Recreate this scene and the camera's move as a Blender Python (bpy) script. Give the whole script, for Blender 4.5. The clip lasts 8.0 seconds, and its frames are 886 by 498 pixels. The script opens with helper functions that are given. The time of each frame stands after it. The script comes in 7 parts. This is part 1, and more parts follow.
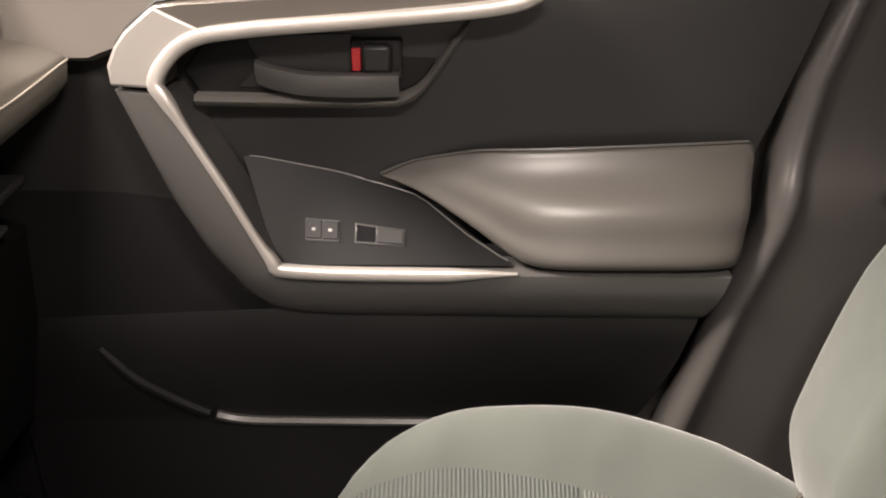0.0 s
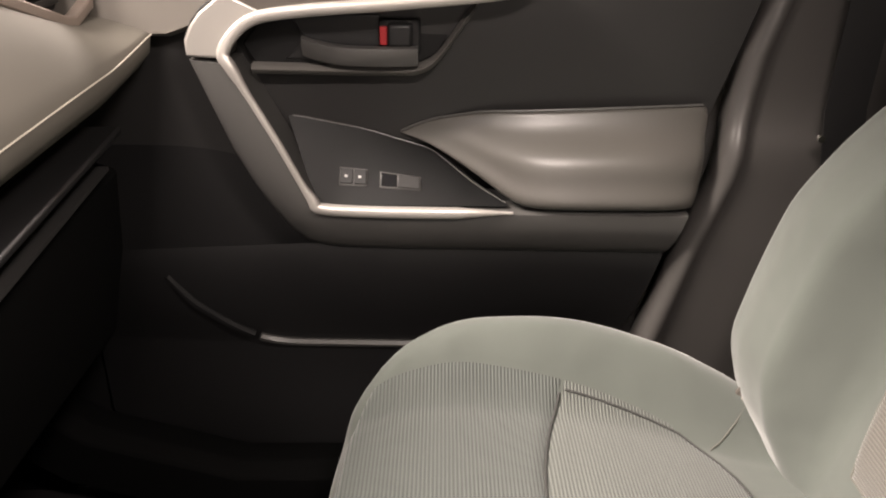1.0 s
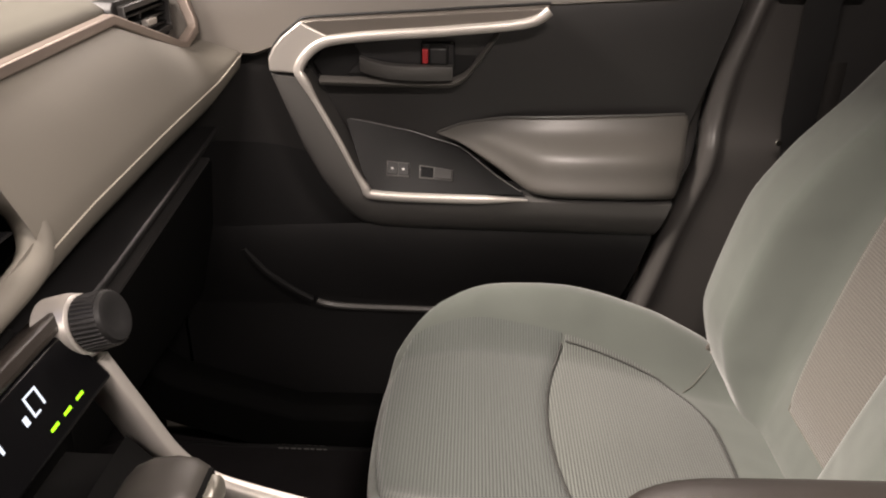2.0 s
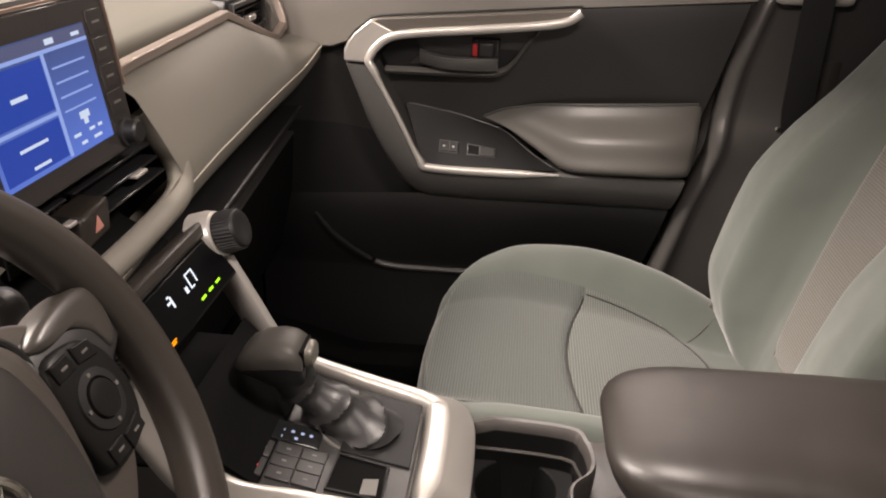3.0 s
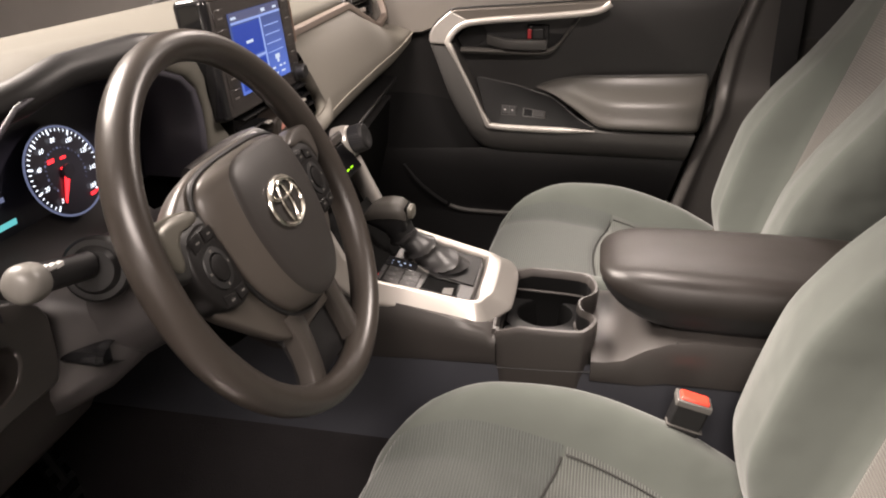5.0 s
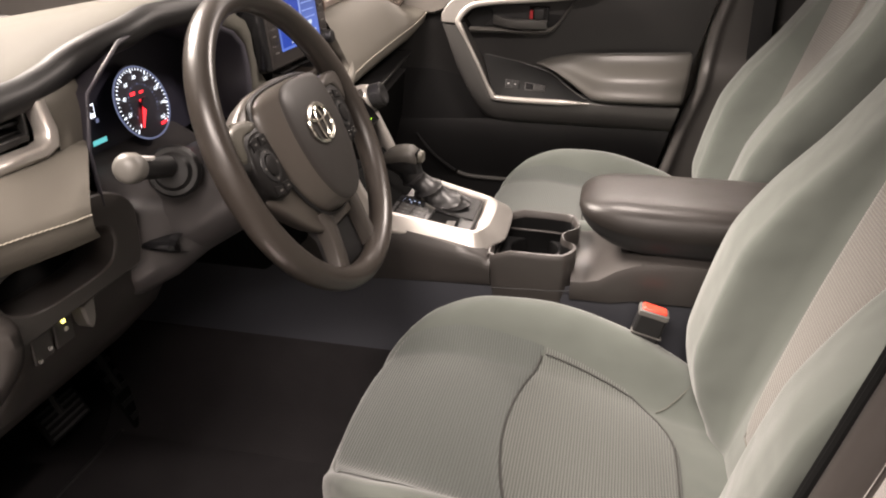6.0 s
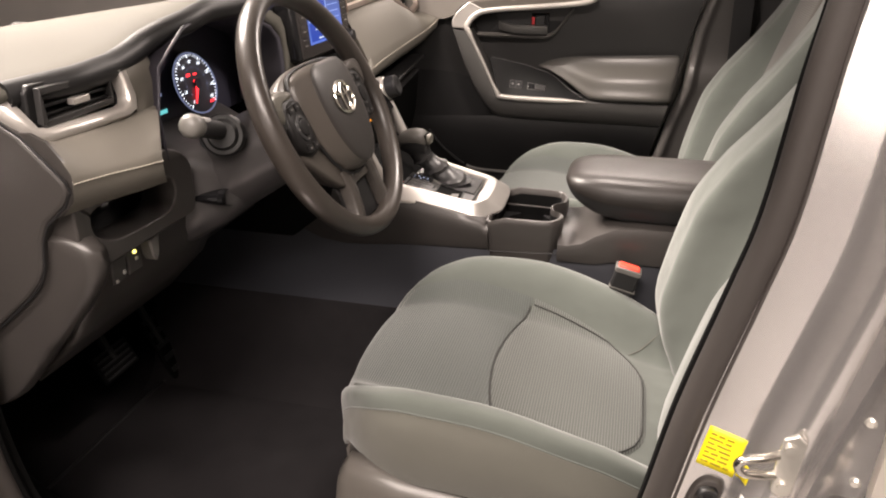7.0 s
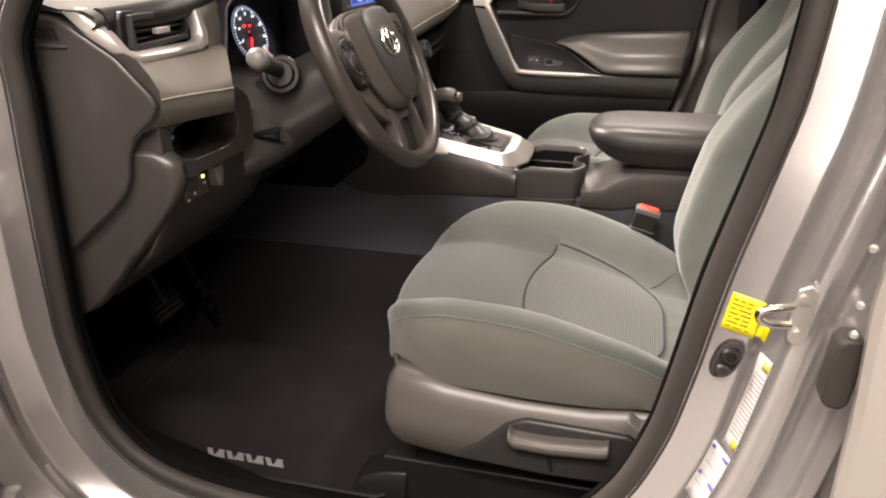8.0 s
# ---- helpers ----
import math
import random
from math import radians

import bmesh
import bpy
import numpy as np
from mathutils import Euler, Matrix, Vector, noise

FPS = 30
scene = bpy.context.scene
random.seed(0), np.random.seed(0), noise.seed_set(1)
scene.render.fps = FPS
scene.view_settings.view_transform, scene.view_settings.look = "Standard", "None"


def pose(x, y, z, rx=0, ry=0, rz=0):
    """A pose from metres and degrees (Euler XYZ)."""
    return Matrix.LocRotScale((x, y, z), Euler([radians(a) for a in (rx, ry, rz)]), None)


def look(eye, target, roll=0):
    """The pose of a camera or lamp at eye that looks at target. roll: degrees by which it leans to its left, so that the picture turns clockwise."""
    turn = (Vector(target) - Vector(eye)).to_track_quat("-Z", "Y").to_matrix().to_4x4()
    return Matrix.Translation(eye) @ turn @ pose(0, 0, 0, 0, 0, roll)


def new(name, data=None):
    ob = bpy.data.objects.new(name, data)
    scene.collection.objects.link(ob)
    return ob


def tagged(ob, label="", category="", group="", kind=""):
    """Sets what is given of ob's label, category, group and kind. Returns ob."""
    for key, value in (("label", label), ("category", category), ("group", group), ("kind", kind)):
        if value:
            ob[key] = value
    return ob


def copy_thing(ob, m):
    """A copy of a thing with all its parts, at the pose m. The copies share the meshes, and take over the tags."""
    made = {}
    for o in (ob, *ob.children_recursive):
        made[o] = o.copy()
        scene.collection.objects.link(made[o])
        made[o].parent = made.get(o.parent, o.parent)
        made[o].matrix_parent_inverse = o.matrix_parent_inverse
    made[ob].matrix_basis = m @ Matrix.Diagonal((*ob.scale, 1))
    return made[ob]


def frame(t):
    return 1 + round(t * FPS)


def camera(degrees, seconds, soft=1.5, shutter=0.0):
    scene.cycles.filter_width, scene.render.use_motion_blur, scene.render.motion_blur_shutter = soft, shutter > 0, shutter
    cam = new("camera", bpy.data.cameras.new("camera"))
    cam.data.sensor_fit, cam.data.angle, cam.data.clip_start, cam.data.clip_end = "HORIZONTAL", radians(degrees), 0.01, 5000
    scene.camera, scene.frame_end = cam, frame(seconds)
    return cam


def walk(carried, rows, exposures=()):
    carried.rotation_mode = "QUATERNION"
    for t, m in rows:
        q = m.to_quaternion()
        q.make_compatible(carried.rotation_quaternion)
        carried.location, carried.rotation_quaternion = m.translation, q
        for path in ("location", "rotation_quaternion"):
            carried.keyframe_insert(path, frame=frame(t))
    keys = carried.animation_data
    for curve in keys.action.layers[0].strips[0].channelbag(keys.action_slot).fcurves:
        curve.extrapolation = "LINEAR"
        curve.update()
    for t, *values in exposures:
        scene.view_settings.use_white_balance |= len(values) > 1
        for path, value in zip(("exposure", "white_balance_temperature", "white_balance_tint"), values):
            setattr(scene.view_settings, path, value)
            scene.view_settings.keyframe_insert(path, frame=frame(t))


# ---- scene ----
cam = camera(61.0, 8.0, soft=2.0)
PATH = [
    (0, (-0.009, 0.024, 1.249), (0.002, 1.838, 0.407), 0.5),
    (0.5, (-0.017, -0.064, 1.244), (0.01, 1.749, 0.401), 0.5),
    (1, (-0.019, -0.146, 1.276), (-0.011, 1.648, 0.392), 0.7),
    (2.3, (-0.021, -0.404, 1.351), (-0.112, 1.388, 0.468), 0.8),
    (2.5, (-0.02, -0.439, 1.356), (-0.136, 1.352, 0.474), 0.9),
    (3, (-0.003, -0.547, 1.366), (-0.187, 1.241, 0.49), 0.9),
    (3.5, (0.017, -0.65, 1.378), (-0.228, 1.137, 0.514), 0.6),
    (4, (0.045, -0.748, 1.383), (-0.261, 1.035, 0.531), 0.2),
    (4.5, (0.06, -0.846, 1.383), (-0.288, 0.933, 0.536), -0.3),
    (5.8, (0.101, -1.12, 1.352), (-0.293, 0.663, 0.536), -0.4),
    (6, (0.122, -1.155, 1.359), (-0.281, 0.618, 0.524), -0.1),
    (6.5, (0.174, -1.258, 1.354), (-0.253, 0.518, 0.539), -0.1),
    (7, (0.189, -1.344, 1.35), (-0.262, 0.437, 0.559), -0.1),
    (7.5, (0.178, -1.434, 1.322), (-0.284, 0.352, 0.549), -0.2),
    (8, (0.172, -1.489, 1.273), (-0.292, 0.301, 0.511), -0.3),
]
walk(cam, [(t, look(eye, target, roll)) for t, eye, target, roll in PATH], [(0.0, 0.52), (1.0, 0.45), (2.4, -0.05), (4.5, 0.05), (6.0, 0.25), (6.6, 0.32), (8.0, 0.27)])

# ---- world, lamps, exposure ----
scene.view_settings.exposure = 0.0
world = bpy.data.worlds.new("hall_air")
scene.world = world
world.use_nodes = True
world.node_tree.nodes["Background"].inputs[0].default_value = (1.0, 0.92, 0.82, 1)
world.node_tree.nodes["Background"].inputs[1].default_value = 0.035


def area_lamp(name, at, to, w, h, watts, colour=(1.0, 0.86, 0.78)):
    data = bpy.data.lights.new(name, "AREA")
    data.shape, data.size, data.size_y, data.energy, data.color = "RECTANGLE", w, h, watts, colour
    ob = new(name, data)
    ob.matrix_world = look(at, to)
    return ob


# ceiling lamps of the hall: ahead of the car, beside the open door, beyond the passenger side
area_lamp("ceiling_lamp_front", (-1.85, 0.15, 3.3), (-0.3, 0.1, 0.9), 0.8, 1.5, 560, (1.0, 0.87, 0.78))
area_lamp("ceiling_lamp_side", (0.7, -3.2, 3.3), (0.0, -0.6, 0.9), 2.4, 0.4, 110)
area_lamp("ceiling_lamp_near", (-0.3, -2.5, 3.2), (-0.2, -0.6, 0.7), 1.4, 0.25, 95)
area_lamp("ceiling_lamp_far", (0.3, 3.4, 3.3), (0.0, 0.0, 0.9), 2.4, 0.6, 130)
# upright lamps added out of view, for streaks on paint and cabin fill
area_lamp("added_streak_lamp_left", (-1.6, -5.7, 1.7), (-1.6, 0.0, 1.5), 0.3, 2.4, 30)
area_lamp("added_fill_lamp_right", (0.4, -5.7, 2.1), (0.1, 0.0, 1.0), 0.4, 2.2, 22)
# assumed roof lamp, out of view, added to light the cabin from above
area_lamp("added_cabin_light", (0.1, 0.0, 1.55), (0.1, 0.02, 0.6), 0.16, 0.09, 7.5)


# ---- materials ----
def material(name, colour, rough=0.5, metal=0.0, vary=0.12, scale=6.0, grain=900.0, bump=0.12, depth=0.0004, sheen=0.0, coat=0.0, spec=0.5, soft=0.0):
    m = bpy.data.materials.new(name)
    m.use_nodes = True
    nt = m.node_tree
    b = nt.nodes["Principled BSDF"]
    b.inputs["Roughness"].default_value, b.inputs["Metallic"].default_value = rough, metal
    b.inputs["Sheen Weight"].default_value, b.inputs["Coat Weight"].default_value = sheen, coat
    b.inputs["Specular IOR Level"].default_value = spec
    tc = nt.nodes.new("ShaderNodeTexCoord")
    big = nt.nodes.new("ShaderNodeTexNoise")
    big.inputs["Scale"].default_value, big.inputs["Detail"].default_value = scale, 6
    nt.links.new(tc.outputs["Object"], big.inputs["Vector"])
    ramp = nt.nodes.new("ShaderNodeMix")
    ramp.data_type = "RGBA"
    ramp.inputs[6].default_value = tuple(c * (1 - vary) for c in colour) + (1,)
    ramp.inputs[7].default_value = tuple(min(1, c * (1 + vary)) for c in colour) + (1,)
    nt.links.new(big.outputs["Fac"], ramp.inputs[0])
    nt.links.new(ramp.outputs[2], b.inputs["Base Color"])
    rmap = nt.nodes.new("ShaderNodeMapRange")
    rmap.inputs[3].default_value, rmap.inputs[4].default_value = max(0.02, rough - 0.4 * vary), min(1, rough + 0.4 * vary)
    nt.links.new(big.outputs["Fac"], rmap.inputs[0])
    nt.links.new(rmap.outputs[0], b.inputs["Roughness"])
    if bump:
        fine = nt.nodes.new("ShaderNodeTexNoise")
        fine.inputs["Scale"].default_value, fine.inputs["Detail"].default_value = grain, 3
        nt.links.new(tc.outputs["Object"], fine.inputs["Vector"])
        bn = nt.nodes.new("ShaderNodeBump")
        bn.inputs["Strength"].default_value, bn.inputs["Distance"].default_value = bump, depth
        nt.links.new(fine.outputs["Fac"], bn.inputs["Height"])
        nt.links.new(bn.outputs["Normal"], b.inputs["Normal"])
        if soft:
            # slow waves of cloth or skin under the fine grain
            slow = nt.nodes.new("ShaderNodeTexNoise")
            slow.inputs["Scale"].default_value, slow.inputs["Detail"].default_value = 11.0, 2
            nt.links.new(tc.outputs["Object"], slow.inputs["Vector"])
            wave = nt.nodes.new("ShaderNodeBump")
            wave.inputs["Strength"].default_value, wave.inputs["Distance"].default_value = 0.6, soft
            nt.links.new(slow.outputs["Fac"], wave.inputs["Height"])
            nt.links.new(wave.outputs["Normal"], bn.inputs["Normal"])
    return m


def ribbed(name, light, dark, pitch, axis="Y", rough=0.85):
    """Woven cloth with fine ribs that run across the axis named."""
    m = material(name, light, rough, vary=0.08, scale=9, sheen=0.25)
    nt = m.node_tree
    b = nt.nodes["Principled BSDF"]
    tc = nt.nodes.new("ShaderNodeTexCoord")
    wave = nt.nodes.new("ShaderNodeTexWave")
    wave.wave_type, wave.bands_direction = "BANDS", axis
    wave.inputs["Scale"].default_value = 0.314 / pitch
    wave.inputs["Distortion"].default_value = 0.15
    wave.inputs["Detail Scale"].default_value = 30
    nt.links.new(tc.outputs["Object"], wave.inputs["Vector"])
    mix = nt.nodes.new("ShaderNodeMix")
    mix.data_type = "RGBA"
    mix.inputs[6].default_value, mix.inputs[7].default_value = dark + (1,), light + (1,)
    nt.links.new(wave.outputs["Fac"], mix.inputs[0])
    nt.links.new(mix.outputs[2], b.inputs["Base Color"])
    bn = nt.nodes.new("ShaderNodeBump")
    bn.inputs["Strength"].default_value, bn.inputs["Distance"].default_value = 0.6, 0.0012
    nt.links.new(wave.outputs["Fac"], bn.inputs["Height"])
    nt.links.new(bn.outputs["Normal"], b.inputs["Normal"])
    return m


def glow(name, colour, strength):
    m = bpy.data.materials.new(name)
    m.use_nodes = True
    b = m.node_tree.nodes["Principled BSDF"]
    b.inputs["Base Color"].default_value = tuple(c * 0.1 for c in colour) + (1,)
    b.inputs["Emission Color"].default_value = colour + (1,)
    b.inputs["Emission Strength"].default_value = strength
    b.inputs["Roughness"].default_value = 0.25
    return m


CLOTH = material("plain_seat_cloth", (0.068, 0.0765, 0.067), 0.9, vary=0.12, scale=7, grain=1500, bump=0.25, sheen=0.3, soft=0.012)
CLOTH_SIDE = material("seat_side_cloth", (0.09, 0.088, 0.074), 0.9, vary=0.08, scale=7, grain=1500, bump=0.25, sheen=0.2, soft=0.01)
RIB = ribbed("ribbed_seat_cloth", (0.108, 0.116, 0.104), (0.04, 0.0435, 0.04), 0.0038, "X")
RIB_FRONT = ribbed("fine_ribbed_seat_cloth", (0.074, 0.083, 0.076), (0.043, 0.0485, 0.0445), 0.0038, "X")
RIB_BACK = ribbed("ribbed_back_cloth", (0.102, 0.095, 0.082), (0.066, 0.061, 0.053), 0.0038, "Z")
SEAM = material("seam_thread", (0.03, 0.03, 0.028), 0.9)
BLACK = material("black_plastic", (0.011, 0.0108, 0.0112), 0.46, vary=0.2, spec=0.4)
DARK = material("charcoal_plastic", (0.029, 0.0282, 0.028), 0.36, vary=0.12, grain=700, bump=0.2, spec=0.45)
GREY = material("grey_satin_plastic", (0.11, 0.105, 0.098), 0.38, vary=0.08)
TOPPAD = material("matt_dash_top", (0.105, 0.1, 0.086), 0.7, vary=0.1, scale=4, grain=1100, bump=0.25, spec=0.2)
PAD = material("soft_dash_pad", (0.145, 0.135, 0.116), 0.6, vary=0.08, grain=1100, bump=0.25, spec=0.3)
SOFT = material("soft_black_leatherette", (0.021, 0.0175, 0.015), 0.36, vary=0.25, scale=14, grain=800, bump=0.3, spec=0.3, soft=0.006)
WHEEL = material("wheel_urethane", (0.033, 0.028, 0.0242), 0.33, vary=0.15, grain=900, bump=0.25)
SILVER = material("satin_silver_trim", (0.5, 0.475, 0.445), 0.33, metal=0.6, vary=0.04, bump=0.03)
BEZEL = material("satin_grey_bezel", (0.15, 0.135, 0.12), 0.36, metal=0.6, vary=0.06, bump=0.04)
CHROME = material("bright_chrome", (0.72, 0.69, 0.63), 0.19, metal=1.0, vary=0.03, bump=0)
GLOSS = material("gloss_black", (0.012, 0.012, 0.013), 0.12, vary=0.1, bump=0)
# black plastic and rubber, set below its true tone where shade falls
SHADE_BLACK = material("shade_deepened_black", (0.0035, 0.0035, 0.0035), 0.85, spec=0.08)
SHIELD = material("satin_seat_shield", (0.085, 0.078, 0.07), 0.36, vary=0.08, grain=800, bump=0.2)
RUBBER = material("weatherstrip_rubber", (0.028, 0.0238, 0.0215), 0.62, vary=0.15, grain=500)
PAINT = material("silver_car_paint", (0.6, 0.58, 0.57), 0.2, metal=0.8, vary=0.04, grain=2500, bump=0.015, coat=0.9)
CARPET = material("black_carpet", (0.0165, 0.0152, 0.0162), 0.95, vary=0.3, scale=20, grain=600, bump=0.8, depth=0.002, spec=0.1)
STITCH = material("pale_stitching", (0.42, 0.39, 0.33), 0.7)
DEEPRED = material("dark_red_marker", (0.32, 0.016, 0.02), 0.35, vary=0.06, bump=0)
RED = material("red_push_button", (0.62, 0.06, 0.035), 0.4, vary=0.06)
YELLOW = material("yellow_sticker", (0.85, 0.72, 0.01), 0.45, vary=0.05, bump=0)
WHITE = material("white_sticker", (0.48, 0.47, 0.46), 0.45, vary=0.05, bump=0)
OLIVE = material("olive_print", (0.38, 0.36, 0.03), 0.5, bump=0)
VIOLET = material("violet_print", (0.12, 0.09, 0.42), 0.5, bump=0)
PINK = material("dull_red_print_line", (0.24, 0.17, 0.15), 0.5, bump=0)
PLASTER = material("hall_wall_paint", (0.45, 0.43, 0.41), 0.8, scale=2)
CONCRETE = material("hall_floor_concrete", (0.26, 0.25, 0.24), 0.4, scale=3)
LINER = material("grey_headliner", (0.33, 0.31, 0.285), 0.95, grain=500, bump=0.3)


# ---- shape helpers ----
def interp(x, xs, ys):
    return float(np.interp(x, xs, ys))


def smooth(x, xs, ys):
    """A monotone cubic through the pairs, level beyond its ends."""
    if x <= xs[0] or x >= xs[-1]:
        return float(ys[0] if x <= xs[0] else ys[-1])
    n = len(xs)
    d = [(ys[i + 1] - ys[i]) / (xs[i + 1] - xs[i]) for i in range(n - 1)]
    m = [d[0]] + [0.0 if d[i - 1] * d[i] <= 0 else 2 * d[i - 1] * d[i] / (d[i - 1] + d[i]) for i in range(1, n - 1)] + [d[-1]]
    i = max(j for j in range(n - 1) if xs[j] <= x)
    h = xs[i + 1] - xs[i]
    t = (x - xs[i]) / h
    return float((2 * t ** 3 - 3 * t * t + 1) * ys[i] + (t ** 3 - 2 * t * t + t) * h * m[i] + (3 * t * t - 2 * t ** 3) * ys[i + 1] + (t ** 3 - t * t) * h * m[i + 1])


def ease(t):
    t = min(1.0, max(0.0, t))
    return t * t * (3 - 2 * t)


def spline(pts, n=6, closed=False):
    """A smooth line through the points, n steps between two of them."""
    p = [Vector(q) for q in pts]
    k, out = len(p), []
    for i in range(k if closed else k - 1):
        a, b, c, d = (p[(i - 1) % k], p[i], p[(i + 1) % k], p[(i + 2) % k]) if closed else (p[max(i - 1, 0)], p[i], p[i + 1], p[min(i + 2, k - 1)])
        for j in range(n):
            t = j / n
            out.append(0.5 * ((2 * b) + (c - a) * t + (2 * a - 5 * b + 4 * c - d) * t * t + (3 * b - a - 3 * c + d) * t ** 3))
    if not closed:
        out.append(p[-1])
    return out


def even(pts, n):
    """The line cut into n equal steps."""
    p = [Vector(q) for q in pts]
    run = [0.0]
    for a, b in zip(p, p[1:]):
        run.append(run[-1] + (b - a).length)
    out = []
    for i in range(n + 1):
        s = run[-1] * i / n
        j = min(len(p) - 2, max(0, int(np.searchsorted(run, s)) - 1))
        f = (s - run[j]) / max(1e-9, run[j + 1] - run[j])
        out.append(p[j].lerp(p[j + 1], min(1, f)))
    return out


def loft(rings, closed=True, cap=True):
    bm = bmesh.new()
    vs = [[bm.verts.new(p) for p in r] for r in rings]
    n = len(rings[0])
    for a, b in zip(vs, vs[1:]):
        for i in range(n if closed else n - 1):
            j = (i + 1) % n
            bm.faces.new((a[i], a[j], b[j], b[i]))
    if cap and closed:
        bm.faces.new(vs[0][::-1])
        bm.faces.new(vs[-1])
    return bm


def add(bm, other):
    """Joins other into bm."""
    me = bpy.data.meshes.new("joint")
    other.to_mesh(me)
    other.free()
    bm.from_mesh(me)
    bpy.data.meshes.remove(me)
    return bm


def at_plane(q, plane, d):
    return {"xz": (q[0], d, q[1]), "yz": (d, q[0], q[1]), "xy": (q[0], q[1], d)}[plane]


def prism(poly, plane, a, b):
    return loft([[at_plane(q, plane, a) for q in poly], [at_plane(q, plane, b) for q in poly]])


def band(one, two, plane, a, b):
    """A flat band between two lines of equal count, as thick as a to b."""
    bm = bmesh.new()
    rows = [[bm.verts.new(at_plane(q, plane, d)) for q in line] for line, d in ((one, a), (two, a), (two, b), (one, b))]
    for i in range(len(one) - 1):
        for r, s in ((0, 1), (1, 2), (2, 3), (3, 0)):
            bm.faces.new((rows[r][i], rows[r][i + 1], rows[s][i + 1], rows[s][i]))
    for i in (0, -1):
        bm.faces.new([r[i] for r in rows])
    return bm


def box(x0, x1, y0, y1, z0, z1):
    return prism([(x0, z0), (x1, z0), (x1, z1), (x0, z1)], "xz", y0, y1)


def sweep(pts, section, closed=False, up=(0, 0, 1)):
    """A section (a, b pairs: sideways, upwards) carried along a line."""
    p = [Vector(q) for q in pts]
    rings = []
    k = len(p)
    for i in range(k):
        t = (p[(i + 1) % k] - p[i - 1]) if closed else (p[min(i + 1, k - 1)] - p[max(i - 1, 0)])
        t.normalize()
        side = t.cross(Vector(up)).normalized()
        top = side.cross(t).normalized()
        rings.append([p[i] + side * a + top * b for a, b in section])
    if closed:
        rings.append(rings[0])
        bm = loft(rings, cap=False)
        bmesh.ops.remove_doubles(bm, verts=bm.verts, dist=1e-6)
        return bm
    return loft(rings)


def oval(a, b, n=12):
    return [(a * math.cos(2 * math.pi * i / n), b * math.sin(2 * math.pi * i / n)) for i in range(n)]


def tube(pts, r, n=10, closed=False, up=(0, 0, 1)):
    return sweep(pts, oval(r, r, n), closed, up)


def disc(centre, axis, r, depth, n=32, profile=None):
    """A turned solid round an axis: profile is pairs of distance along and radius."""
    q = Vector(axis).to_track_quat("Z", "Y").to_matrix()
    rings = [[Vector(centre) + q @ Vector((rr * math.cos(2 * math.pi * i / n), rr * math.sin(2 * math.pi * i / n), h)) for i in range(n)]
             for h, rr in (profile or [(0, r), (depth, r)])]
    return loft(rings)


def grid(nu, nv, f):
    bm = bmesh.new()
    v = [[bm.verts.new(f(i / nu, j / nv)) for j in range(nv + 1)] for i in range(nu + 1)]
    for i in range(nu):
        for j in range(nv):
            bm.faces.new((v[i][j], v[i + 1][j], v[i + 1][j + 1], v[i][j + 1]))
    return bm


def part(name, bm, mat, parent=None, label="", bevel=0.0, seg=2, sub=0, solid=0.0, sharp=40):
    bmesh.ops.recalc_face_normals(bm, faces=bm.faces)
    me = bpy.data.meshes.new(name)
    bm.to_mesh(me)
    bm.free()
    me.materials.append(mat)
    me.polygons.foreach_set("use_smooth", [True] * len(me.polygons))
    me.set_sharp_from_angle(angle=radians(sharp))
    ob = new(name, me)
    if parent is not None:
        ob.parent = parent
        if parent.type == "EMPTY":
            ob.matrix_parent_inverse = Matrix.Translation(-parent.location)
    if solid:
        mod = ob.modifiers.new("thickness", "SOLIDIFY")
        mod.thickness, mod.offset = solid, -1
    if bevel:
        mod = ob.modifiers.new("edge", "BEVEL")
        mod.width, mod.segments, mod.limit_method, mod.angle_limit = bevel, seg, "ANGLE", radians(35)
        mod.harden_normals = False
    if sub:
        mod = ob.modifiers.new("soft", "SUBSURF")
        mod.levels = mod.render_levels = sub
    if label:
        ob["label"] = label
    return ob


def thing(name, at, label, category, group="", kind=""):
    ob = new(name)
    ob.location = at
    ob.empty_display_size = 0.05
    return tagged(ob, label, category, group, kind)


# ---- hall round the car ----
def hall():
    for name, bm, mat in (("floor", box(-7, 7, -6, 6, -0.1, 0.0), CONCRETE), ("ceiling", box(-7, 7, -6, 6, 3.4, 3.5), PLASTER),
                          ("wall_north", box(-7.2, -7, -6, 6, 0, 3.4), PLASTER), ("wall_south", box(7, 7.2, -6, 6, 0, 3.4), PLASTER),
                          ("wall_east", box(-7, 7, 6, 6.2, 0, 3.4), PLASTER), ("wall_west", box(-7, 7, -6.2, -6, 0, 3.4), PLASTER)):
        tagged(part(name, bm, mat), "plain painted %s of the hall" % name.split("_")[0] if name != "floor" else "smooth grey concrete floor under the car", name.split("_")[0], kind="structure")


hall()

# ---- car body ----
# the door opening's rim: length, height
RIM = [(-0.05, 1.56), (0.2, 1.55), (0.315, 1.47), (0.333, 1.36), (0.322, 1.25), (0.311, 1.14), (0.295, 1.066), (0.268, 0.952), (0.247, 0.835), (0.226, 0.745), (0.185, 0.655),
       (0.11, 0.585), (-0.05, 0.548), (-0.2, 0.54), (-0.343, 0.545), (-0.455, 0.575), (-0.522, 0.644), (-0.549, 0.751), (-0.552, 0.855), (-0.543, 1.08), (-0.53, 1.19), (-0.42, 1.31), (-0.22, 1.48)]


def jamb_line(side):
    return spline([(x, side * 0.745, z) for x, z in RIM], 5, closed=True)


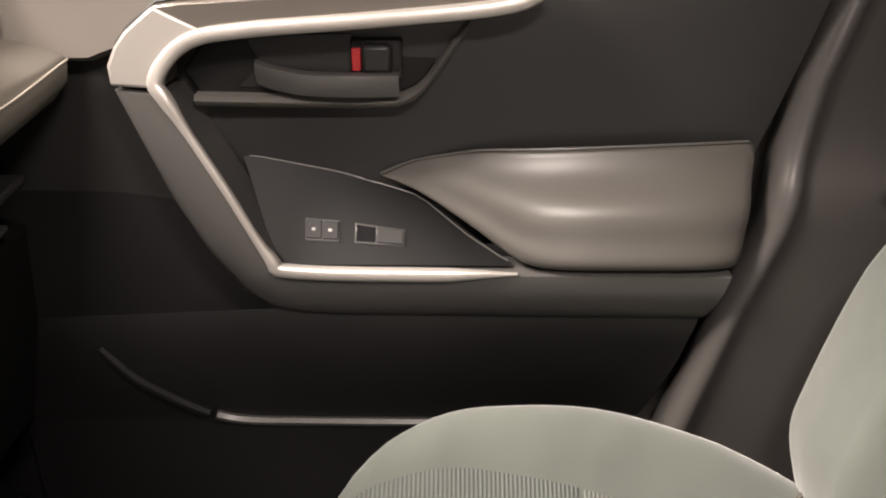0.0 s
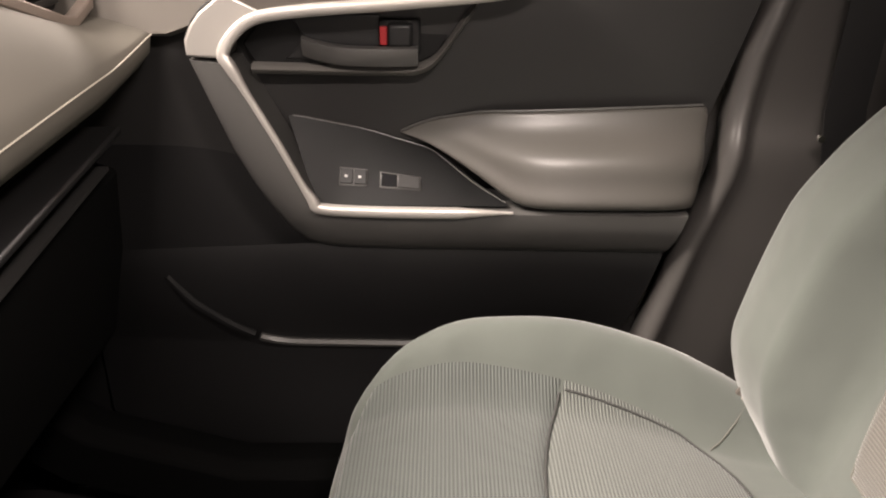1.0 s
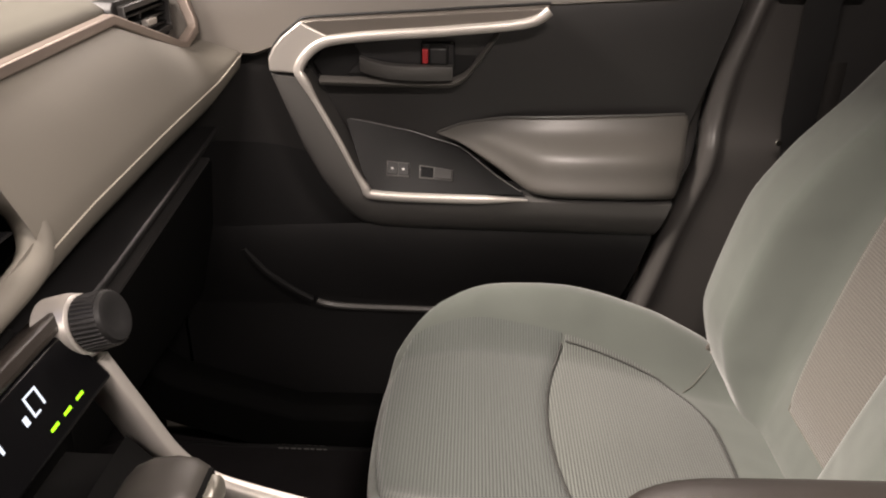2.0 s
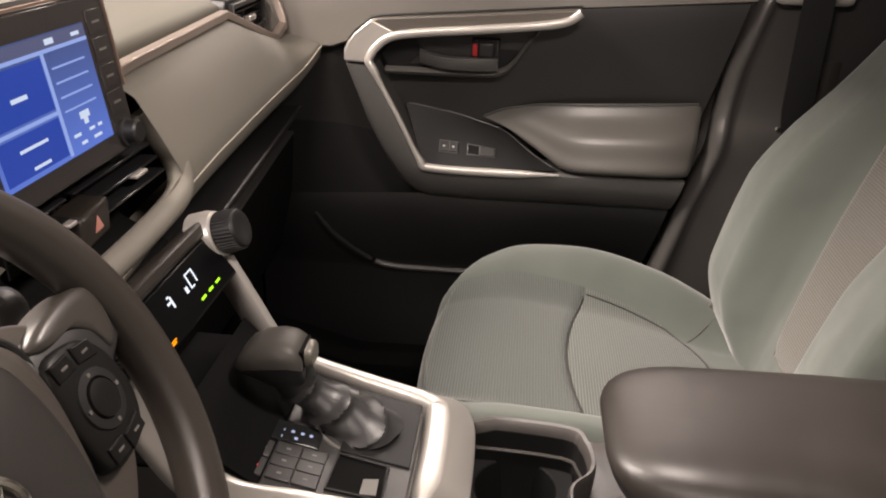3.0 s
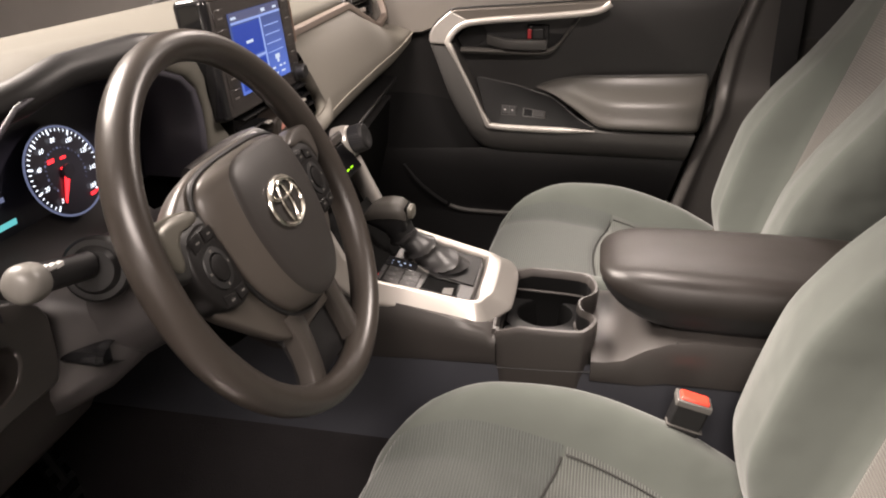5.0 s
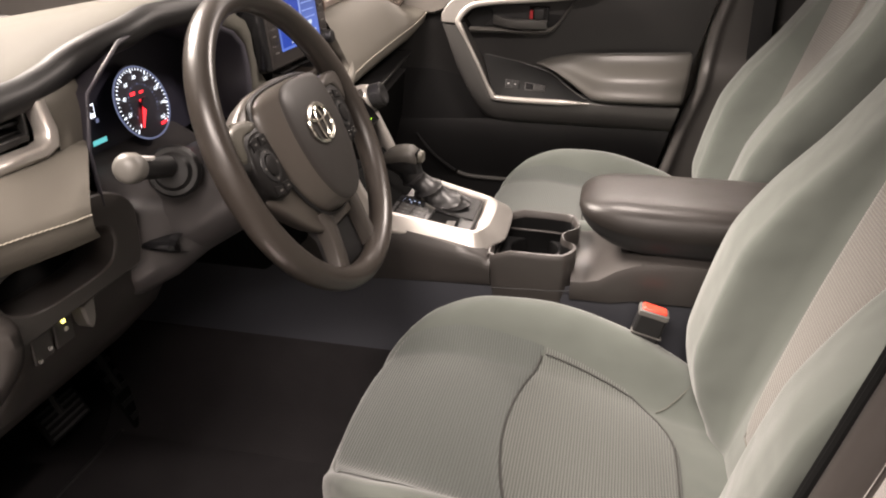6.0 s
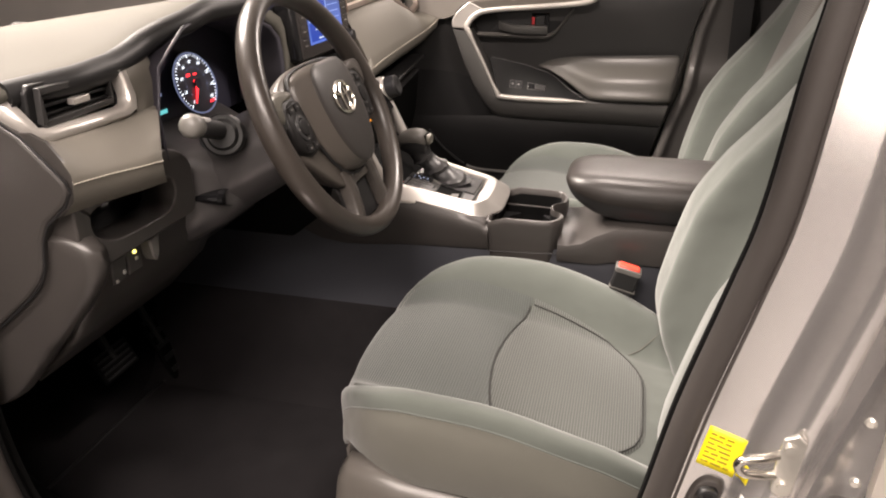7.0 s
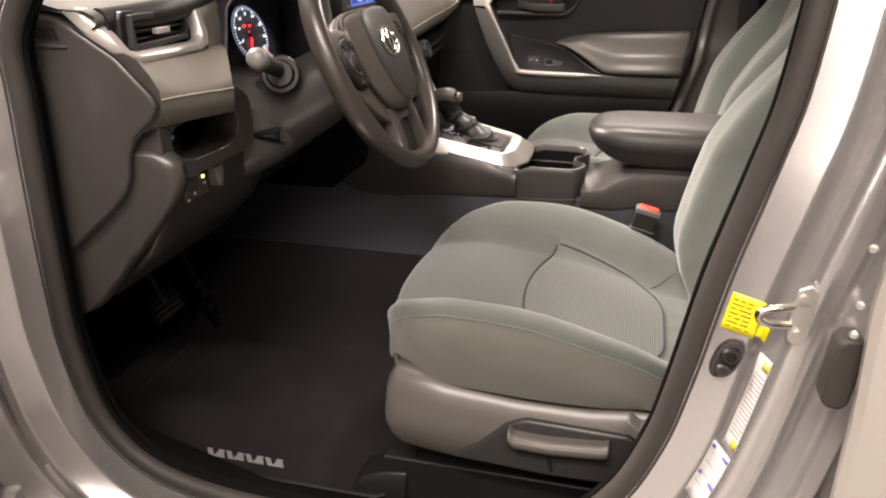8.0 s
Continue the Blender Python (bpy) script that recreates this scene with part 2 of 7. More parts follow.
def jamb(side, section):
    """A section (outwards from the rim, sideways from the car) carried round the opening."""
    line = jamb_line(side)
    k = len(line)
    mid = Vector((-0.1, side * 0.745, 1.0))
    rings = []
    for i in range(k):
        t = (line[(i + 1) % k] - line[i - 1]).normalized()
        out = t.cross(Vector((0, 1, 0)))
        if out.dot(line[i] - mid) < 0:
            out = -out
        rings.append([line[i] + out * d + Vector((0, side * e, 0)) for d, e in section])
    rings.append(rings[0])
    bm = loft(rings, closed=False)
    bmesh.ops.remove_doubles(bm, verts=bm.verts, dist=1e-6)
    return bm


def car_body():
    body = thing("car_body", (0, 0, 0.2), "silver metallic car body shell with open doorway", "car body")
    section = [(-0.004, -0.012), (0.0, 0.0), (0.012, 0.006), (0.046, 0.013), (0.054, 0.017), (0.066, 0.044), (0.072, 0.05), (0.09, 0.053), (0.097, 0.05), (0.104, 0.056), (0.112, 0.084), (0.12, 0.092), (0.136, 0.09), (0.144, 0.07), (0.16, 0.058), (0.19, 0.058)]
    part("door_aperture", jamb(-1, section), PAINT, body, "silver painted door opening with stepped flanges")
    part("passenger_side", box(-0.62, 0.5, 0.835, 0.86, 0.4, 1.2), PAINT, body)
    part("floor_pan", box(-1.1, 1.4, -0.72, 0.72, 0.40, 0.44), BLACK, body)
    part("carpet", box(-1.05, 1.35, -0.70, 0.70, 0.44, 0.452), CARPET, body, "black floor carpet")
    part("firewall", box(-1.12, -1.06, -0.74, 0.74, 0.4, 1.12), CARPET, body)
    for s in (-1, 1):
        part("inner_sill", sweep([(x, s * 0.70, interp(x, [-0.6, -0.5, -0.3, 0, 0.2, 0.3], [0.66, 0.58, 0.52, 0.525, 0.56, 0.66])) for x in np.linspace(-0.6, 0.3, 19)],
                                 [(-0.045, -0.08), (0.045, -0.08), (0.045, 0.0), (0.02, 0.012), (-0.03, 0.0), (-0.045, -0.02)]), SHADE_BLACK, body, bevel=0.004)
    for s in (-1, 1):
        part("outer_sill", box(-0.75, 0.6, min(s * 0.80, s * 0.92), max(s * 0.80, s * 0.92), 0.26, 0.44), PAINT, body, bevel=0.02)
    for s in (-1, 1):
        # sill and kick panels carry the footwell's shade in their colour
        part("kick_panel", box(-1.1, -0.565, min(s * 0.71, s * 0.74), max(s * 0.71, s * 0.74), 0.4, 1.13), SHADE_BLACK, body)
        part("front_wing", box(-1.9, -0.62, min(s * 0.86, s * 0.9), max(s * 0.86, s * 0.9), 0.35, 1.05), PAINT, body, bevel=0.02)
    # roof, screen and tail close the cabin
    roof = [[(x, y, interp(x, [-0.15, 0.1, 0.6, 1.5], [1.58, 1.63, 1.66, 1.62]) - 0.10 * (abs(y) / 0.66) ** 3) for y in np.linspace(-0.66, 0.66, 15)] for x in np.linspace(-0.15, 1.5, 12)]
    part("roof", loft(roof, closed=False), PAINT, body, solid=-0.02)
    part("headliner", loft([[(x, y * 0.98, z - 0.03) for x, y, z in r] for r in roof], closed=False), LINER, body, "pale grey cloth headliner")
    part("tail_panel", box(1.5, 1.54, -0.75, 0.75, 0.4, 1.62), DARK, body)
    for s in (-1, 1):
        # passenger-side panel is raised over the window opening to darken what shows there
        part("rear_quarter", box(0.46, 1.5, min(s * 0.72, s * 0.745), max(s * 0.72, s * 0.745), 0.4, 1.12 if s < 0 else 1.5), DARK, body)
        part("front_pillar", sweep(spline([(-0.95, s * 0.71, 1.14), (-0.6, s * 0.69, 1.36), (-0.15, s * 0.63, 1.56)], 6), [(-0.04, -0.03), (0.04, -0.03), (0.04, 0.03), (-0.04, 0.03)]), DARK, body, bevel=0.012)
    # unseen plain box added as a mount for the assumed roof lamp
    part("assumed_roof_console", box(-0.1, 0.06, -0.09, 0.09, 1.55, 1.59), LINER, body, "unseen grey roof console added for the assumed lamp", bevel=0.01)
    part("windscreen_header", box(-0.2, -0.12, -0.62, 0.62, 1.52, 1.57), LINER, body, bevel=0.01)
    part("bonnet", loft([[(x, y, 1.12 - 0.16 * ((-1.02 - x) / 0.9) ** 2 - 0.05 * (y / 0.8) ** 2) for y in np.linspace(-0.8, 0.8, 9)] for x in np.linspace(-1.9, -1.02, 8)], closed=False), PAINT, body, solid=0.02)
    return body


def weatherstrip(side):
    line = jamb_line(side)
    strip = thing("weatherstrip", (-0.05, side * 0.745, 0.548), "brown-black rubber weatherstrip round the door opening", "weatherstrip")
    part("bulb", tube([p + Vector((0, side * -0.004, 0)) for p in line], 0.0132, 12, True, (0, 1, 0)), RUBBER, strip, "soft brown-black rubber bulb")
    mid = Vector((-0.1, side * 0.745, 1.0))
    inner = [p + (mid - p).normalized() * 0.012 + Vector((0, side * -0.012, 0)) for p in line]
    part("lip", tube(inner, 0.0045, 8, True, (0, 1, 0)), SHADE_BLACK, strip, "thin matt black inner lip")
    part("trim_edge", jamb(side, [(-0.009, -0.03), (-0.0075, -0.015), (-0.004, -0.006), (0.002, -0.002)]), SHADE_BLACK, strip, "matt black edge behind the rubber")
    outer = [p - (mid - p).normalized() * 0.0125 + Vector((0, side * 0.0045, 0)) for p in line]
    part("flange_edge", tube(outer, 0.0022, 6, True, (0, 1, 0)), RUBBER, strip)
    return strip


def unseen_open_door():
    """The driver's door, out of view, added swung wide to shade the front jamb."""
    d = thing("unseen_open_door", (-0.64, -0.9, 0.3), "unseen silver driver door, added open to shade the jamb", "car door")
    turn = Matrix.Translation((-0.64, -0.9, 0.0)) @ Matrix.Rotation(radians(-72), 4, "Z")

    def piece(name, bm, mat, lab="", **more):
        bmesh.ops.transform(bm, matrix=turn, verts=bm.verts)
        return part(name, bm, mat, d, lab, **more)
    rows = [[(x, y + 0.012 * math.sin(x / 1.05 * math.pi), z) for x in np.linspace(0.0, 1.05, 12)] for z, y in ((0.32, -0.01), (0.45, -0.035), (0.7, -0.05), (0.95, -0.045), (1.1, -0.03), (1.16, -0.01))]
    piece("outer_skin", loft(rows, closed=False), PAINT, "curved silver outer skin", solid=0.006)
    piece("inner_shell", box(0.01, 1.04, 0.0, 0.06, 0.34, 1.14), PAINT, bevel=0.012)
    piece("trim_panel", prism([(0.06, 0.42), (0.98, 0.42), (1.0, 0.8), (1.0, 1.14), (0.06, 1.14)], "xz", 0.061, 0.09), BLACK, "black door trim panel", bevel=0.012)
    piece("arm_pad", prism([(0.45, 0.86), (0.98, 0.88), (0.98, 0.98), (0.55, 0.97)], "xz", 0.09, 0.14), DARK, bevel=0.02)
    line = [(0.02, 0.02, 1.12), (0.3, 0.03, 1.36), (0.6, 0.05, 1.54), (0.98, 0.05, 1.55), (1.03, 0.03, 1.13)]
    piece("window_frame", sweep(line, [(-0.02, -0.015), (0.02, -0.015), (0.02, 0.015), (-0.02, 0.015)], up=(0, 1, 0)), BLACK, "black window frame", bevel=0.004)
    for z in (0.55, 0.95):
        piece("hinge", box(-0.06, 0.02, 0.02, 0.06, z - 0.03, z + 0.03), PAINT, bevel=0.004)
    return d


car_body()
unseen_open_door()
weatherstrip(-1)


LOWBEZEL = material("dark_satin_bezel", (0.064, 0.062, 0.0595), 0.34, vary=0.06, bump=0.05)
ARMSOFT = material("grey_arm_leatherette", (0.066, 0.062, 0.056), 0.34, vary=0.06, grain=900, bump=0.1, spec=0.6)
SILLPAD = material("grey_brown_sill_pad", (0.13, 0.118, 0.104), 0.5, vary=0.07, grain=1100, bump=0.25)
PLATE = material("dark_plate", (0.0085, 0.0085, 0.0087), 0.46, vary=0.1, bump=0.08, spec=0.2)


# ---- passenger door ----
def passenger_door():
    door = thing("front_door", (0, 0.74, 0.5), "closed front passenger door with black trim and satin bezel", "car door")
    edge = [(0.36, 1.235), (0.352, 1.206), (0.331, 1.12), (0.312, 1.023), (0.28, 0.893), (0.238, 0.715), (0.19, 0.57), (0.14, 0.5)]
    part("door_skin", prism([(-0.6, 0.5)] + [(x - 0.004, z) for x, z in edge[::-1]] + [(-0.6, 1.235)], "xz", 0.765, 0.82), BLACK, door, bevel=0.004)
    # upper cover, gently hollow below the sill
    zs = [1.235, 1.215, 1.19, 1.15, 1.08, 1.0, 0.94]
    ys = [0.752, 0.728, 0.722, 0.722, 0.732, 0.748, 0.758]
    rows = []
    for z, y in zip(zs, ys):
        xr = interp(z, [q[1] for q in edge[::-1]], [q[0] for q in edge[::-1]]) - 0.006
        rows.append([(x, y + 0.012 * ease((-0.05 - x) / 0.3), z) for x in np.linspace(-0.5, xr, 16)])
    part("upper_cover", loft(rows, closed=False), DARK, door, "soft black upper door cover", sub=1)
    sill = []
    for x in np.linspace(-0.5, 0.352, 30):
        zl = interp(x, [-0.5, -0.3, -0.288, -0.25, -0.168, 0.085, 0.352], [1.114, 1.116, 1.138, 1.166, 1.172, 1.187, 1.204])
        zt = 1.238
        yl = 0.705 + 0.01 * ease((x + 0.28) / 0.2)
        sill.append([(x, yl + 0.012, zl - 0.002), (x, yl, zl + 0.003), (x, yl + 0.004, zl * 0.6 + zt * 0.4), (x, yl + 0.014, zt - 0.012), (x, yl + 0.024, zt - 0.003), (x, yl + 0.05, zt)])
    part("sill_roll", loft(sill, closed=False), SILLPAD, door, "grey-brown padded door sill roll", sharp=60)
    low = []
    for z, y in zip([0.93, 0.90, 0.86, 0.845, 0.80, 0.75, 0.71, 0.69, 0.68, 0.60, 0.5], [0.725, 0.718, 0.713, 0.709, 0.714, 0.728, 0.744, 0.752, 0.754, 0.752, 0.75]):
        xr = interp(z, [q[1] for q in edge[::-1]], [q[0] for q in edge[::-1]]) - 0.006
        low.append([(x, y, z) for x in np.linspace(-0.5 if z < 0.848 else interp(z, [0.85, 0.93], [-0.16, -0.19]), xr, 16)])
    part("lower_panel", loft(low, closed=False), BLACK, door, "black plastic lower door panel")
    # bezel
    inner = spline([(0.082, 1.186), (0.05, 1.169), (-0.06, 1.157), (-0.178, 1.147), (-0.228, 1.136), (-0.256, 1.106), (-0.247, 1.083), (-0.207, 1.006), (-0.172, 0.936), (-0.145, 0.92), (0.03, 0.9175), (0.068, 0.917)], 5)
    inner = [Vector((p[0], p[1])) for p in [Vector((q[0], q[1], 0)) for q in inner]]
    up_in = even([(p[0], p[1], 0) for p in inner if p[1] > 1.094], 24)
    up_out = even([(0.084, 1.192, 0), (-0.08, 1.18, 0), (-0.168, 1.174, 0), (-0.25, 1.168, 0), (-0.287, 1.139, 0), (-0.3, 1.114, 0), (-0.299, 1.098, 0)], 24)
    part("upper_bezel", band(up_out, up_in, "xz", 0.685, 0.735), BEZEL, door, "satin grey upper bezel", bevel=0.004)
    # end of the same bezel, overlaid in silver for its facing to the light
    part("bezel_end", band(up_out[-6:], up_in[-6:], "xz", 0.6835, 0.70), SILVER, door, "bezel end in brighter silver for its lit facing", bevel=0.003)
    part("bezel_gap", tube([(p[0] * 1.004, 0.7, p[1] + 0.0015) for p in up_out], 0.0022, 6), BLACK, door)
    dn_in = even([(p[0], p[1], 0) for p in inner if p[1] <= 1.094] + [(0.262, 0.917, 0), (0.279, 0.917, 0)], 44)
    dn_out = even([(-0.298, 1.094, 0), (-0.26, 0.991, 0), (-0.226, 0.922, 0), (-0.208, 0.886, 0), (-0.19, 0.866, 0), (-0.16, 0.857, 0), (-0.1, 0.854, 0), (0.264, 0.852, 0)], 44)
    arm = []
    for o, i in zip(dn_out, dn_in):
        fall = 0.009 + 0.021 * ease((0.95 - o[1]) / 0.09)
        arm.append([(i[0] + (o[0] - i[0]) * k, 0.6805 + fall * d, i[1] + (o[1] - i[1]) * k) for k, d in ((0.0, 1.2), (0.0, 0.12), (0.03, 0.0), (0.3, 0.02), (0.6, 0.24), (0.85, 0.6), (0.97, 0.9), (1.0, 1.1))] + [(o[0], 0.745, o[1]), (i[0], 0.745, i[1])])
    part("lower_bezel", loft(arm), LOWBEZEL, door, "dark satin lower bezel arm", sharp=50)
    bead = []
    for k, p in enumerate(inner):
        t = (inner[min(k + 1, len(inner) - 1)] - inner[max(k - 1, 0)]).normalized()
        # slimmer on the slanting arm, tapering to nothing under the arm pad
        r = 1.0 - 0.4 * ease((1.09 - p.y) / 0.03) * ease((p.y - 0.925) / 0.03)
        end = ease((p.x + 0.01) / 0.085) * ease((0.95 - p.y) / 0.02)
        r *= 1 - 0.75 * end
        y = 0.677 + 0.006 * ease((p.y - 1.09) / 0.05) + 0.004 * end
        bead.append([(p.x - t.y * 0.0068 * r * c, y - 0.0055 * r * d, p.y + t.x * 0.0068 * r * c) for c, d in ((1, -0.6), (1, 0.2), (0.86, 0.7), (0.5, 0.95), (0, 1), (-0.5, 0.95), (-0.86, 0.7), (-1, 0.2), (-1, -0.6))])
    part("chrome_line", loft(bead), SILVER, door, "bright satin silver inlay line", sharp=60)
    # switch plate above the arm

    def on_plate(x, k, lift=0.0):
        """A place on the tilted switch plate: k from its front edge (0) to its back (1)."""
        back_z = interp(x, [-0.195, -0.11, -0.03, 0.023, 0.06], [1.014, 0.998, 0.974, 0.938, 0.922])
        back_y = interp(x, [-0.195, -0.03, 0.023, 0.06], [0.75, 0.747, 0.722, 0.7])
        return Vector((x, 0.692 + (back_y - 0.692) * k - lift * 0.72, 0.921 + (back_z - 0.921) * k + lift * 0.69))
    part("switch_plate", grid(20, 6, lambda u, v: on_plate(-0.168 - 0.038 * v + (0.230 + 0.038 * v) * u, v * (1 + 0.14 * ease((u - 0.45) / 0.2)))), PLATE, door, "flat dark window switch plate")
    part("plate_edge", tube([on_plate(x, 1.0, 0.001) for x in np.linspace(-0.2, 0.06, 20)], 0.0008, 6), LOWBEZEL, door, "fine pale plate edge")

    def key(name, x0, x1, k0, k1, up, mat, lab=""):
        ring = lambda h: [on_plate(x0, k0, h), on_plate(x1, k0, h), on_plate(x1, k1, h), on_plate(x0, k1, h)]
        return part(name, loft([ring(-0.002), ring(up)]), mat, door, lab, bevel=0.0008)
    key("switch_bezel", -0.142, -0.108, 0.24, 0.47, 0.0012, LOWBEZEL, "pale lock switch bezel")
    for i in (0, 1):
        key("lock_switch", -0.1405 + i * 0.0165, -0.1255 + i * 0.0165, 0.26, 0.45, 0.003, BLACK, "black lock switch")
        key("switch_mark", -0.1355 + i * 0.0165, -0.1315 + i * 0.0165, 0.335, 0.37, 0.0034, WHITE)
    key("switch_bezel", -0.093, -0.043, 0.24, 0.47, 0.0012, LOWBEZEL)
    # flat black half in place of the switch's hollow
    key("window_switch", -0.0915, -0.072, 0.26, 0.45, 0.0016, GLOSS, "flat gloss black half of the window switch")
    key("window_switch", -0.071, -0.0445, 0.26, 0.45, 0.0035, DARK, "raised window switch")
    # padded arm
    rings = []
    for x in [-0.07, -0.06, -0.04, -0.02, 0.0, 0.03, 0.06, 0.08, 0.11, 0.14, 0.2, 0.25, 0.278, 0.286]:
        top = interp(x, [-0.07, -0.045, -0.03, 0.03, 0.29], [0.997, 1.008, 1.014, 1.026, 1.038])
        bot = interp(x, [-0.07, -0.045, -0.02, 0.03, 0.068, 0.085, 0.29], [0.996, 0.99, 0.98, 0.952, 0.924, 0.919, 0.92])
        out = interp(x, [-0.07, -0.045, -0.02, 0.03, 0.08, 0.12, 0.25, 0.286], [0.746, 0.738, 0.724, 0.7, 0.68, 0.674, 0.674, 0.684])
        mid, deep = (top + bot) / 2, 0.75 - out
        prof = [(0.02, 1.0), (0.28, 1.0), (0.32, 0.95), (0.36, 0.78), (0.48, 0.52), (0.66, 0.28), (0.8, 0.05), (0.86, -0.18), (0.885, -0.4), (0.94, -0.58), (0.99, -0.72), (1.0, -0.84), (0.96, -0.94), (0.85, -1.0), (0.4, -1.02), (0.02, -1.0)]
        plain = [(k if i < 2 or i > 11 else k + (0.3 + 0.35 * (1 - v) - k) * (1 - ease((x + 0.04) / 0.13)), v) for i, (k, v) in enumerate(prof)]
        ring = [(x + (0.016 * (0.5 + 0.5 * v) if x > 0.2 else 0), 0.75 - deep * k, mid + (top - bot) / 2 * v) for k, v in plain]
        rings.append(ring)
    part("arm_pad", loft(rings), ARMSOFT, door, "padded dark grey leatherette armrest", sub=1)
    part("arm_ridge", tube([(x, interp(x, [-0.07, -0.045, -0.02, 0.03, 0.08, 0.12, 0.25, 0.286], [0.746, 0.7455, 0.7425, 0.736, 0.7305, 0.729, 0.729, 0.731]), interp(x, [-0.07, -0.045, -0.03, 0.03, 0.29], [0.997, 1.008, 1.014, 1.026, 1.038])) for x in np.linspace(-0.068, 0.292, 24)], 0.0017, 6), LOWBEZEL, door)
    # pull handle in its surround
    sur = spline([(-0.236, 1.079, 0), (-0.15, 1.078, 0), (-0.07, 1.078, 0), (-0.045, 1.08, 0), (-0.025, 1.092, 0), (0.0, 1.126, 0), (0.02, 1.155, 0)], 4)
    part("handle_surround", loft([[(p[0], 0.742, p[1] - 0.008), (p[0], 0.716, p[1] - 0.006), (p[0], 0.711, p[1]), (p[0], 0.716, p[1] + 0.005), (p[0], 0.74, p[1] + 0.006)] for p in sur]), GREY, door, "satin handle surround", sharp=50)
    part("handle_cup", prism([(-0.235, 1.082), (-0.05, 1.082), (-0.025, 1.094), (0.018, 1.157), (-0.178, 1.145), (-0.225, 1.132), (-0.248, 1.105)], "xz", 0.727, 0.745), PLATE, door, bevel=0.003)
    # black patch laid on the cup for the shade of its hollow
    part("cup_shade_patch", prism([(-0.2, 1.088), (-0.09, 1.088), (-0.088, 1.14), (-0.19, 1.137), (-0.175, 1.11)], "xz", 0.7245, 0.73), BLACK, door, bevel=0.002)
    lever = [(-0.177, 0.716, 1.108), (-0.16, 0.706, 1.105), (-0.13, 0.700, 1.101), (-0.085, 0.699, 1.1), (-0.046, 0.704, 1.1)]
    part("inner_handle", loft([[p + Vector((0, a, b)) for a, b in ((0.0, 0.008), (-0.005, 0.006), (-0.006, -0.002), (0.0, -0.014), (0.012, -0.016), (0.014, 0.006))] for p in spline(lever, 5)]), LOWBEZEL, door, "curved dark satin pull lever", sharp=50)
    part("lock_housing", box(-0.09, -0.043, 0.714, 0.735, 1.098, 1.137), GLOSS, door, bevel=0.003)
    part("lock_tab", box(-0.08, -0.052, 0.704, 0.72, 1.106, 1.132), BLACK, door, bevel=0.004)
    part("lock_marker", box(-0.0885, -0.0805, 0.7085, 0.72, 1.108, 1.128), DEEPRED, door, "red unlocked marker", bevel=0.001)
    # the pocket's lip curves up towards the hinge, blackened where the light fades
    lip = spline([(-0.372, 0.715, 0.81), (-0.345, 0.72, 0.77), (-0.322, 0.728, 0.745), (-0.296, 0.736, 0.721), (-0.268, 0.744, 0.701), (-0.235, 0.748, 0.691), (-0.18, 0.75, 0.688), (-0.03, 0.75, 0.687), (0.12, 0.75, 0.688), (0.2, 0.748, 0.694)], 4)
    edge_line = [(-0.008, -0.006), (0.004, -0.006), (0.006, -0.001), (0.002, 0.003), (-0.006, 0.003)]
    part("pocket_lip", sweep([p for p in lip if p[0] > -0.275], edge_line), LOWBEZEL, door, "satin pocket lip")
    part("pocket_lip_dim_end", sweep([p for p in lip if p[0] < -0.27], edge_line), BLACK, door, "rising end of the lip, blackened where light fades")
    return door


passenger_door()


# passenger side pillar trim
PILLARTRIM = material("pillar_plastic", (0.056, 0.0525, 0.05), 0.32, vary=0.1, grain=700, bump=0.12)

def pillar_trim():
    rows = []
    for z in [0.5, 0.6, 0.7, 0.78, 0.86, 0.92, 0.96, 0.985, 0.995, 1.003, 1.012, 1.03, 1.06, 1.1, 1.15, 1.2, 1.235]:
        xl = interp(z, [0.5, 0.7, 0.86, 0.96, 1.1, 1.2, 1.235], [0.24, 0.245, 0.285, 0.318, 0.335, 0.362, 0.378])
        y = interp(z, [0.5, 0.8, 0.985, 1.003, 1.02, 1.06, 1.235], [0.694, 0.694, 0.698, 0.703, 0.712, 0.717, 0.72])
        rows.append([(xl, y + 0.04, z), (xl, y + 0.014, z), (xl + 0.002, y + 0.006, z), (xl + 0.006, y + 0.002, z), (xl + 0.01, y + 0.001, z), (xl + 0.014, y + 0.0025, z), (xl + 0.017, y + 0.006, z), (xl + 0.03, y + 0.007, z), (0.45, y + 0.008, z), (0.5, y + 0.008, z)])
    ob = part("pillar_trim", loft(rows, closed=False), PILLARTRIM, solid=0.006, sharp=60)
    tagged(ob, "black plastic centre pillar trim beside the seat", "pillar trim")
    ob = part("upper_pillar_trim", prism([(0.375, 1.205), (0.49, 1.205), (0.49, 1.55), (0.40, 1.55)], "xz", 0.69, 0.73), LINER, bevel=0.01)
    tagged(ob, "pale grey upper pillar trim", "pillar trim")
    belt = thing("seat_belt", (0.43, 0.66, 0.7), "black seat belt webbing hanging on the pillar", "seat belt")
    part("webbing", sweep([(0.50, 0.675, 0.62), (0.455, 0.675, 0.9), (0.43, 0.672, 1.05), (0.425, 0.665, 1.22), (0.45, 0.665, 1.45)], [(-0.001, -0.023), (0.001, -0.023), (0.001, 0.023), (-0.001, 0.023)], up=(1, 0, 0)), BLACK, belt)
    part("stop_button", disc((0.405, 0.665, 1.02), (0, -1, 0), 0.004, 0.006, 12), CHROME, belt, "small bright stop button")


pillar_trim()


# ---- dashboard ----
STRIP = material("bronze_silver_strip", (0.34, 0.285, 0.25), 0.34, metal=0.6, vary=0.05, bump=0.03)

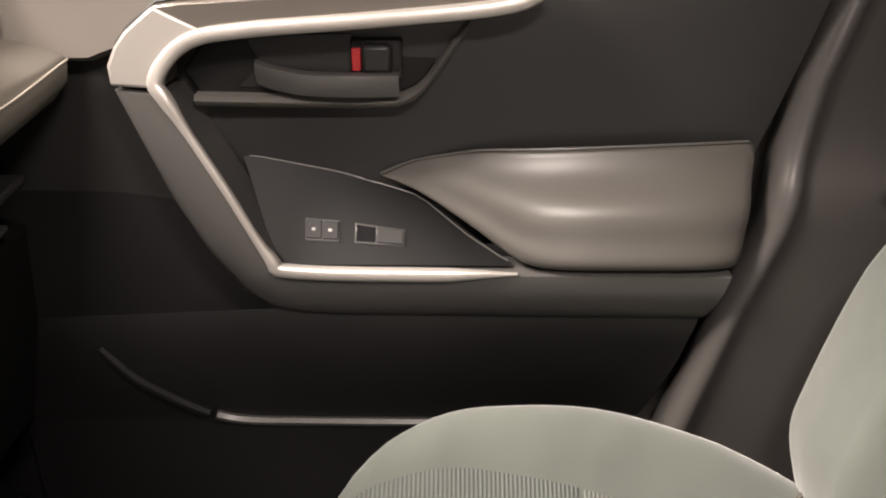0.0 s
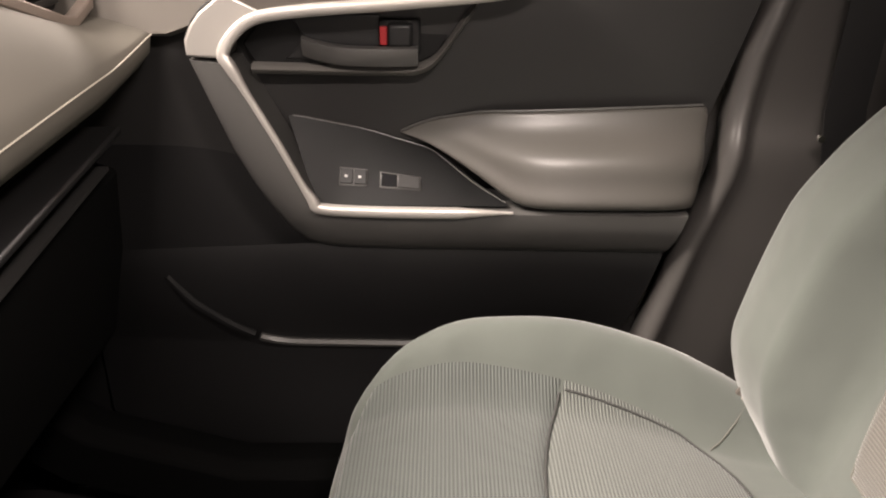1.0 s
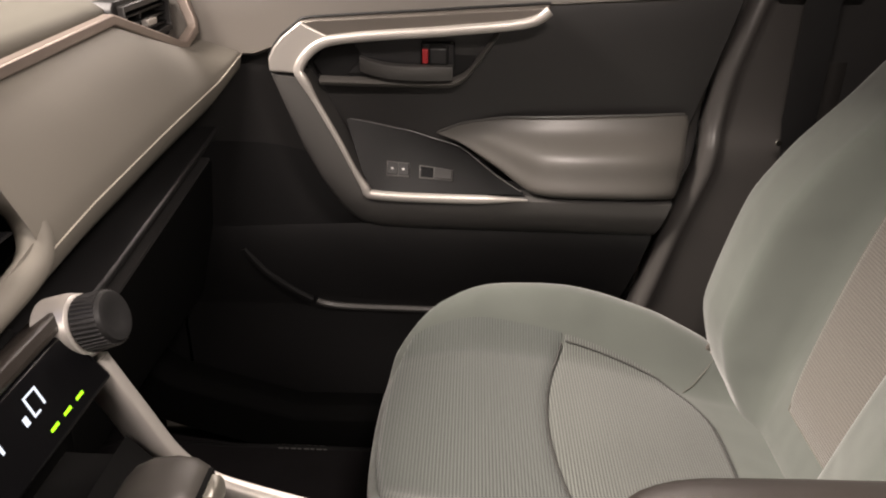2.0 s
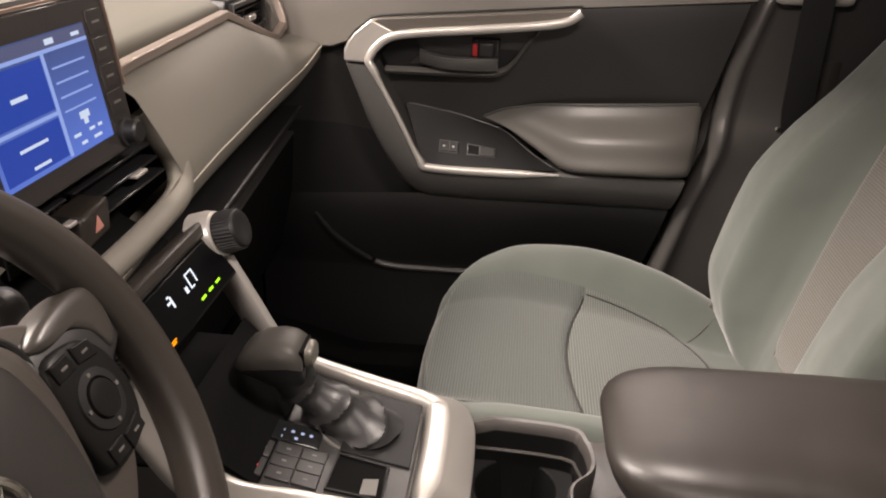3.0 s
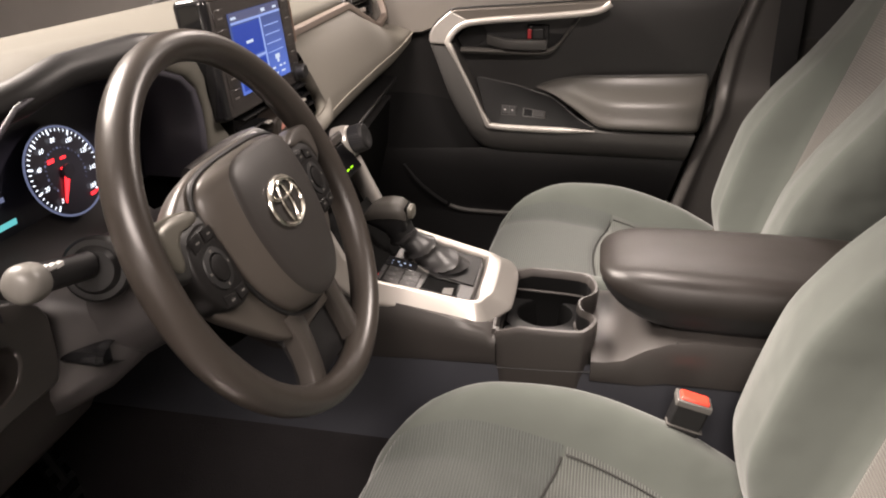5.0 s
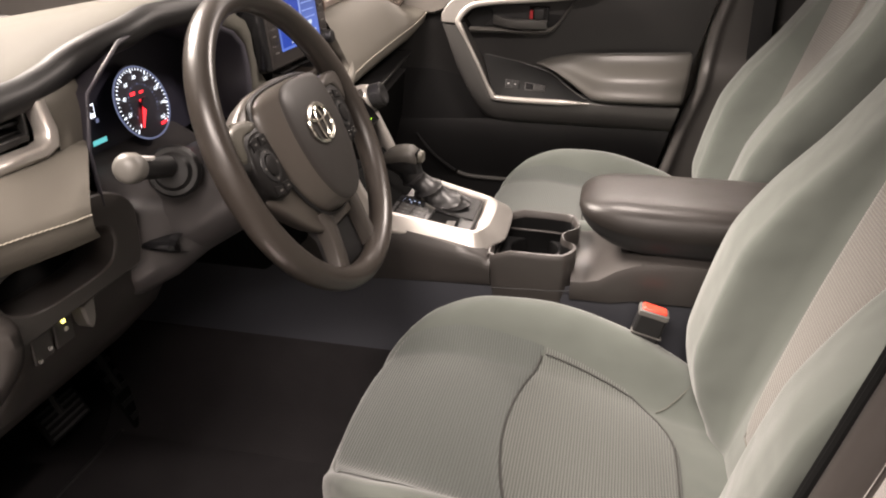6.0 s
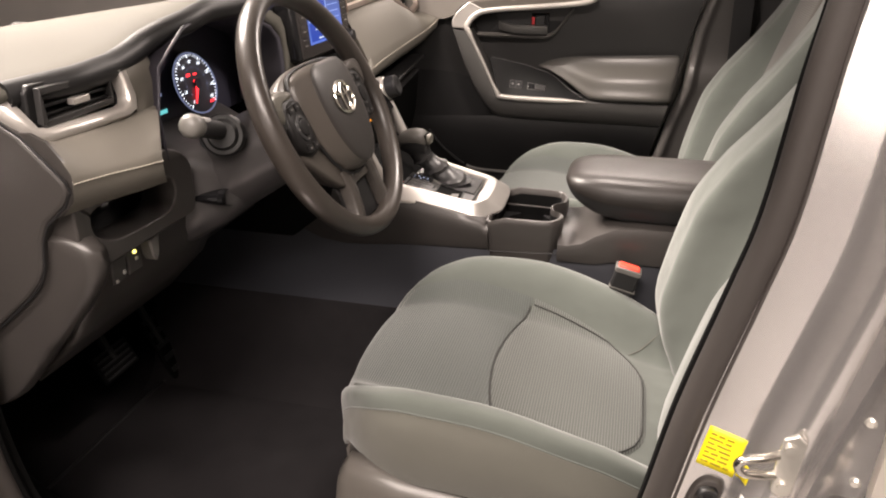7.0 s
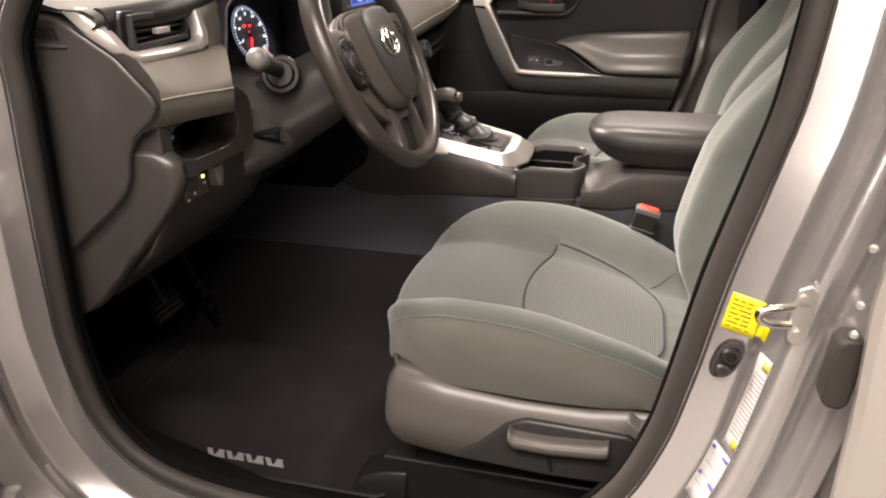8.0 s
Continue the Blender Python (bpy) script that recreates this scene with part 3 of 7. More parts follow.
def dashboard():
    dash = thing("dashboard", (-0.6, 0, 0.6), "two-tone dashboard with soft padded band and pale stitching", "dashboard")

    def lip(y):
        """Rear edge of the upper pad: length, height."""
        return (interp(y, [-0.71, -0.6, -0.47, -0.4, -0.25, -0.1, 0.0, 0.2, 0.71], [-0.45, -0.425, -0.425, -0.40, -0.385, -0.43, -0.45, -0.44, -0.44]),
                interp(y, [-0.71, -0.6, -0.54, -0.5, -0.434, -0.36, -0.25, -0.15, -0.06, 0.05, 0.2, 0.5, 0.71], [1.195, 1.2, 1.204, 1.212, 1.234, 1.252, 1.254, 1.24, 1.214, 1.205, 1.202, 1.207, 1.2]))
    rows = []
    for y in np.linspace(-0.705, 0.705, 90):
        x, z = lip(y)
        rows.append([(-1.05, y, 1.13), (-0.92, y, 1.175), (-0.78, y, 1.205), (-0.64, y, 1.218), (-0.54, y, 0.5 * 1.218 + 0.5 * z + 0.003), (x - 0.05, y, z + 0.004), (x - 0.015, y, z + 0.002), (x - 0.002, y, z - 0.004), (x, y, z - 0.012), (x - 0.01, y, z - 0.02)])
    part("upper_pad", loft(rows, closed=False), TOPPAD, dash, "pale soft upper dash pad", sharp=70)
    # pad lip, blackened for the shade band under the pad's edge
    part("pad_lip", sweep([(lip(y)[0] - 0.011, y, lip(y)[1] - 0.0125) for y in np.linspace(-0.69, -0.1, 40)], oval(0.0155, 0.0165, 14)), BLACK, dash, "rounded lip of the upper pad, blackened for shade beneath")

    def pad_rows(y0, y1, n):
        out = []
        for y in np.linspace(y0, y1, n):
            bow = 0.05 * ease((-y - 0.48) / 0.28) - 0.012 * ease((y - 0.4) / 0.3)
            zl = interp(y, [-0.72, -0.5, 0.0, 0.12, 0.25, 0.45, 0.60, 0.70], [1.097, 1.093, 1.06, 1.066, 1.08, 1.092, 1.103, 1.118])
            zt = interp(y, [0.1, 0.212, 0.485, 0.66, 0.72], [1.18, 1.184, 1.192, 1.134, 1.138]) if y > 0 else interp(y, [-0.755, -0.675, -0.56, -0.47], [1.18, 1.135, 1.134, 1.138])
            out.append([(-0.44 - bow * 0.2, y, zt), (-0.415 - bow * 0.2, y, zt), (-0.392 - bow * 0.3, y, zt * 0.85 + zl * 0.15), (-0.371 - bow * 0.45, y, zt * 0.5 + zl * 0.5), (-0.355 - bow * 0.6, y, zt * 0.2 + zl * 0.8), (-0.350 - bow * 0.7, y, zl), (-0.354 - bow * 0.7, y, zl - 0.02), (-0.37 - bow * 0.7, y, zl - 0.038), (-0.43, y, zl - 0.048)])
        return out
    right, left = pad_rows(0.165, 0.705, 30), pad_rows(-0.70, -0.475, 16)
    # the driver's band ends on a slant beside the cluster
    left = [[(x, -0.70 + (y + 0.70) * (-0.49 - 1.55 * max(0.0, x + 0.41) + 0.70) / 0.225, z) for x, y, z in r] for r in left]
    cheek = [[(x, y0 + (y1 - y0) * k - 0.004 * math.sin(k * math.pi), z) for k in np.linspace(0, 1, 6)] for x, y0, y1, z in ((-0.47, -0.54, -0.455, 1.205), (-0.432, -0.535, -0.468, 1.198), (-0.42, -0.533, -0.477, 1.185), (-0.413, -0.533, -0.485, 1.165), (-0.411, -0.533, -0.489, 1.14), (-0.414, -0.533, -0.489, 1.115))]
    part("cluster_cheek", loft(cheek, closed=False), PAD, dash, "smooth pale panel beside the cluster", sharp=70)
    part("cheek_edge", loft([[(x, y, z), (x - 0.004, y + 0.004, z), (x - 0.05, y + 0.006, z)] for x, y, z in [r[-1] for r in cheek]], closed=False), DARK, dash, sharp=70)
    part("padded_band", loft(right, closed=False), PAD, dash, "grey-beige padded band", sharp=70)
    part("padded_band", loft(left, closed=False), PAD, dash, sharp=70)
    shut = [Vector(p) for p in left[0]]
    part("band_end", loft([shut, [p + Vector((0, 0.004, 0)) for p in shut]]), GREY_BROWN, dash)
    # rounded rim that carries the band under the centre vents
    rim = [(-0.40, 0.178, 1.145), (-0.383, 0.188, 1.115), (-0.368, 0.185, 1.09), (-0.357, 0.165, 1.073), (-0.352, 0.13, 1.066), (-0.35, 0.05, 1.062), (-0.35, -0.06, 1.06), (-0.352, -0.13, 1.062)]
    part("centre_rim", sweep(spline(rim, 6), oval(0.012, 0.014, 12), up=(1, 0, 0)), PAD, dash, "pale rounded rim under the centre vents")
    seam = [(-0.345, -0.1, 1.043), (-0.345, 0.0, 1.048), (-0.3465, 0.1, 1.06), (-0.3495, 0.165, 1.0702)]
    part("rim_apron", loft([[(x - 0.005, y, z + 0.015), (x + 0.001, y, z), (x - 0.004, y, z - 0.014), (x - 0.03, y, z - 0.024)] for x, y, z in spline(seam, 5)], closed=False), PAD, dash, sharp=70)
    part("stitching", stitches([Vector((x + 0.0015, y, z)) for x, y, z in spline(seam, 5)] + [Vector(r[5]) + Vector((0.0012, 0, 0)) for r in right[1:]]), STITCH, dash, "row of pale stitches")
    part("stitching", stitches([Vector(r[5]) + Vector((0.0012, 0, 0)) for r in left]), STITCH, dash, "row of pale stitches")
    # passenger side strip and vent
    part("trim_strip", sweep([(-0.418, 0.165, 1.186), (-0.418, 0.212, 1.19), (-0.418, 0.485, 1.198), (-0.412, 0.652, 1.139), (-0.408, 0.667, 1.138), (-0.402, 0.692, 1.152), (-0.404, 0.698, 1.162), (-0.418, 0.70, 1.205), (-0.43, 0.70, 1.225)], [(-0.006, -0.006), (0.006, -0.006), (0.006, 0.008), (-0.006, 0.008)], up=(1, 0, 0)), STRIP, dash, "satin bronze-silver strip that frames the vent", bevel=0.002)
    vent(dash, 0.53, 0.692, 1.148, 1.206, -0.428, 1)
    # passenger lower dash and glove box: near-black stands in for footwell shade
    part("lower_dash", prism([(-1.04, 0.62), (-0.62, 0.62), (-0.5, 0.72), (-0.46, 0.86), (-0.44, 1.0), (-0.45, 1.17), (-1.04, 1.12)], "xz", 0.12, 0.70), SHADE_BLACK, dash, "lower dashboard darkened to near black for its shade", bevel=0.01)
    part("shelf_lip", sweep([(-0.372, 0.15, 0.981), (-0.366, 0.27, 0.992), (-0.366, 0.63, 1.031)], [(-0.05, -0.004), (0.006, -0.004), (0.006, 0.005), (-0.05, 0.005)]), BLACK, dash, "black shelf lip", bevel=0.003)
    part("shelf_line", sweep([(-0.37, 0.18, 0.958), (-0.37, 0.3, 0.966), (-0.372, 0.6, 0.999)], [(-0.05, -0.002), (0.004, -0.002), (0.004, 0.002), (-0.05, 0.002)]), DARK, dash)
    part("glove_box", loft([[(-0.46, y, 0.74), (-0.425, y, 0.76), (-0.395, y, 0.88), (-0.385, y, 0.955 + 0.05 * (y - 0.18)), (-0.44, y, 0.97 + 0.05 * (y - 0.18))] for y in (0.17, 0.3, 0.5, 0.66)]), SHADE_BLACK, dash, "black glove box lid, darkened for the shaded footwell", bevel=0.006)
    # driver's side
    part("lower_dash", prism([(-1.04, 0.75), (-0.62, 0.78), (-0.49, 0.86), (-0.455, 0.93), (-0.448, 0.985), (-0.51, 0.99), (-0.52, 1.06), (-0.52, 1.16), (-1.04, 1.12)], "xz", -0.68, -0.12), BLACK, dash, bevel=0.008)
    cap = [(-0.62, 1.2), (-0.51, 1.191), (-0.485, 1.178), (-0.433, 1.146), (-0.389, 1.101), (-0.385, 1.088), (-0.394, 1.072), (-0.423, 1.047), (-0.434, 1.026), (-0.44, 0.993), (-0.45, 0.973), (-0.467, 0.954), (-0.502, 0.924), (-0.545, 0.888), (-0.66, 0.8), (-0.95, 0.9), (-0.95, 1.12)]
    cap_ob = part("end_cap", prism(cap, "xz", -0.705, -0.668), GREY_BROWN, dash, "grey-brown dash end cap", bevel=0.006, seg=3)
    part("cap_seam", tube([(x + 0.002, -0.7045, z) for x, z in cap[2:14]], 0.0016, 6, up=(0, 1, 0)), BLACK, cap_ob)
    for i in range(4):
        b = prism([(0, 0.014), (0.0065, 0.014), (0.0125, 0.0), (0.006, 0.0)], "xz", -0.7072, -0.70)
        bmesh.ops.translate(b, vec=(-0.545 + i * 0.0095, 0, 1.164), verts=b.verts)
        part("vent_slot", b, BLACK, cap_ob)
    part("cap_ledge", box(-0.555, -0.495, -0.7085, -0.70, 1.154, 1.158), GREY_BROWN, cap_ob, bevel=0.002)
    fin = [(p[0], p[1]) for p in spline([(-0.445, 1.032, 0), (-0.405, 1.028, 0), (-0.384, 1.018, 0), (-0.377, 1.003, 0), (-0.381, 0.978, 0), (-0.4, 0.948, 0), (-0.43, 0.912, 0), (-0.47, 0.868, 0), (-0.512, 0.82, 0), (-0.545, 0.788, 0), (-0.604, 0.772, 0)], 3)] + [(-0.63, 0.9), (-0.48, 1.0)]
    part("side_fin", loft([[(x, y, z) for x, z in [(f[0] - k, f[1] - 0.3 * k) for f in fin]] for y, k in ((-0.696, 0.016), (-0.691, 0.005), (-0.682, 0.0), (-0.668, 0.003), (-0.652, 0.02))]), GREY_BROWN, dash, "grey-brown curved side fin")
    # knee panel with open tray above it
    part("knee_panel", loft([[(-0.442, y, 1.0), (-0.425, y, 0.99), (-0.42, y, 0.97), (-0.425, y, 0.93), (-0.46, y, 0.87), (-0.53, y, 0.80)] for y in np.linspace(-0.66, -0.36, 9)], closed=False), GREY_BROWN, dash, "dark brown knee panel", solid=0.01)
    hole = spline([(-0.662, 1.045, 0), (-0.66, 1.02, 0), (-0.625, 1.002, 0), (-0.57, 0.998, 0), (-0.515, 1.0, 0), (-0.497, 1.018, 0), (-0.503, 1.04, 0), (-0.54, 1.052, 0), (-0.6, 1.054, 0), (-0.64, 1.052, 0)], 4, True)
    rim = [(min(-0.452, max(-0.69, -0.575 + (p[0] + 0.575) * 1.6)), 1.028 + max(-0.05, min(0.055, (p[1] - 1.028) * 2.4))) for p in hole]
    part("tray_surround", band([(q[0], q[1]) for q in rim + rim[:1]], [(p[0], p[1]) for p in hole + hole[:1]], "yz", -0.45, -0.398), GREY_BROWN, dash, "grey-brown surround of the open tray", bevel=0.004)
    # driver's vent and its silver bracket
    vent(dash, -0.68, -0.543, 1.146, 1.192, -0.43, -1)
    bracket = [((-0.482, -0.703, 1.196), (0.012, 0.012, 0.004)), ((-0.45, -0.701, 1.165), (0.01, 0.014, 0.006)), ((-0.428, -0.692, 1.137), (0.0, 0.012, 0.013)), ((-0.421, -0.672, 1.133), (-0.002, 0.002, 0.0145)), ((-0.414, -0.6, 1.1335), (-0.004, 0.0, 0.013)), ((-0.41, -0.553, 1.134), (-0.004, -0.003, 0.012)), ((-0.408, -0.536, 1.141), (-0.004, -0.012, 0.008)), ((-0.411, -0.53, 1.156), (-0.004, -0.013, 0.002)), ((-0.42, -0.53, 1.186), (-0.004, -0.011, 0.0))]
    bar = []
    for p, w in bracket:
        p, w, deep = Vector(p), Vector(w), Vector((-0.014, 0, 0))
        bar.append([p + deep, p, p + w * 0.3 + Vector((0.004, 0, 0)), p + w * 0.75 + Vector((0.004, 0, 0)), p + w, p + w + deep])
    part("vent_bracket", loft(bar), SILVER, dash, "satin silver vent bracket", sharp=50)
    for i in range(4):
        part("louvre_mark", thing_part_box(-0.451 + i * 0.006, -0.676 + i * 0.0035, 1.172 - i * 0.0065, 0.0016), WHITE, dash)
    # low switches and bonnet lever
    for y, z, m in ((-0.616, 0.938, WHITE), (-0.60, 0.944, WHITE), (-0.573, 0.952, WHITE), (-0.575, 0.962, AMBER)):
        part("switch_mark", thing_part_box(-0.4185, y, z, 0.002), m, dash)
    for y in (-0.607, -0.575):
        part("panel_switch", box(-0.424, -0.4195, y - 0.014, y + 0.014, 0.934, 0.966), GREY_BROWN, dash, bevel=0.002)
    part("bonnet_lever", prism([(-0.56, 0.972), (-0.537, 0.978), (-0.54, 0.95), (-0.547, 0.938), (-0.555, 0.95)], "yz", -0.432, -0.405), GREY, dash, "grey bonnet release lever", bevel=0.003)
    # demister slit in the pad by the windscreen
    for i in range(6):
        x = -0.568 - i * 0.009
        z = interp(x, [-0.64, -0.54], [1.2185, 1.2135])
        part("demister_slat", tube([(x, -0.672 + 0.006 * i, z), (x - 0.004, -0.6 + 0.016 * i, z + 0.0012)], 0.0021, 6), GREY_BROWN, dash)
    return dash


def stitches(pts, pitch=0.0052):
    """A row of short slanting stitches along a line."""
    total = sum((b - a).length for a, b in zip(pts, pts[1:]))
    line = even(pts, max(2, int(total / pitch)))
    bm = bmesh.new()
    for a, b in zip(line, line[1:]):
        a, b = Vector(a), Vector(b)
        lift = Vector((0, 0, 0.0004))
        add(bm, tube([a - lift, a.lerp(b, 0.4), a.lerp(b, 0.8) + lift], 0.0008, 5))
    return bm


def thing_part_box(x, y, z, r):
    return box(x - r * 0.6, x + r * 0.6, y - r, y + r, z - r, z + r)


def vent(dash, y0, y1, z0, z1, x, side):
    """An air vent: a dark frame, slats across it and a bright tab."""
    v = part("air_vent", box(x - 0.09, x - 0.035, y0, y1, z0, z1), BLACK, dash, "black air vent with slats")
    mid_y, mid_z = (y0 + y1) / 2, (z0 + z1) / 2
    loop = lambda k, m: [(mid_y + a * (y1 - y0) / 2 * k, mid_z + b * (z1 - z0) / 2 * m) for a, b in ((-1, -0.7), (-0.9, -1), (0.9, -0.95), (1, -0.6), (1, 0.6), (0.92, 1), (-0.9, 1), (-1, 0.7), (-1, -0.7))]
    part("vent_panel", band(loop(1.04, 1.12), loop(0.84, 0.78), "yz", x - 0.03, x - 0.004), BLACK, v, "black vent surround", bevel=0.002)
    ring = [(mid_y + (p - mid_y) * 0.84, mid_z + (q - mid_z) * 0.78) for p, q in ((y0, z0), (y1, z0 + 0.004), (y1, z1), (y0, z1))]
    first = ring[0]
    part("vent_frame", sweep([(x - 0.002, a, b) for a, b in ring] + [(x - 0.002, first[0], first[1])], [(-0.004, -0.02), (0.004, -0.02), (0.004, 0.006), (-0.004, 0.006)], up=(1, 0, 0)), DARK, v, bevel=0.0015)
    for k in (0.3, 0.5, 0.7):
        zz = z0 + (z1 - z0) * k
        part("slat", box(x - 0.03, x - 0.002, mid_y - 0.41 * (y1 - y0), mid_y + 0.41 * (y1 - y0), zz - 0.0018, zz + 0.0018), PLATE, v, bevel=0.001)
    part("vertical_slat", box(x - 0.03, x - 0.008, (y0 + y1) / 2 - 0.001, (y0 + y1) / 2 + 0.001, z0 + 0.004, z1 - 0.004), DARK, v)
    part("vent_tab", box(x - 0.002, x + 0.007, (y0 + y1) / 2 - 0.014, (y0 + y1) / 2 + 0.014, (z0 + z1) / 2 - 0.0055, (z0 + z1) / 2 + 0.002), SILVER, v, "small silver vent tab", bevel=0.001)
    return v


GREY_BROWN = material("grey_brown_plastic", (0.041, 0.0372, 0.035), 0.36, vary=0.1, grain=900, bump=0.2)
AMBER = glow("amber_lamp", (1.0, 0.85, 0.2), 3.0)
dashboard()


def numeral(text, at, size):
    """A flat number that faces rearwards."""
    font = bpy.data.curves.new("numeral", "FONT")
    font.body, font.size, font.align_x, font.align_y = text, size, "CENTER", "CENTER"
    tmp = bpy.data.objects.new("numeral", font)
    scene.collection.objects.link(tmp)
    me = bpy.data.meshes.new_from_object(tmp.evaluated_get(bpy.context.evaluated_depsgraph_get()))
    bpy.data.objects.remove(tmp)
    bm = bmesh.new()
    bm.from_mesh(me)
    bmesh.ops.transform(bm, matrix=Matrix.Translation(at) @ Matrix(((0, 0, 1, 0), (1, 0, 0, 0), (0, 1, 0, 0), (0, 0, 0, 1))), verts=bm.verts)
    return bm


# ---- instrument cluster ----
def cluster():
    c = thing("instrument_cluster", (-0.47, -0.3, 1.05), "hooded instrument cluster with lit speedometer", "instrument cluster")
    hood = []
    for x, k in ((-0.40, 1.0), (-0.405, 0.965), (-0.44, 0.93), (-0.475, 0.88)):
        hood.append([(x, -0.29 + k * a, 1.125 + k * b) for a, b in ((-0.215, -0.06), (-0.22, 0.0), (-0.205, 0.06), (-0.14, 0.102), (-0.05, 0.118), (0.02, 0.106), (0.075, 0.09), (0.12, 0.074), (0.145, 0.054), (0.154, 0.025), (0.155, 0.0), (0.15, -0.06))])
    cheek = [((-0.235, 1.218), (-0.215, 1.238)), ((-0.2, 1.208), (-0.165, 1.222)), ((-0.168, 1.197), (-0.132, 1.207)), ((-0.146, 1.182), (-0.119, 1.187)), ((-0.1365, 1.16), (-0.115, 1.16)), ((-0.1345, 1.14), (-0.1, 1.128)), ((-0.134, 1.115), (-0.078, 1.104)), ((-0.134, 1.085), (-0.06, 1.086))]
    part("hood_cheek", loft([[(-0.43, y0, z0), (-0.402, y0 + 0.001, z0), (-0.397, y0 + 0.2 * (y1 - y0), z0 + 0.2 * (z1 - z0)), (-0.395, (y0 + y1) / 2, (z0 + z1) / 2), (-0.4, y1, z1), (-0.43, y1 + 0.004, z1)] for (y0, z0), (y1, z1) in cheek], closed=False), TOPPAD, c, "matt grey-brown panel beside the hood", sharp=60)
    part("hood", loft(hood, closed=False), COWL, c, "dark blue-black cowl", solid=0.004, sharp=60)
    part("dial_plate", prism([(-0.47, 1.06), (-0.13, 1.06), (-0.12, 1.13), (-0.15, 1.2), (-0.3, 1.215), (-0.45, 1.18), (-0.475, 1.12)], "yz", -0.50, -0.49), DIAL, c)
    ctr = Vector((-0.466, -0.31, 1.128))
    back = 0.3
    # ring and ticks are widened and flattened to fit the camera's view
    ring = [ctr + Vector((0.002 - back * 0.044 * math.sin(t), 0.053 * math.cos(t), 0.044 * math.sin(t))) for t in np.linspace(0, 2 * math.pi, 48, endpoint=False)]
    dial = part("speedometer", disc(ctr, (1, 0, back), 0.0485, 0.002, 40), DIAL, c, "speedometer with white marks widened to fit the view")
    part("ring", tube(ring, 0.0012, 6, True, (1, 0, 0)), RINGLIT, dial, "pale blue lit ring")
    for i in range(41):
        t = radians(228 - i * 276 / 40)
        long = i % 5 == 0
        r0, r1, h = (0.037 if long else 0.0395), 0.0425, (0.0009 if long else 0.0005)
        d, n = Vector((-back * math.sin(t), 1.17 * math.cos(t), math.sin(t))), Vector((0, -math.sin(t), math.cos(t)))
        p = ctr + Vector((0.003, 0, 0))
        b = bmesh.new()
        b.faces.new([b.verts.new(p + d * a + n * w) for a, w in ((r0, -h), (r1, -h), (r1, h), (r0, h))])
        part("tick", b, LIT, dial)
        if long:
            part("numeral", numeral(str(i * 4), p + d * 0.0318 + Vector((0.0015, 0, 0)), 0.0070), LIT, dial)
    for i in range(24):
        t = radians(214 - i * 248 / 23)
        d, n = Vector((-back * math.sin(t), 1.17 * math.cos(t), math.sin(t))), Vector((0, -math.sin(t), math.cos(t)))
        b = bmesh.new()
        h = 0.0013 if i % 3 == 0 else 0.0004
        b.faces.new([b.verts.new(ctr + Vector((0.0032, 0, 0)) + d * a + n * w) for a, w in ((0.0225, -h), (0.0245, -h), (0.0245, h), (0.0225, h))])
        part("inner_tick", b, RINGLIT, dial)
    needle = bmesh.new()
    d, n = Vector((-back * math.sin(radians(232)), math.cos(radians(232)), math.sin(radians(232)))), Vector((0, -math.sin(radians(232)), math.cos(radians(232))))
    needle.faces.new([needle.verts.new(ctr + Vector((0.0045, 0, 0)) + d * a + n * w) for a, w in ((0.002, -0.005), (0.033, -0.0016), (0.034, 0.0014), (0.002, 0.005))])
    part("needle", needle, REDLIT, dial, "red lit needle")
    part("needle_hub", disc(ctr + Vector((0.004, 0, 0)), (1, 0, 0), 0.008, 0.003, 20), DIAL, dial)
    for y, z, w, h in ((-0.014, 0.014, 0.009, 0.004), (0.004, 0.013, 0.008, 0.0026), (0.022, -0.031, 0.008, 0.0035), (0.03, -0.03, 0.004, 0.003), (-0.003, 0.004, 0.005, 0.0025)):
        part("warning_lamp", box(ctr.x + 0.003 - back * z, ctr.x + 0.0036 - back * z, ctr.y + y - w / 2, ctr.y + y + w / 2, ctr.z + z - h / 2, ctr.z + z + h / 2), REDLIT, dial)
    for y, z, w, h, m in ((-0.398, 1.168, 0.008, 0.0022, RINGLIT), (-0.398, 1.163, 0.006, 0.0022, RINGLIT), (-0.3965, 1.138, 0.0085, 0.016, LIT), (-0.3965, 1.1385, 0.006, 0.012, DIAL), (-0.3965, 1.133, 0.005, 0.004, LIT), (-0.392, 1.1, 0.026, 0.006, CYAN), (-0.39, 1.125, 0.005, 0.005, RINGLIT)):
        part("side_readout", box(-0.474, -0.4735 + 0.0003 * (m is DIAL) + 0.0006 * (h == 0.004), y - w / 2, y + w / 2, z - h / 2, z + h / 2), m, c)
    return c


COWL = material("cowl_plastic", (0.05, 0.047, 0.06), 0.5)
DIAL = material("dial_face", (0.03, 0.029, 0.042), 0.3, bump=0)
LIT = glow("white_dial_light", (0.85, 0.9, 1.0), 2.5)
RINGLIT = glow("blue_white_dial_light", (0.4, 0.45, 0.75), 0.32)
REDLIT = glow("red_dial_light", (1.0, 0.03, 0.04), 2.5)
CYAN = glow("cyan_dial_light", (0.15, 0.6, 0.62), 0.9)
cluster()


# ---- steering wheel and column ----
HUB = Vector((-0.232, -0.345, 1.104))
TILT = 25.0
AXIS = Vector((math.cos(radians(TILT)), 0, math.sin(radians(TILT))))
UPW = Vector((-math.sin(radians(TILT)), 0, math.cos(radians(TILT))))


def on_wheel(a, b, c=0.0):
    return HUB + Vector((0, 1, 0)) * a + UPW * b + AXIS * c


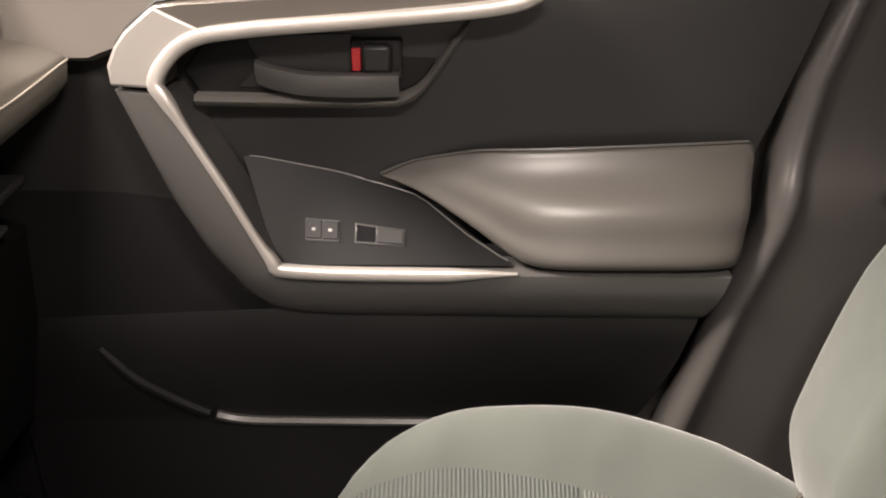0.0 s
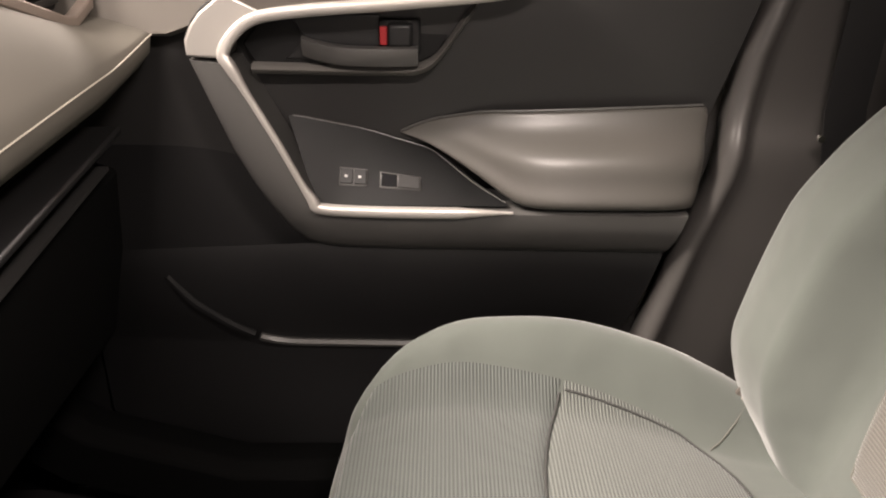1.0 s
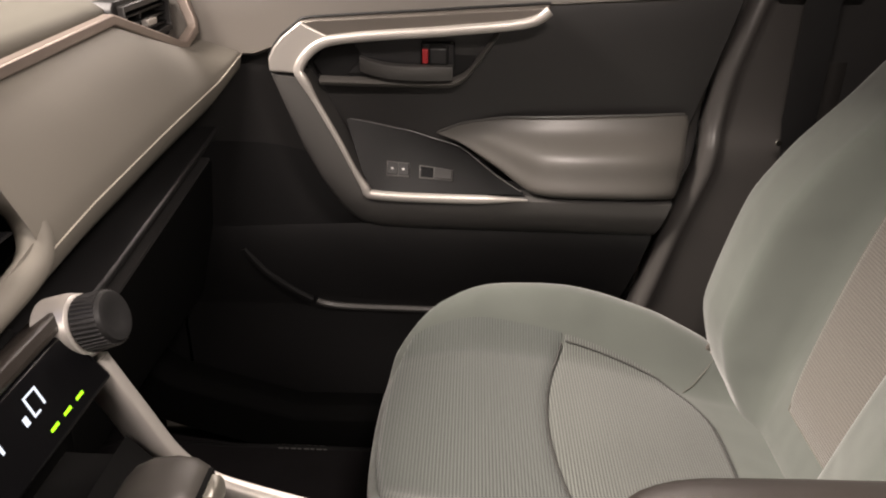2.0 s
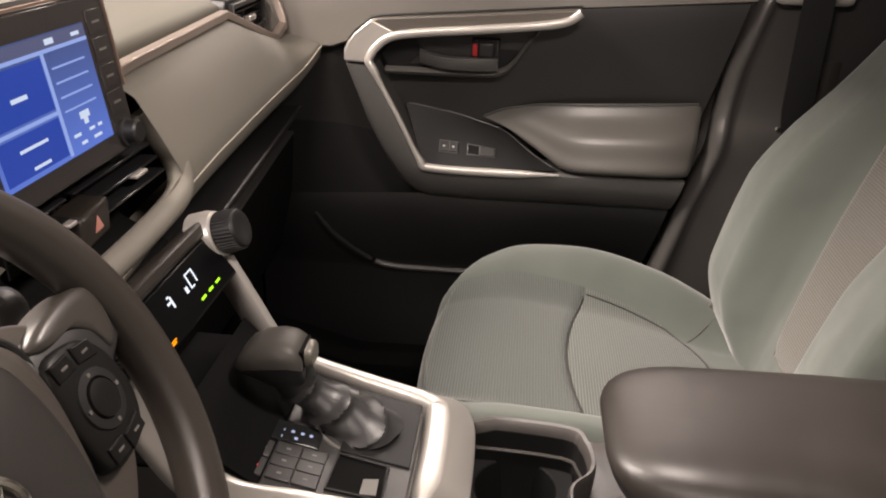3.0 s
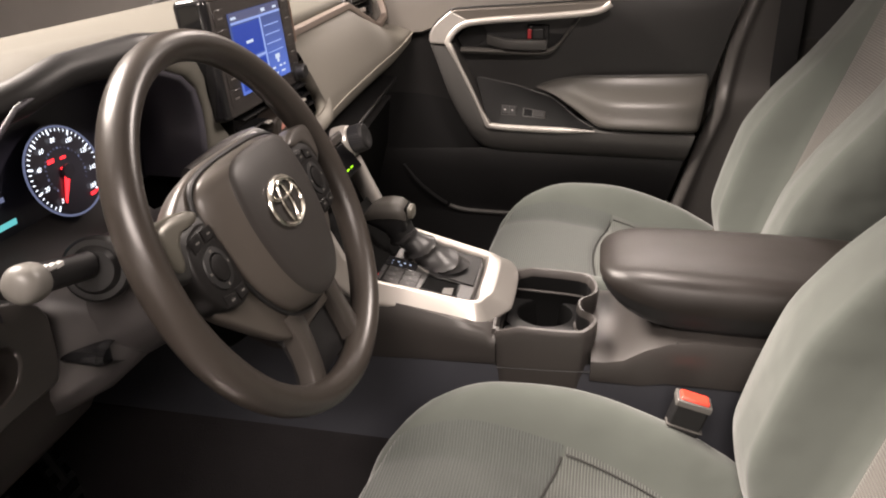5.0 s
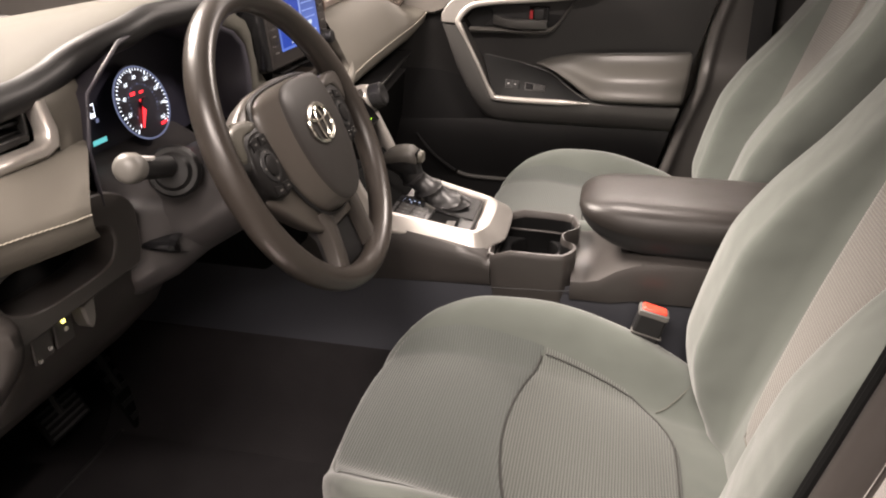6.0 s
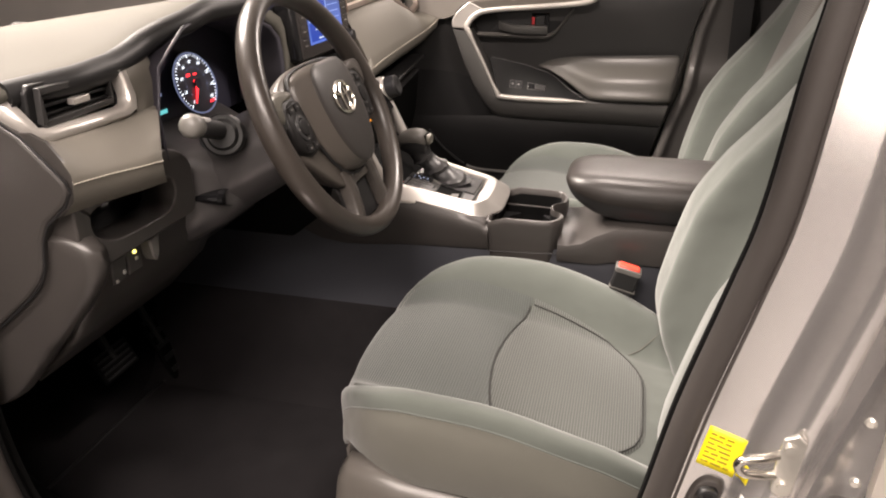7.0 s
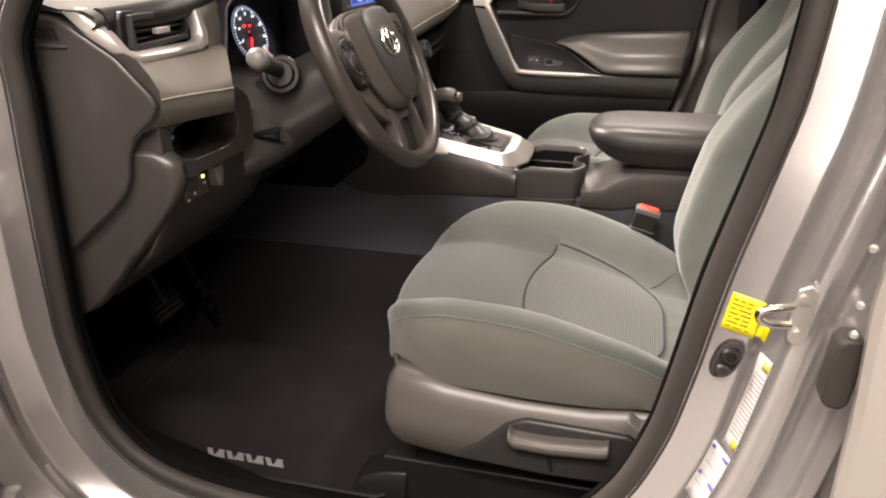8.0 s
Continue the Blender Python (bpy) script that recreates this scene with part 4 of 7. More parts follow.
PADSKIN = material("pad_skin", (0.026, 0.0235, 0.022), 0.46, vary=0.12, grain=1000, bump=0.25, spec=0.35)
BUTTONDARK = material("dark_switch_plastic", (0.0085, 0.008, 0.008), 0.42, vary=0.1, bump=0.05, spec=0.2)
TRIMGREY = material("grey_beige_trim", (0.105, 0.099, 0.083), 0.34, metal=0.3, vary=0.08, bump=0.05)
WEBBROWN = material("web_brown_plastic", (0.042, 0.037, 0.033), 0.36, vary=0.1, grain=900, bump=0.15)
COVER = material("airbag_cover_skin", (0.062, 0.054, 0.047), 0.38, vary=0.1, grain=900, bump=0.2)


def steering_wheel():
    q = on_wheel
    wheel = thing("steering_wheel", HUB, "dark grey three-spoke steering wheel with worn satin rim", "steering wheel")
    R = 0.1735
    rim = []
    for i in range(72):
        t = 2 * math.pi * i / 72
        ctr, out = q(R * math.cos(t), R * math.sin(t)), Vector((0, 1, 0)) * math.cos(t) + UPW * math.sin(t)
        fat = 1 + 0.10 * math.exp(-((math.degrees(t) % 180 - 25) / 14) ** 2)
        rim.append([ctr + out * (0.0142 * fat * math.cos(s)) + AXIS * (0.0168 * math.sin(s)) for s in np.linspace(0, 2 * math.pi, 16, endpoint=False)])
    rim.append(rim[0])
    bm = loft(rim, cap=False)
    bmesh.ops.remove_doubles(bm, verts=bm.verts, dist=1e-6)
    part("rim", bm, WHEEL, wheel, "grained grey rim")
    half = [(0.0, 0.0705), (0.045, 0.0695), (0.074, 0.064), (0.0875, 0.052), (0.0915, 0.032), (0.0885, 0.006), (0.079, -0.028), (0.0625, -0.06), (0.038, -0.083), (0.0, -0.091)]
    shape = spline([(a, b, 0) for a, b in half] + [(-a, b, 0) for a, b in half[-2:0:-1]], 5, True)
    inset = [(0.0, 0.069), (0.036, 0.0675), (0.053, 0.061), (0.062, 0.047), (0.0655, 0.02), (0.0635, -0.01), (0.056, -0.04), (0.041, -0.066), (0.022, -0.08), (0.0, -0.084)]
    ins = spline([(a, b, 0) for a, b in inset] + [(-a, b, 0) for a, b in inset[-2:0:-1]], 5, True)
    mixed = lambda k, c, g=1.0: [q((p[0] + (r[0] - p[0]) * k) * g, (p[1] + (r[1] - p[1]) * k) * g, c) for p, r in zip(shape, ins)]
    cover = part("airbag_cover", loft([mixed(0, -0.02, 0.985), mixed(0, 0.0), mixed(0.03, 0.006), mixed(0.14, 0.0105), mixed(0.55, 0.018), mixed(0.93, 0.0245), mixed(1.0, 0.0262)], cap=False), COVER, wheel, "brown-grey airbag cover with sloping cheeks", sharp=60)
    part("centre_pad", loft([[q(r[0] * k - 0.004 * (1 - k), r[1] * k + 0.006 * (1 - k), c) for r in ins] for c, k in ((0.0258, 1.0), (0.0275, 0.985), (0.0298, 0.9), (0.0325, 0.7), (0.0342, 0.45), (0.035, 0.05))]), PADSKIN, cover, "smooth charcoal centre pad", sharp=60)
    part("cover_gap", tube([q(p[0] * 1.03, p[1] * 1.03, 0.003) for p in shape], 0.0024, 8, True, AXIS), BLACK, cover)
    # rear shell that carries the switch pods and closes the hub behind the cover
    shell = spline([(a, b, 0) for a, b in ((0, 0.077), (0.06, 0.075), (0.098, 0.064), (0.122, 0.048), (0.132, 0.02), (0.131, -0.03), (0.1, -0.068), (0.055, -0.104), (0.0, -0.108), (-0.055, -0.104), (-0.1, -0.068), (-0.131, -0.03), (-0.132, 0.02), (-0.122, 0.048), (-0.098, 0.064), (-0.06, 0.075))], 4, True)
    part("rear_shell", loft([[q(p[0] * k, p[1] * k, c) for p in shell] for c, k in ((-0.06, 0.62), (-0.045, 0.78), (-0.028, 0.9), (-0.012, 0.97), (-0.003, 0.985), (0.0, 0.96))]), COVER, wheel, "brown-grey rear hub shell", sharp=60)
    for s in (-1, 1):
        spoke = part("side_spoke", loft([[q(s * a, b + h, c + d) for h, d in ((w, -0.012), (w, 0.001), (w * 0.75, 0.005), (w * 0.3, 0.0065), (-w * 0.3, 0.0065), (-w * 0.75, 0.005), (-w, 0.001), (-w, -0.012))] for a, b, w, c in ((0.07, 0.014, 0.036, -0.001), (0.095, 0.016, 0.034, 0.0), (0.125, 0.022, 0.027, 0.001), (0.148, 0.029, 0.021, 0.001), (0.17, 0.036, 0.022, -0.004))]), DARK, wheel, sharp=60)
        # raised pod with a round pad and bent keys
        pod_line = [(0.094, 0.036), (0.114, 0.037), (0.130, 0.03), (0.139, 0.012), (0.139, -0.012), (0.128, -0.031), (0.108, -0.038), (0.09, -0.034), (0.086, -0.012), (0.088, 0.016)]
        pod_line = [(p[0], p[1]) for p in spline([(a, b, 0) for a, b in pod_line], 4, True)]
        part("switch_pod", loft([[q(s * (0.113 + (a - 0.113) * k), (b + 0.001) * k - 0.001, c) for a, b in pod_line] for c, k in ((-0.014, 1.0), (0.003, 1.0), (0.0075, 0.965), (0.0095, 0.88), (0.0098, 0.5))], cap=True), BUTTONDARK, spoke, "dark rounded switch pod", sharp=60)
        ctr = (0.112, 0.0)
        turn = np.linspace(0, 2 * math.pi, 28, endpoint=False)
        part("pad_ring", loft([[q(s * (ctr[0] + r * math.cos(t)), ctr[1] + r * 1.1 * math.sin(t), c) for t in turn] for r, c in ((0.0172, 0.0092), (0.0165, 0.0112), (0.0118, 0.0118), (0.011, 0.0104))], cap=False), BLACK, spoke, "black ring of the thumb pad", sharp=50)
        part("thumb_pad", loft([[q(s * (ctr[0] + r * math.cos(t)), ctr[1] + r * 1.1 * math.sin(t), c) for t in turn] for r, c in ((0.0106, 0.0092), (0.0102, 0.0128), (0.007, 0.0136), (0.001, 0.0132))]), BUTTONDARK, spoke, "round thumb pad", sharp=50)
        for a0, b0, wide, tall, slope in ((0.102, 0.0275, 0.0075, 0.0052, 0.0), (0.1205, 0.0265, 0.0075, 0.0052, -0.2), (0.1005, -0.0275, 0.007, 0.0052, 0.0), (0.118, -0.0275, 0.0085, 0.0052, 0.25)):
            key = [(a0 + u * wide, b0 + v * tall + slope * u * wide) for u, v in ((-1, -1), (1, -1), (1, 1), (-1, 1))]
            part("button", loft([[q(s * (a0 + (a - a0) * k), b0 + (b - b0) * k, c) for a, b in key] for c, k in ((0.0068, 1.0), (0.0108, 1.0), (0.0116, 0.86))]), BUTTONDARK, spoke)
            part("button_mark", loft([[q(s * (a0 + u), b0 + v, c) for u, v in ((-0.0026, -0.0007), (0.0026, -0.0007), (0.0026, 0.0007), (-0.0026, 0.0007))] for c in (0.0114, 0.0119)]), GREY, spoke)
        for u, v in ((0.0138, 0.0), (-0.0138, 0.0), (0.0, 0.0152), (0.0, -0.0152)):
            part("button_mark", loft([[q(s * (ctr[0] + u + d), ctr[1] + v + e, c) for d, e in ((-0.0011, -0.0011), (0.0011, -0.0011), (0.0011, 0.0011), (-0.0011, 0.0011))] for c in (0.0112, 0.0121)]), GREY, spoke)
        trim = [(p[0], p[1]) for p in spline([(0.094, 0.046, 0), (0.11, 0.053, 0), (0.135, 0.056, 0), (0.154, 0.052, 0), (0.158, 0.036, 0), (0.153, 0.018, 0), (0.144, 0.014, 0), (0.137, 0.03, 0), (0.122, 0.04, 0), (0.102, 0.04, 0)], 4, True)]
        # the two trims match; the second is browned to stand for its shade
        part("spoke_trim", loft([[q(s * (0.138 + (a - 0.138) * k), 0.042 + (b - 0.042) * k, c) for a, b in trim] for c, k in ((-0.012, 1.0), (0.004, 1.0), (0.0075, 0.93), (0.0092, 0.78), (0.0096, 0.4))]), TRIMGREY if s < 0 else WEBBROWN, spoke, "satin spoke trim in its lit grey-beige" if s < 0 else "satin spoke trim browned for its shaded side", sharp=60)
        leg = [(0.042, -0.08, 0.001, 0.015), (0.043, -0.1, 0.0015, 0.013), (0.045, -0.12, 0.0005, 0.0115), (0.049, -0.14, -0.001, 0.012), (0.055, -0.158, -0.004, 0.015)]
        part("lower_spoke", loft([[q(s * (a + w * g), b, c + d) for w, d in ((-1, -0.014), (-1, 0.0005), (-0.88, 0.0028), (0.0, 0.0034), (0.88, 0.0028), (1, 0.0005), (1, -0.014))] for a, b, c, g in leg]), WEBBROWN, wheel, "swept dark lower spoke", sharp=60)
    part("spoke_web", loft([[q(a * w, b, c + d) for a, d in ((-1, -0.016), (-0.97, -0.004), (-0.6, 0.0), (0, -0.003), (0.6, 0.0), (0.97, -0.004), (1, -0.016))] for b, w, c in ((-0.05, 0.09, -0.004), (-0.07, 0.078, -0.005), (-0.09, 0.058, -0.006), (-0.11, 0.046, -0.0075), (-0.13, 0.046, -0.0095), (-0.15, 0.05, -0.012), (-0.162, 0.05, -0.014))]), BLACK, wheel, "black lower spoke panel", sharp=60)
    badge = part("badge", tube([q(-0.009 + 0.0285 * math.cos(t), 0.011 + 0.0225 * math.sin(t), 0.0355) for t in np.linspace(0, 2 * math.pi, 44, endpoint=False)], 0.0024, 8, True, AXIS), CHROME, wheel, "plain chrome oval badge")
    part("badge_bar", tube([q(-0.009 + 0.008 * math.cos(t), 0.010 + 0.02 * math.sin(t), 0.0365) for t in np.linspace(0, 2 * math.pi, 32, endpoint=False)], 0.002, 8, True, AXIS), CHROME, badge)
    part("badge_bar", tube([q(-0.009 + 0.021 * math.cos(t), 0.0225 + 0.0085 * math.sin(t), 0.0362) for t in np.linspace(0, 2 * math.pi, 32, endpoint=False)], 0.002, 8, True, AXIS), CHROME, badge)
    return wheel


STALKEND = material("pale_stalk_end", (0.13, 0.125, 0.115), 0.4)


COLUMN = material("grey_column_plastic", (0.05, 0.0465, 0.047), 0.4, vary=0.1, grain=900, bump=0.15)


def steering_column():
    col = thing("steering_column", (-0.36, -0.345, 1.0), "grey steering column shroud with control stalks", "steering column")
    ring = lambda d, w, h, dz: [HUB - AXIS * d + Vector((0, w * math.cos(t), 0)) + UPW * (h * math.sin(t) * (1.0 if math.sin(t) > 0 else 1.25) + dz) for t in np.linspace(0, 2 * math.pi, 28, endpoint=False)]
    part("shroud", loft([ring(0.05, 0.052, 0.042, 0), ring(0.075, 0.06, 0.05, 0), ring(0.13, 0.07, 0.055, -0.004), ring(0.2, 0.08, 0.058, -0.01), ring(0.28, 0.09, 0.06, -0.015)]), COLUMN, col, "grey column shroud")
    rr = lambda x, y0, y1, z0, z1, r: [(x, a, b) for a, b in ((y0 + r, z0), (y1 - r, z0), (y1 - 0.3 * r, z0 + 0.3 * r), (y1, z0 + r), (y1, z1 - r), (y1 - 0.3 * r, z1 - 0.3 * r), (y1 - r, z1), (y0 + r, z1), (y0 + 0.3 * r, z1 - 0.3 * r), (y0, z1 - r), (y0, z0 + r), (y0 + 0.3 * r, z0 + 0.3 * r))]
    part("lower_surround", loft([rr(-0.49, -0.452, -0.19, 0.90, 1.08, 0.03), rr(-0.43, -0.455, -0.21, 0.915, 1.06, 0.03), rr(-0.39, -0.43, -0.245, 0.935, 1.05, 0.028), rr(-0.365, -0.405, -0.27, 0.958, 1.04, 0.024), rr(-0.352, -0.38, -0.30, 0.985, 1.03, 0.015)]), COLUMN, col, "grey lower column surround", sharp=50)
    slot = spline([(-0.44, 0.985, 0), (-0.40, 0.967, 0), (-0.345, 0.962, 0), (-0.318, 0.974, 0), (-0.335, 0.99, 0), (-0.39, 0.998, 0), (-0.43, 0.998, 0)], 4, True)
    part("column_insert", loft([[(x, -0.38 + (p[0] + 0.38) * k, 0.98 + (p[1] - 0.98) * k) for p in slot] for x, k in ((-0.41, 1.0), (-0.372, 1.0), (-0.368, 0.9), (-0.374, 0.84))]), GLOSS, col, "gloss black insert under the column")
    for pts, name, lab in (([(-0.352, -0.445, 1.094), (-0.346, -0.49, 1.108), (-0.337, -0.53, 1.121)], "lamp_stalk", "black lamp stalk"), ([(-0.325, -0.305, 1.12), (-0.312, -0.25, 1.132), (-0.306, -0.195, 1.131)], "wiper_stalk", "grey wiper stalk")):
        st = part(name, sweep(spline(pts, 4), oval(0.0095, 0.0125, 12) if name == "lamp_stalk" else oval(0.0135, 0.019, 16)), BLACK if name == "lamp_stalk" else COLUMN, col, lab)
        tip = Vector(pts[-1])
        way = (Vector(pts[-1]) - Vector(pts[-2])).normalized()
        part("stalk_end", disc(tip - way * 0.012, way, 0.016, 0.03, 20, [(0, 0.010), (0.004, 0.0148), (0.007, 0.0155), (0.020, 0.0155), (0.026, 0.013), (0.029, 0.008), (0.030, 0.003)]), STALKEND if name == "lamp_stalk" else DARK, st, "pale grey turning end" if name == "lamp_stalk" else "grey turning end")
        for i in range(3):
            p = Vector(pts[1]).lerp(tip, 0.2 + 0.25 * i)
            part("stalk_mark", box(p.x + 0.0062, p.x + 0.0110, p.y - 0.004, p.y + 0.004, p.z + (0.0088 if name == "lamp_stalk" else 0.0125), p.z + (0.0122 if name == "lamp_stalk" else 0.0168)), WHITE, st)
    part("collar", disc((-0.357, -0.425, 1.082), (0.35, -1, 0.3), 0.026, 0.02, 28, [(0, 0.03), (0.010, 0.03), (0.014, 0.027), (0.014, 0.022), (0.02, 0.018)]), BLACK, col)
    return col


steering_wheel()
steering_column()


# ---- centre stack ----
SCREENFACE = material("screen_surround", (0.03, 0.027, 0.026), 0.22, bump=0)


def centre_screen():
    sc = thing("centre_screen", (-0.40, 0, 1.12), "upright glossy black touchscreen with blue lit display", "touchscreen")
    lean = Matrix.Translation((-0.372, 0.005, 1.13)) @ Matrix.Rotation(radians(-6), 4, "Y")

    def slab(x0, x1, y0, y1, z0, z1):
        b = box(x0, x1, y0, y1, z0, z1)
        bmesh.ops.transform(b, matrix=lean, verts=b.verts)
        return b
    part("housing", slab(-0.045, -0.003, -0.122, 0.122, 0.0, 0.148), GLOSS, sc, "gloss black housing", bevel=0.008, seg=3)
    face = part("face", slab(-0.004, 0.0, -0.114, 0.118, 0.004, 0.144), SCREENFACE, sc, bevel=0.002)
    part("frame_edge", sweep([lean @ Vector((0.0, y, z)) for y, z in ((-0.112, 0.1465), (0.1205, 0.1465), (0.1205, 0.06))], [(-0.0012, -0.003), (0.0012, -0.003), (0.0012, 0.001), (-0.0012, 0.001)], up=(1, 0, 0)), BRONZE, sc, "bronze edge strip")
    show = part("display", slab(0.0, 0.0015, -0.076, 0.078, 0.024, 0.124), BLUE, sc, "blue lit display")
    for y0, y1, z0, z1, m in ((0.008, 0.012, 0.026, 0.112, PALE), (-0.074, 0.008, 0.062, 0.065, PALE), (-0.074, 0.077, 0.110, 0.113, PALE), (0.018, 0.066, 0.096, 0.0975, PALE), (0.018, 0.066, 0.084, 0.0855, PALE),
                              (0.018, 0.066, 0.072, 0.0735, PALE), (0.036, 0.050, 0.050, 0.056, SCREENWHITE), (0.04, 0.046, 0.045, 0.05, SCREENWHITE), (0.02, 0.03, 0.038, 0.0405, SCREENWHITE), (0.044, 0.052, 0.038, 0.0405, SCREENWHITE), (0.058, 0.064, 0.038, 0.0405, SCREENWHITE), (0.028, 0.036, 0.030, 0.0325, SCREENWHITE), (0.048, 0.060, 0.030, 0.0325, SCREENWHITE), (0.054, 0.066, 0.0605, 0.062, PALE), (0.018, 0.066, 0.0605, 0.0618, PALE), (-0.042, -0.022, 0.083, 0.0865, SCREENWHITE),
                              (-0.05, -0.014, 0.047, 0.0495, SCREENWHITE), (-0.04, -0.018, 0.031, 0.0335, SCREENWHITE), (-0.072, -0.058, 0.116, 0.119, SCREENWHITE), (0.018, 0.03, 0.1155, 0.120, SCREENWHITE), (0.056, 0.068, 0.116, 0.119, SCREENWHITE)):
        part("screen_bar", slab(0.0016, 0.0021, y0, y1, z0, z1), m, show)
    for z0, z1 in ((0.028, 0.06), (0.067, 0.108)):
        part("screen_tile", slab(0.0015, 0.0018, -0.073, 0.007, z0, z1), DEEPBLUE, show)
    part("screen_header", slab(0.0015, 0.0018, -0.075, 0.077, 0.113, 0.123), SLATE, show)
    for s, y in ((-1, -0.096), (1, 0.099)):
        for i in range(5):
            if s == 1 and i == 0:
                continue
            part("side_button", slab(0.0, 0.0012, y - 0.013, y + 0.013, 0.016 + i * 0.024, 0.036 + i * 0.024), SCREENFACE, face, bevel=0.0006)
            part("button_mark", slab(0.0012, 0.0015, y - 0.006, y + 0.006, 0.0245 + i * 0.024, 0.0265 + i * 0.024), GREY, face)
    k = lean @ Vector((0.0, 0.099, 0.02))
    part("volume_knob", disc(k, (1, 0, 0.1), 0.012, 0.014, 24, [(0, 0.0135), (0.004, 0.0135), (0.005, 0.0115), (0.014, 0.011), (0.016, 0.009)]), BLACK, sc, "round black knob", bevel=0.0)
    return sc


BRONZE = material("bronze_strip", (0.30, 0.22, 0.18), 0.35, metal=0.6)
BLUE = glow("blue_display", (0.10, 0.17, 0.52), 0.8)
shade = BLUE.node_tree.nodes
fade, spot = shade.new("ShaderNodeTexCoord"), shade.new("ShaderNodeSeparateXYZ")
tint = shade.new("ShaderNodeMix")
tint.data_type = "RGBA"
tint.inputs[6].default_value, tint.inputs[7].default_value = (0.13, 0.22, 0.75, 1), (0.06, 0.08, 0.2, 1)
BLUE.node_tree.links.new(fade.outputs["Generated"], spot.inputs[0])
BLUE.node_tree.links.new(spot.outputs["Z"], tint.inputs[0])
BLUE.node_tree.links.new(tint.outputs[2], shade["Principled BSDF"].inputs["Emission Color"])
DEEPBLUE = glow("deep_blue_tile", (0.03, 0.07, 0.42), 0.8)
SLATE = glow("slate_header", (0.12, 0.13, 0.25), 0.7)
PALE = glow("pale_blue_lines", (0.30, 0.40, 0.80), 0.9)
SCREENWHITE = glow("white_screen_marks", (0.7, 0.8, 1.0), 0.8)
centre_screen()


# black climate face, darkened further for the shade it sits in
FACE = material("shade_darkened_face", (0.0025, 0.0025, 0.003), 0.3, spec=0.12, bump=0)


def centre_stack():
    st = thing("climate_panel", (-0.34, 0, 0.95), "black centre stack with vents and lit climate display", "climate panel")
    # stack body is blackened for shade as well
    part("stack_body", prism([(-0.6, 0.8), (-0.42, 0.8), (-0.345, 0.86), (-0.33, 0.93), (-0.325, 1.0), (-0.345, 1.03), (-0.40, 1.06), (-0.43, 1.14), (-0.6, 1.16)], "xz", -0.118, 0.118), SHADE_BLACK, st, bevel=0.006)
    for y0, y1 in ((-0.06, 0.015), (0.02, 0.172)):
        v = part("air_vent", box(-0.43, -0.40, y0, y1, 1.075, 1.125), BLACK, st, "black centre vent with slats")
        for k in range(3):
            part("slat", box(-0.41, -0.385 + 0.006 * k, y0 + 0.003, y1 - 0.003, 1.116 - k * 0.014, 1.119 - k * 0.014), GLOSS, v, bevel=0.001)
        part("vent_tab", box(-0.39, -0.372, (y0 + y1) / 2 + 0.012, (y0 + y1) / 2 + 0.036, 1.1, 1.104), SILVER, v, "bright vent tab", bevel=0.0015)
    hz = part("hazard_button", prism([(-0.005, 1.074), (0.04, 1.078), (0.045, 1.11), (0.0, 1.105)], "yz", -0.40, -0.366), SOFT, st, "brown-black hazard button", bevel=0.004)
    part("hazard_mark", prism([(0.014, 1.086), (0.028, 1.087), (0.021, 1.1)], "yz", -0.366, -0.3655), REDPRINT, hz)
    # climate panel, tipped back
    tip = Matrix.Translation((-0.30, 0.0, 1.048)) @ Matrix.Rotation(radians(-35), 4, "Y")

    def slab(x0, x1, y0, y1, z0, z1):
        b = box(x0, x1, y0, y1, z0, z1)
        bmesh.ops.transform(b, matrix=tip, verts=b.verts)
        return b
    part("panel_face", slab(-0.03, 0.0, -0.095, 0.095, -0.043, 0.006), FACE, st, "black climate face", bevel=0.003)
    part("panel_brow", slab(-0.04, 0.004, -0.115, 0.115, 0.006, 0.02), SOFT, st, "brown-black brow over the display", bevel=0.004)
    def figure(name, poly, mat):
        """A lit figure on the climate face, leaning a little."""
        b = prism([(y + 0.25 * (z + 0.014), z) for y, z in poly], "yz", 0.0, 0.0008)
        bmesh.ops.transform(b, matrix=tip, verts=b.verts)
        return part(name, b, mat, st)
    bars = lambda rows: [[(a, c), (b, c), (b, d), (a, d)] for a, b, c, d in rows]
    shapes = [[(-0.064, -0.016), (-0.044, -0.0195), (-0.044, -0.0075), (-0.064, -0.013)], [(-0.0695, -0.0165), (-0.066, -0.0165), (-0.066, -0.0125), (-0.0695, -0.0125)]]
    shapes += bars(((-0.02, -0.013, -0.0135, -0.0115), (-0.0135, -0.0115, -0.0185, -0.0085), (-0.017, -0.0135, -0.0085, -0.007), (0.022, 0.036, -0.0065, -0.0052), (0.022, 0.029, -0.019, -0.0177), (0.022, 0.0234, -0.019, -0.0052), (0.0346, 0.036, -0.0177, -0.0065), (0.0125, 0.0165, -0.019, -0.0135)))
    for poly in shapes:
        figure("readout", poly, READOUT)
    for i in range(3):
        figure("green_lamp", [(0.026 + i * 0.0165, -0.0335), (0.0345 + i * 0.0165, -0.0335), (0.0345 + i * 0.0165, -0.0315), (0.026 + i * 0.0165, -0.0315)], GREENLIT)
    for poly in bars(((-0.056, -0.036, -0.0385, -0.0372), (-0.05, -0.046, -0.0365, -0.0355), (-0.042, -0.034, -0.0365, -0.0355))):
        figure("amber_lamp", poly, ORANGE)
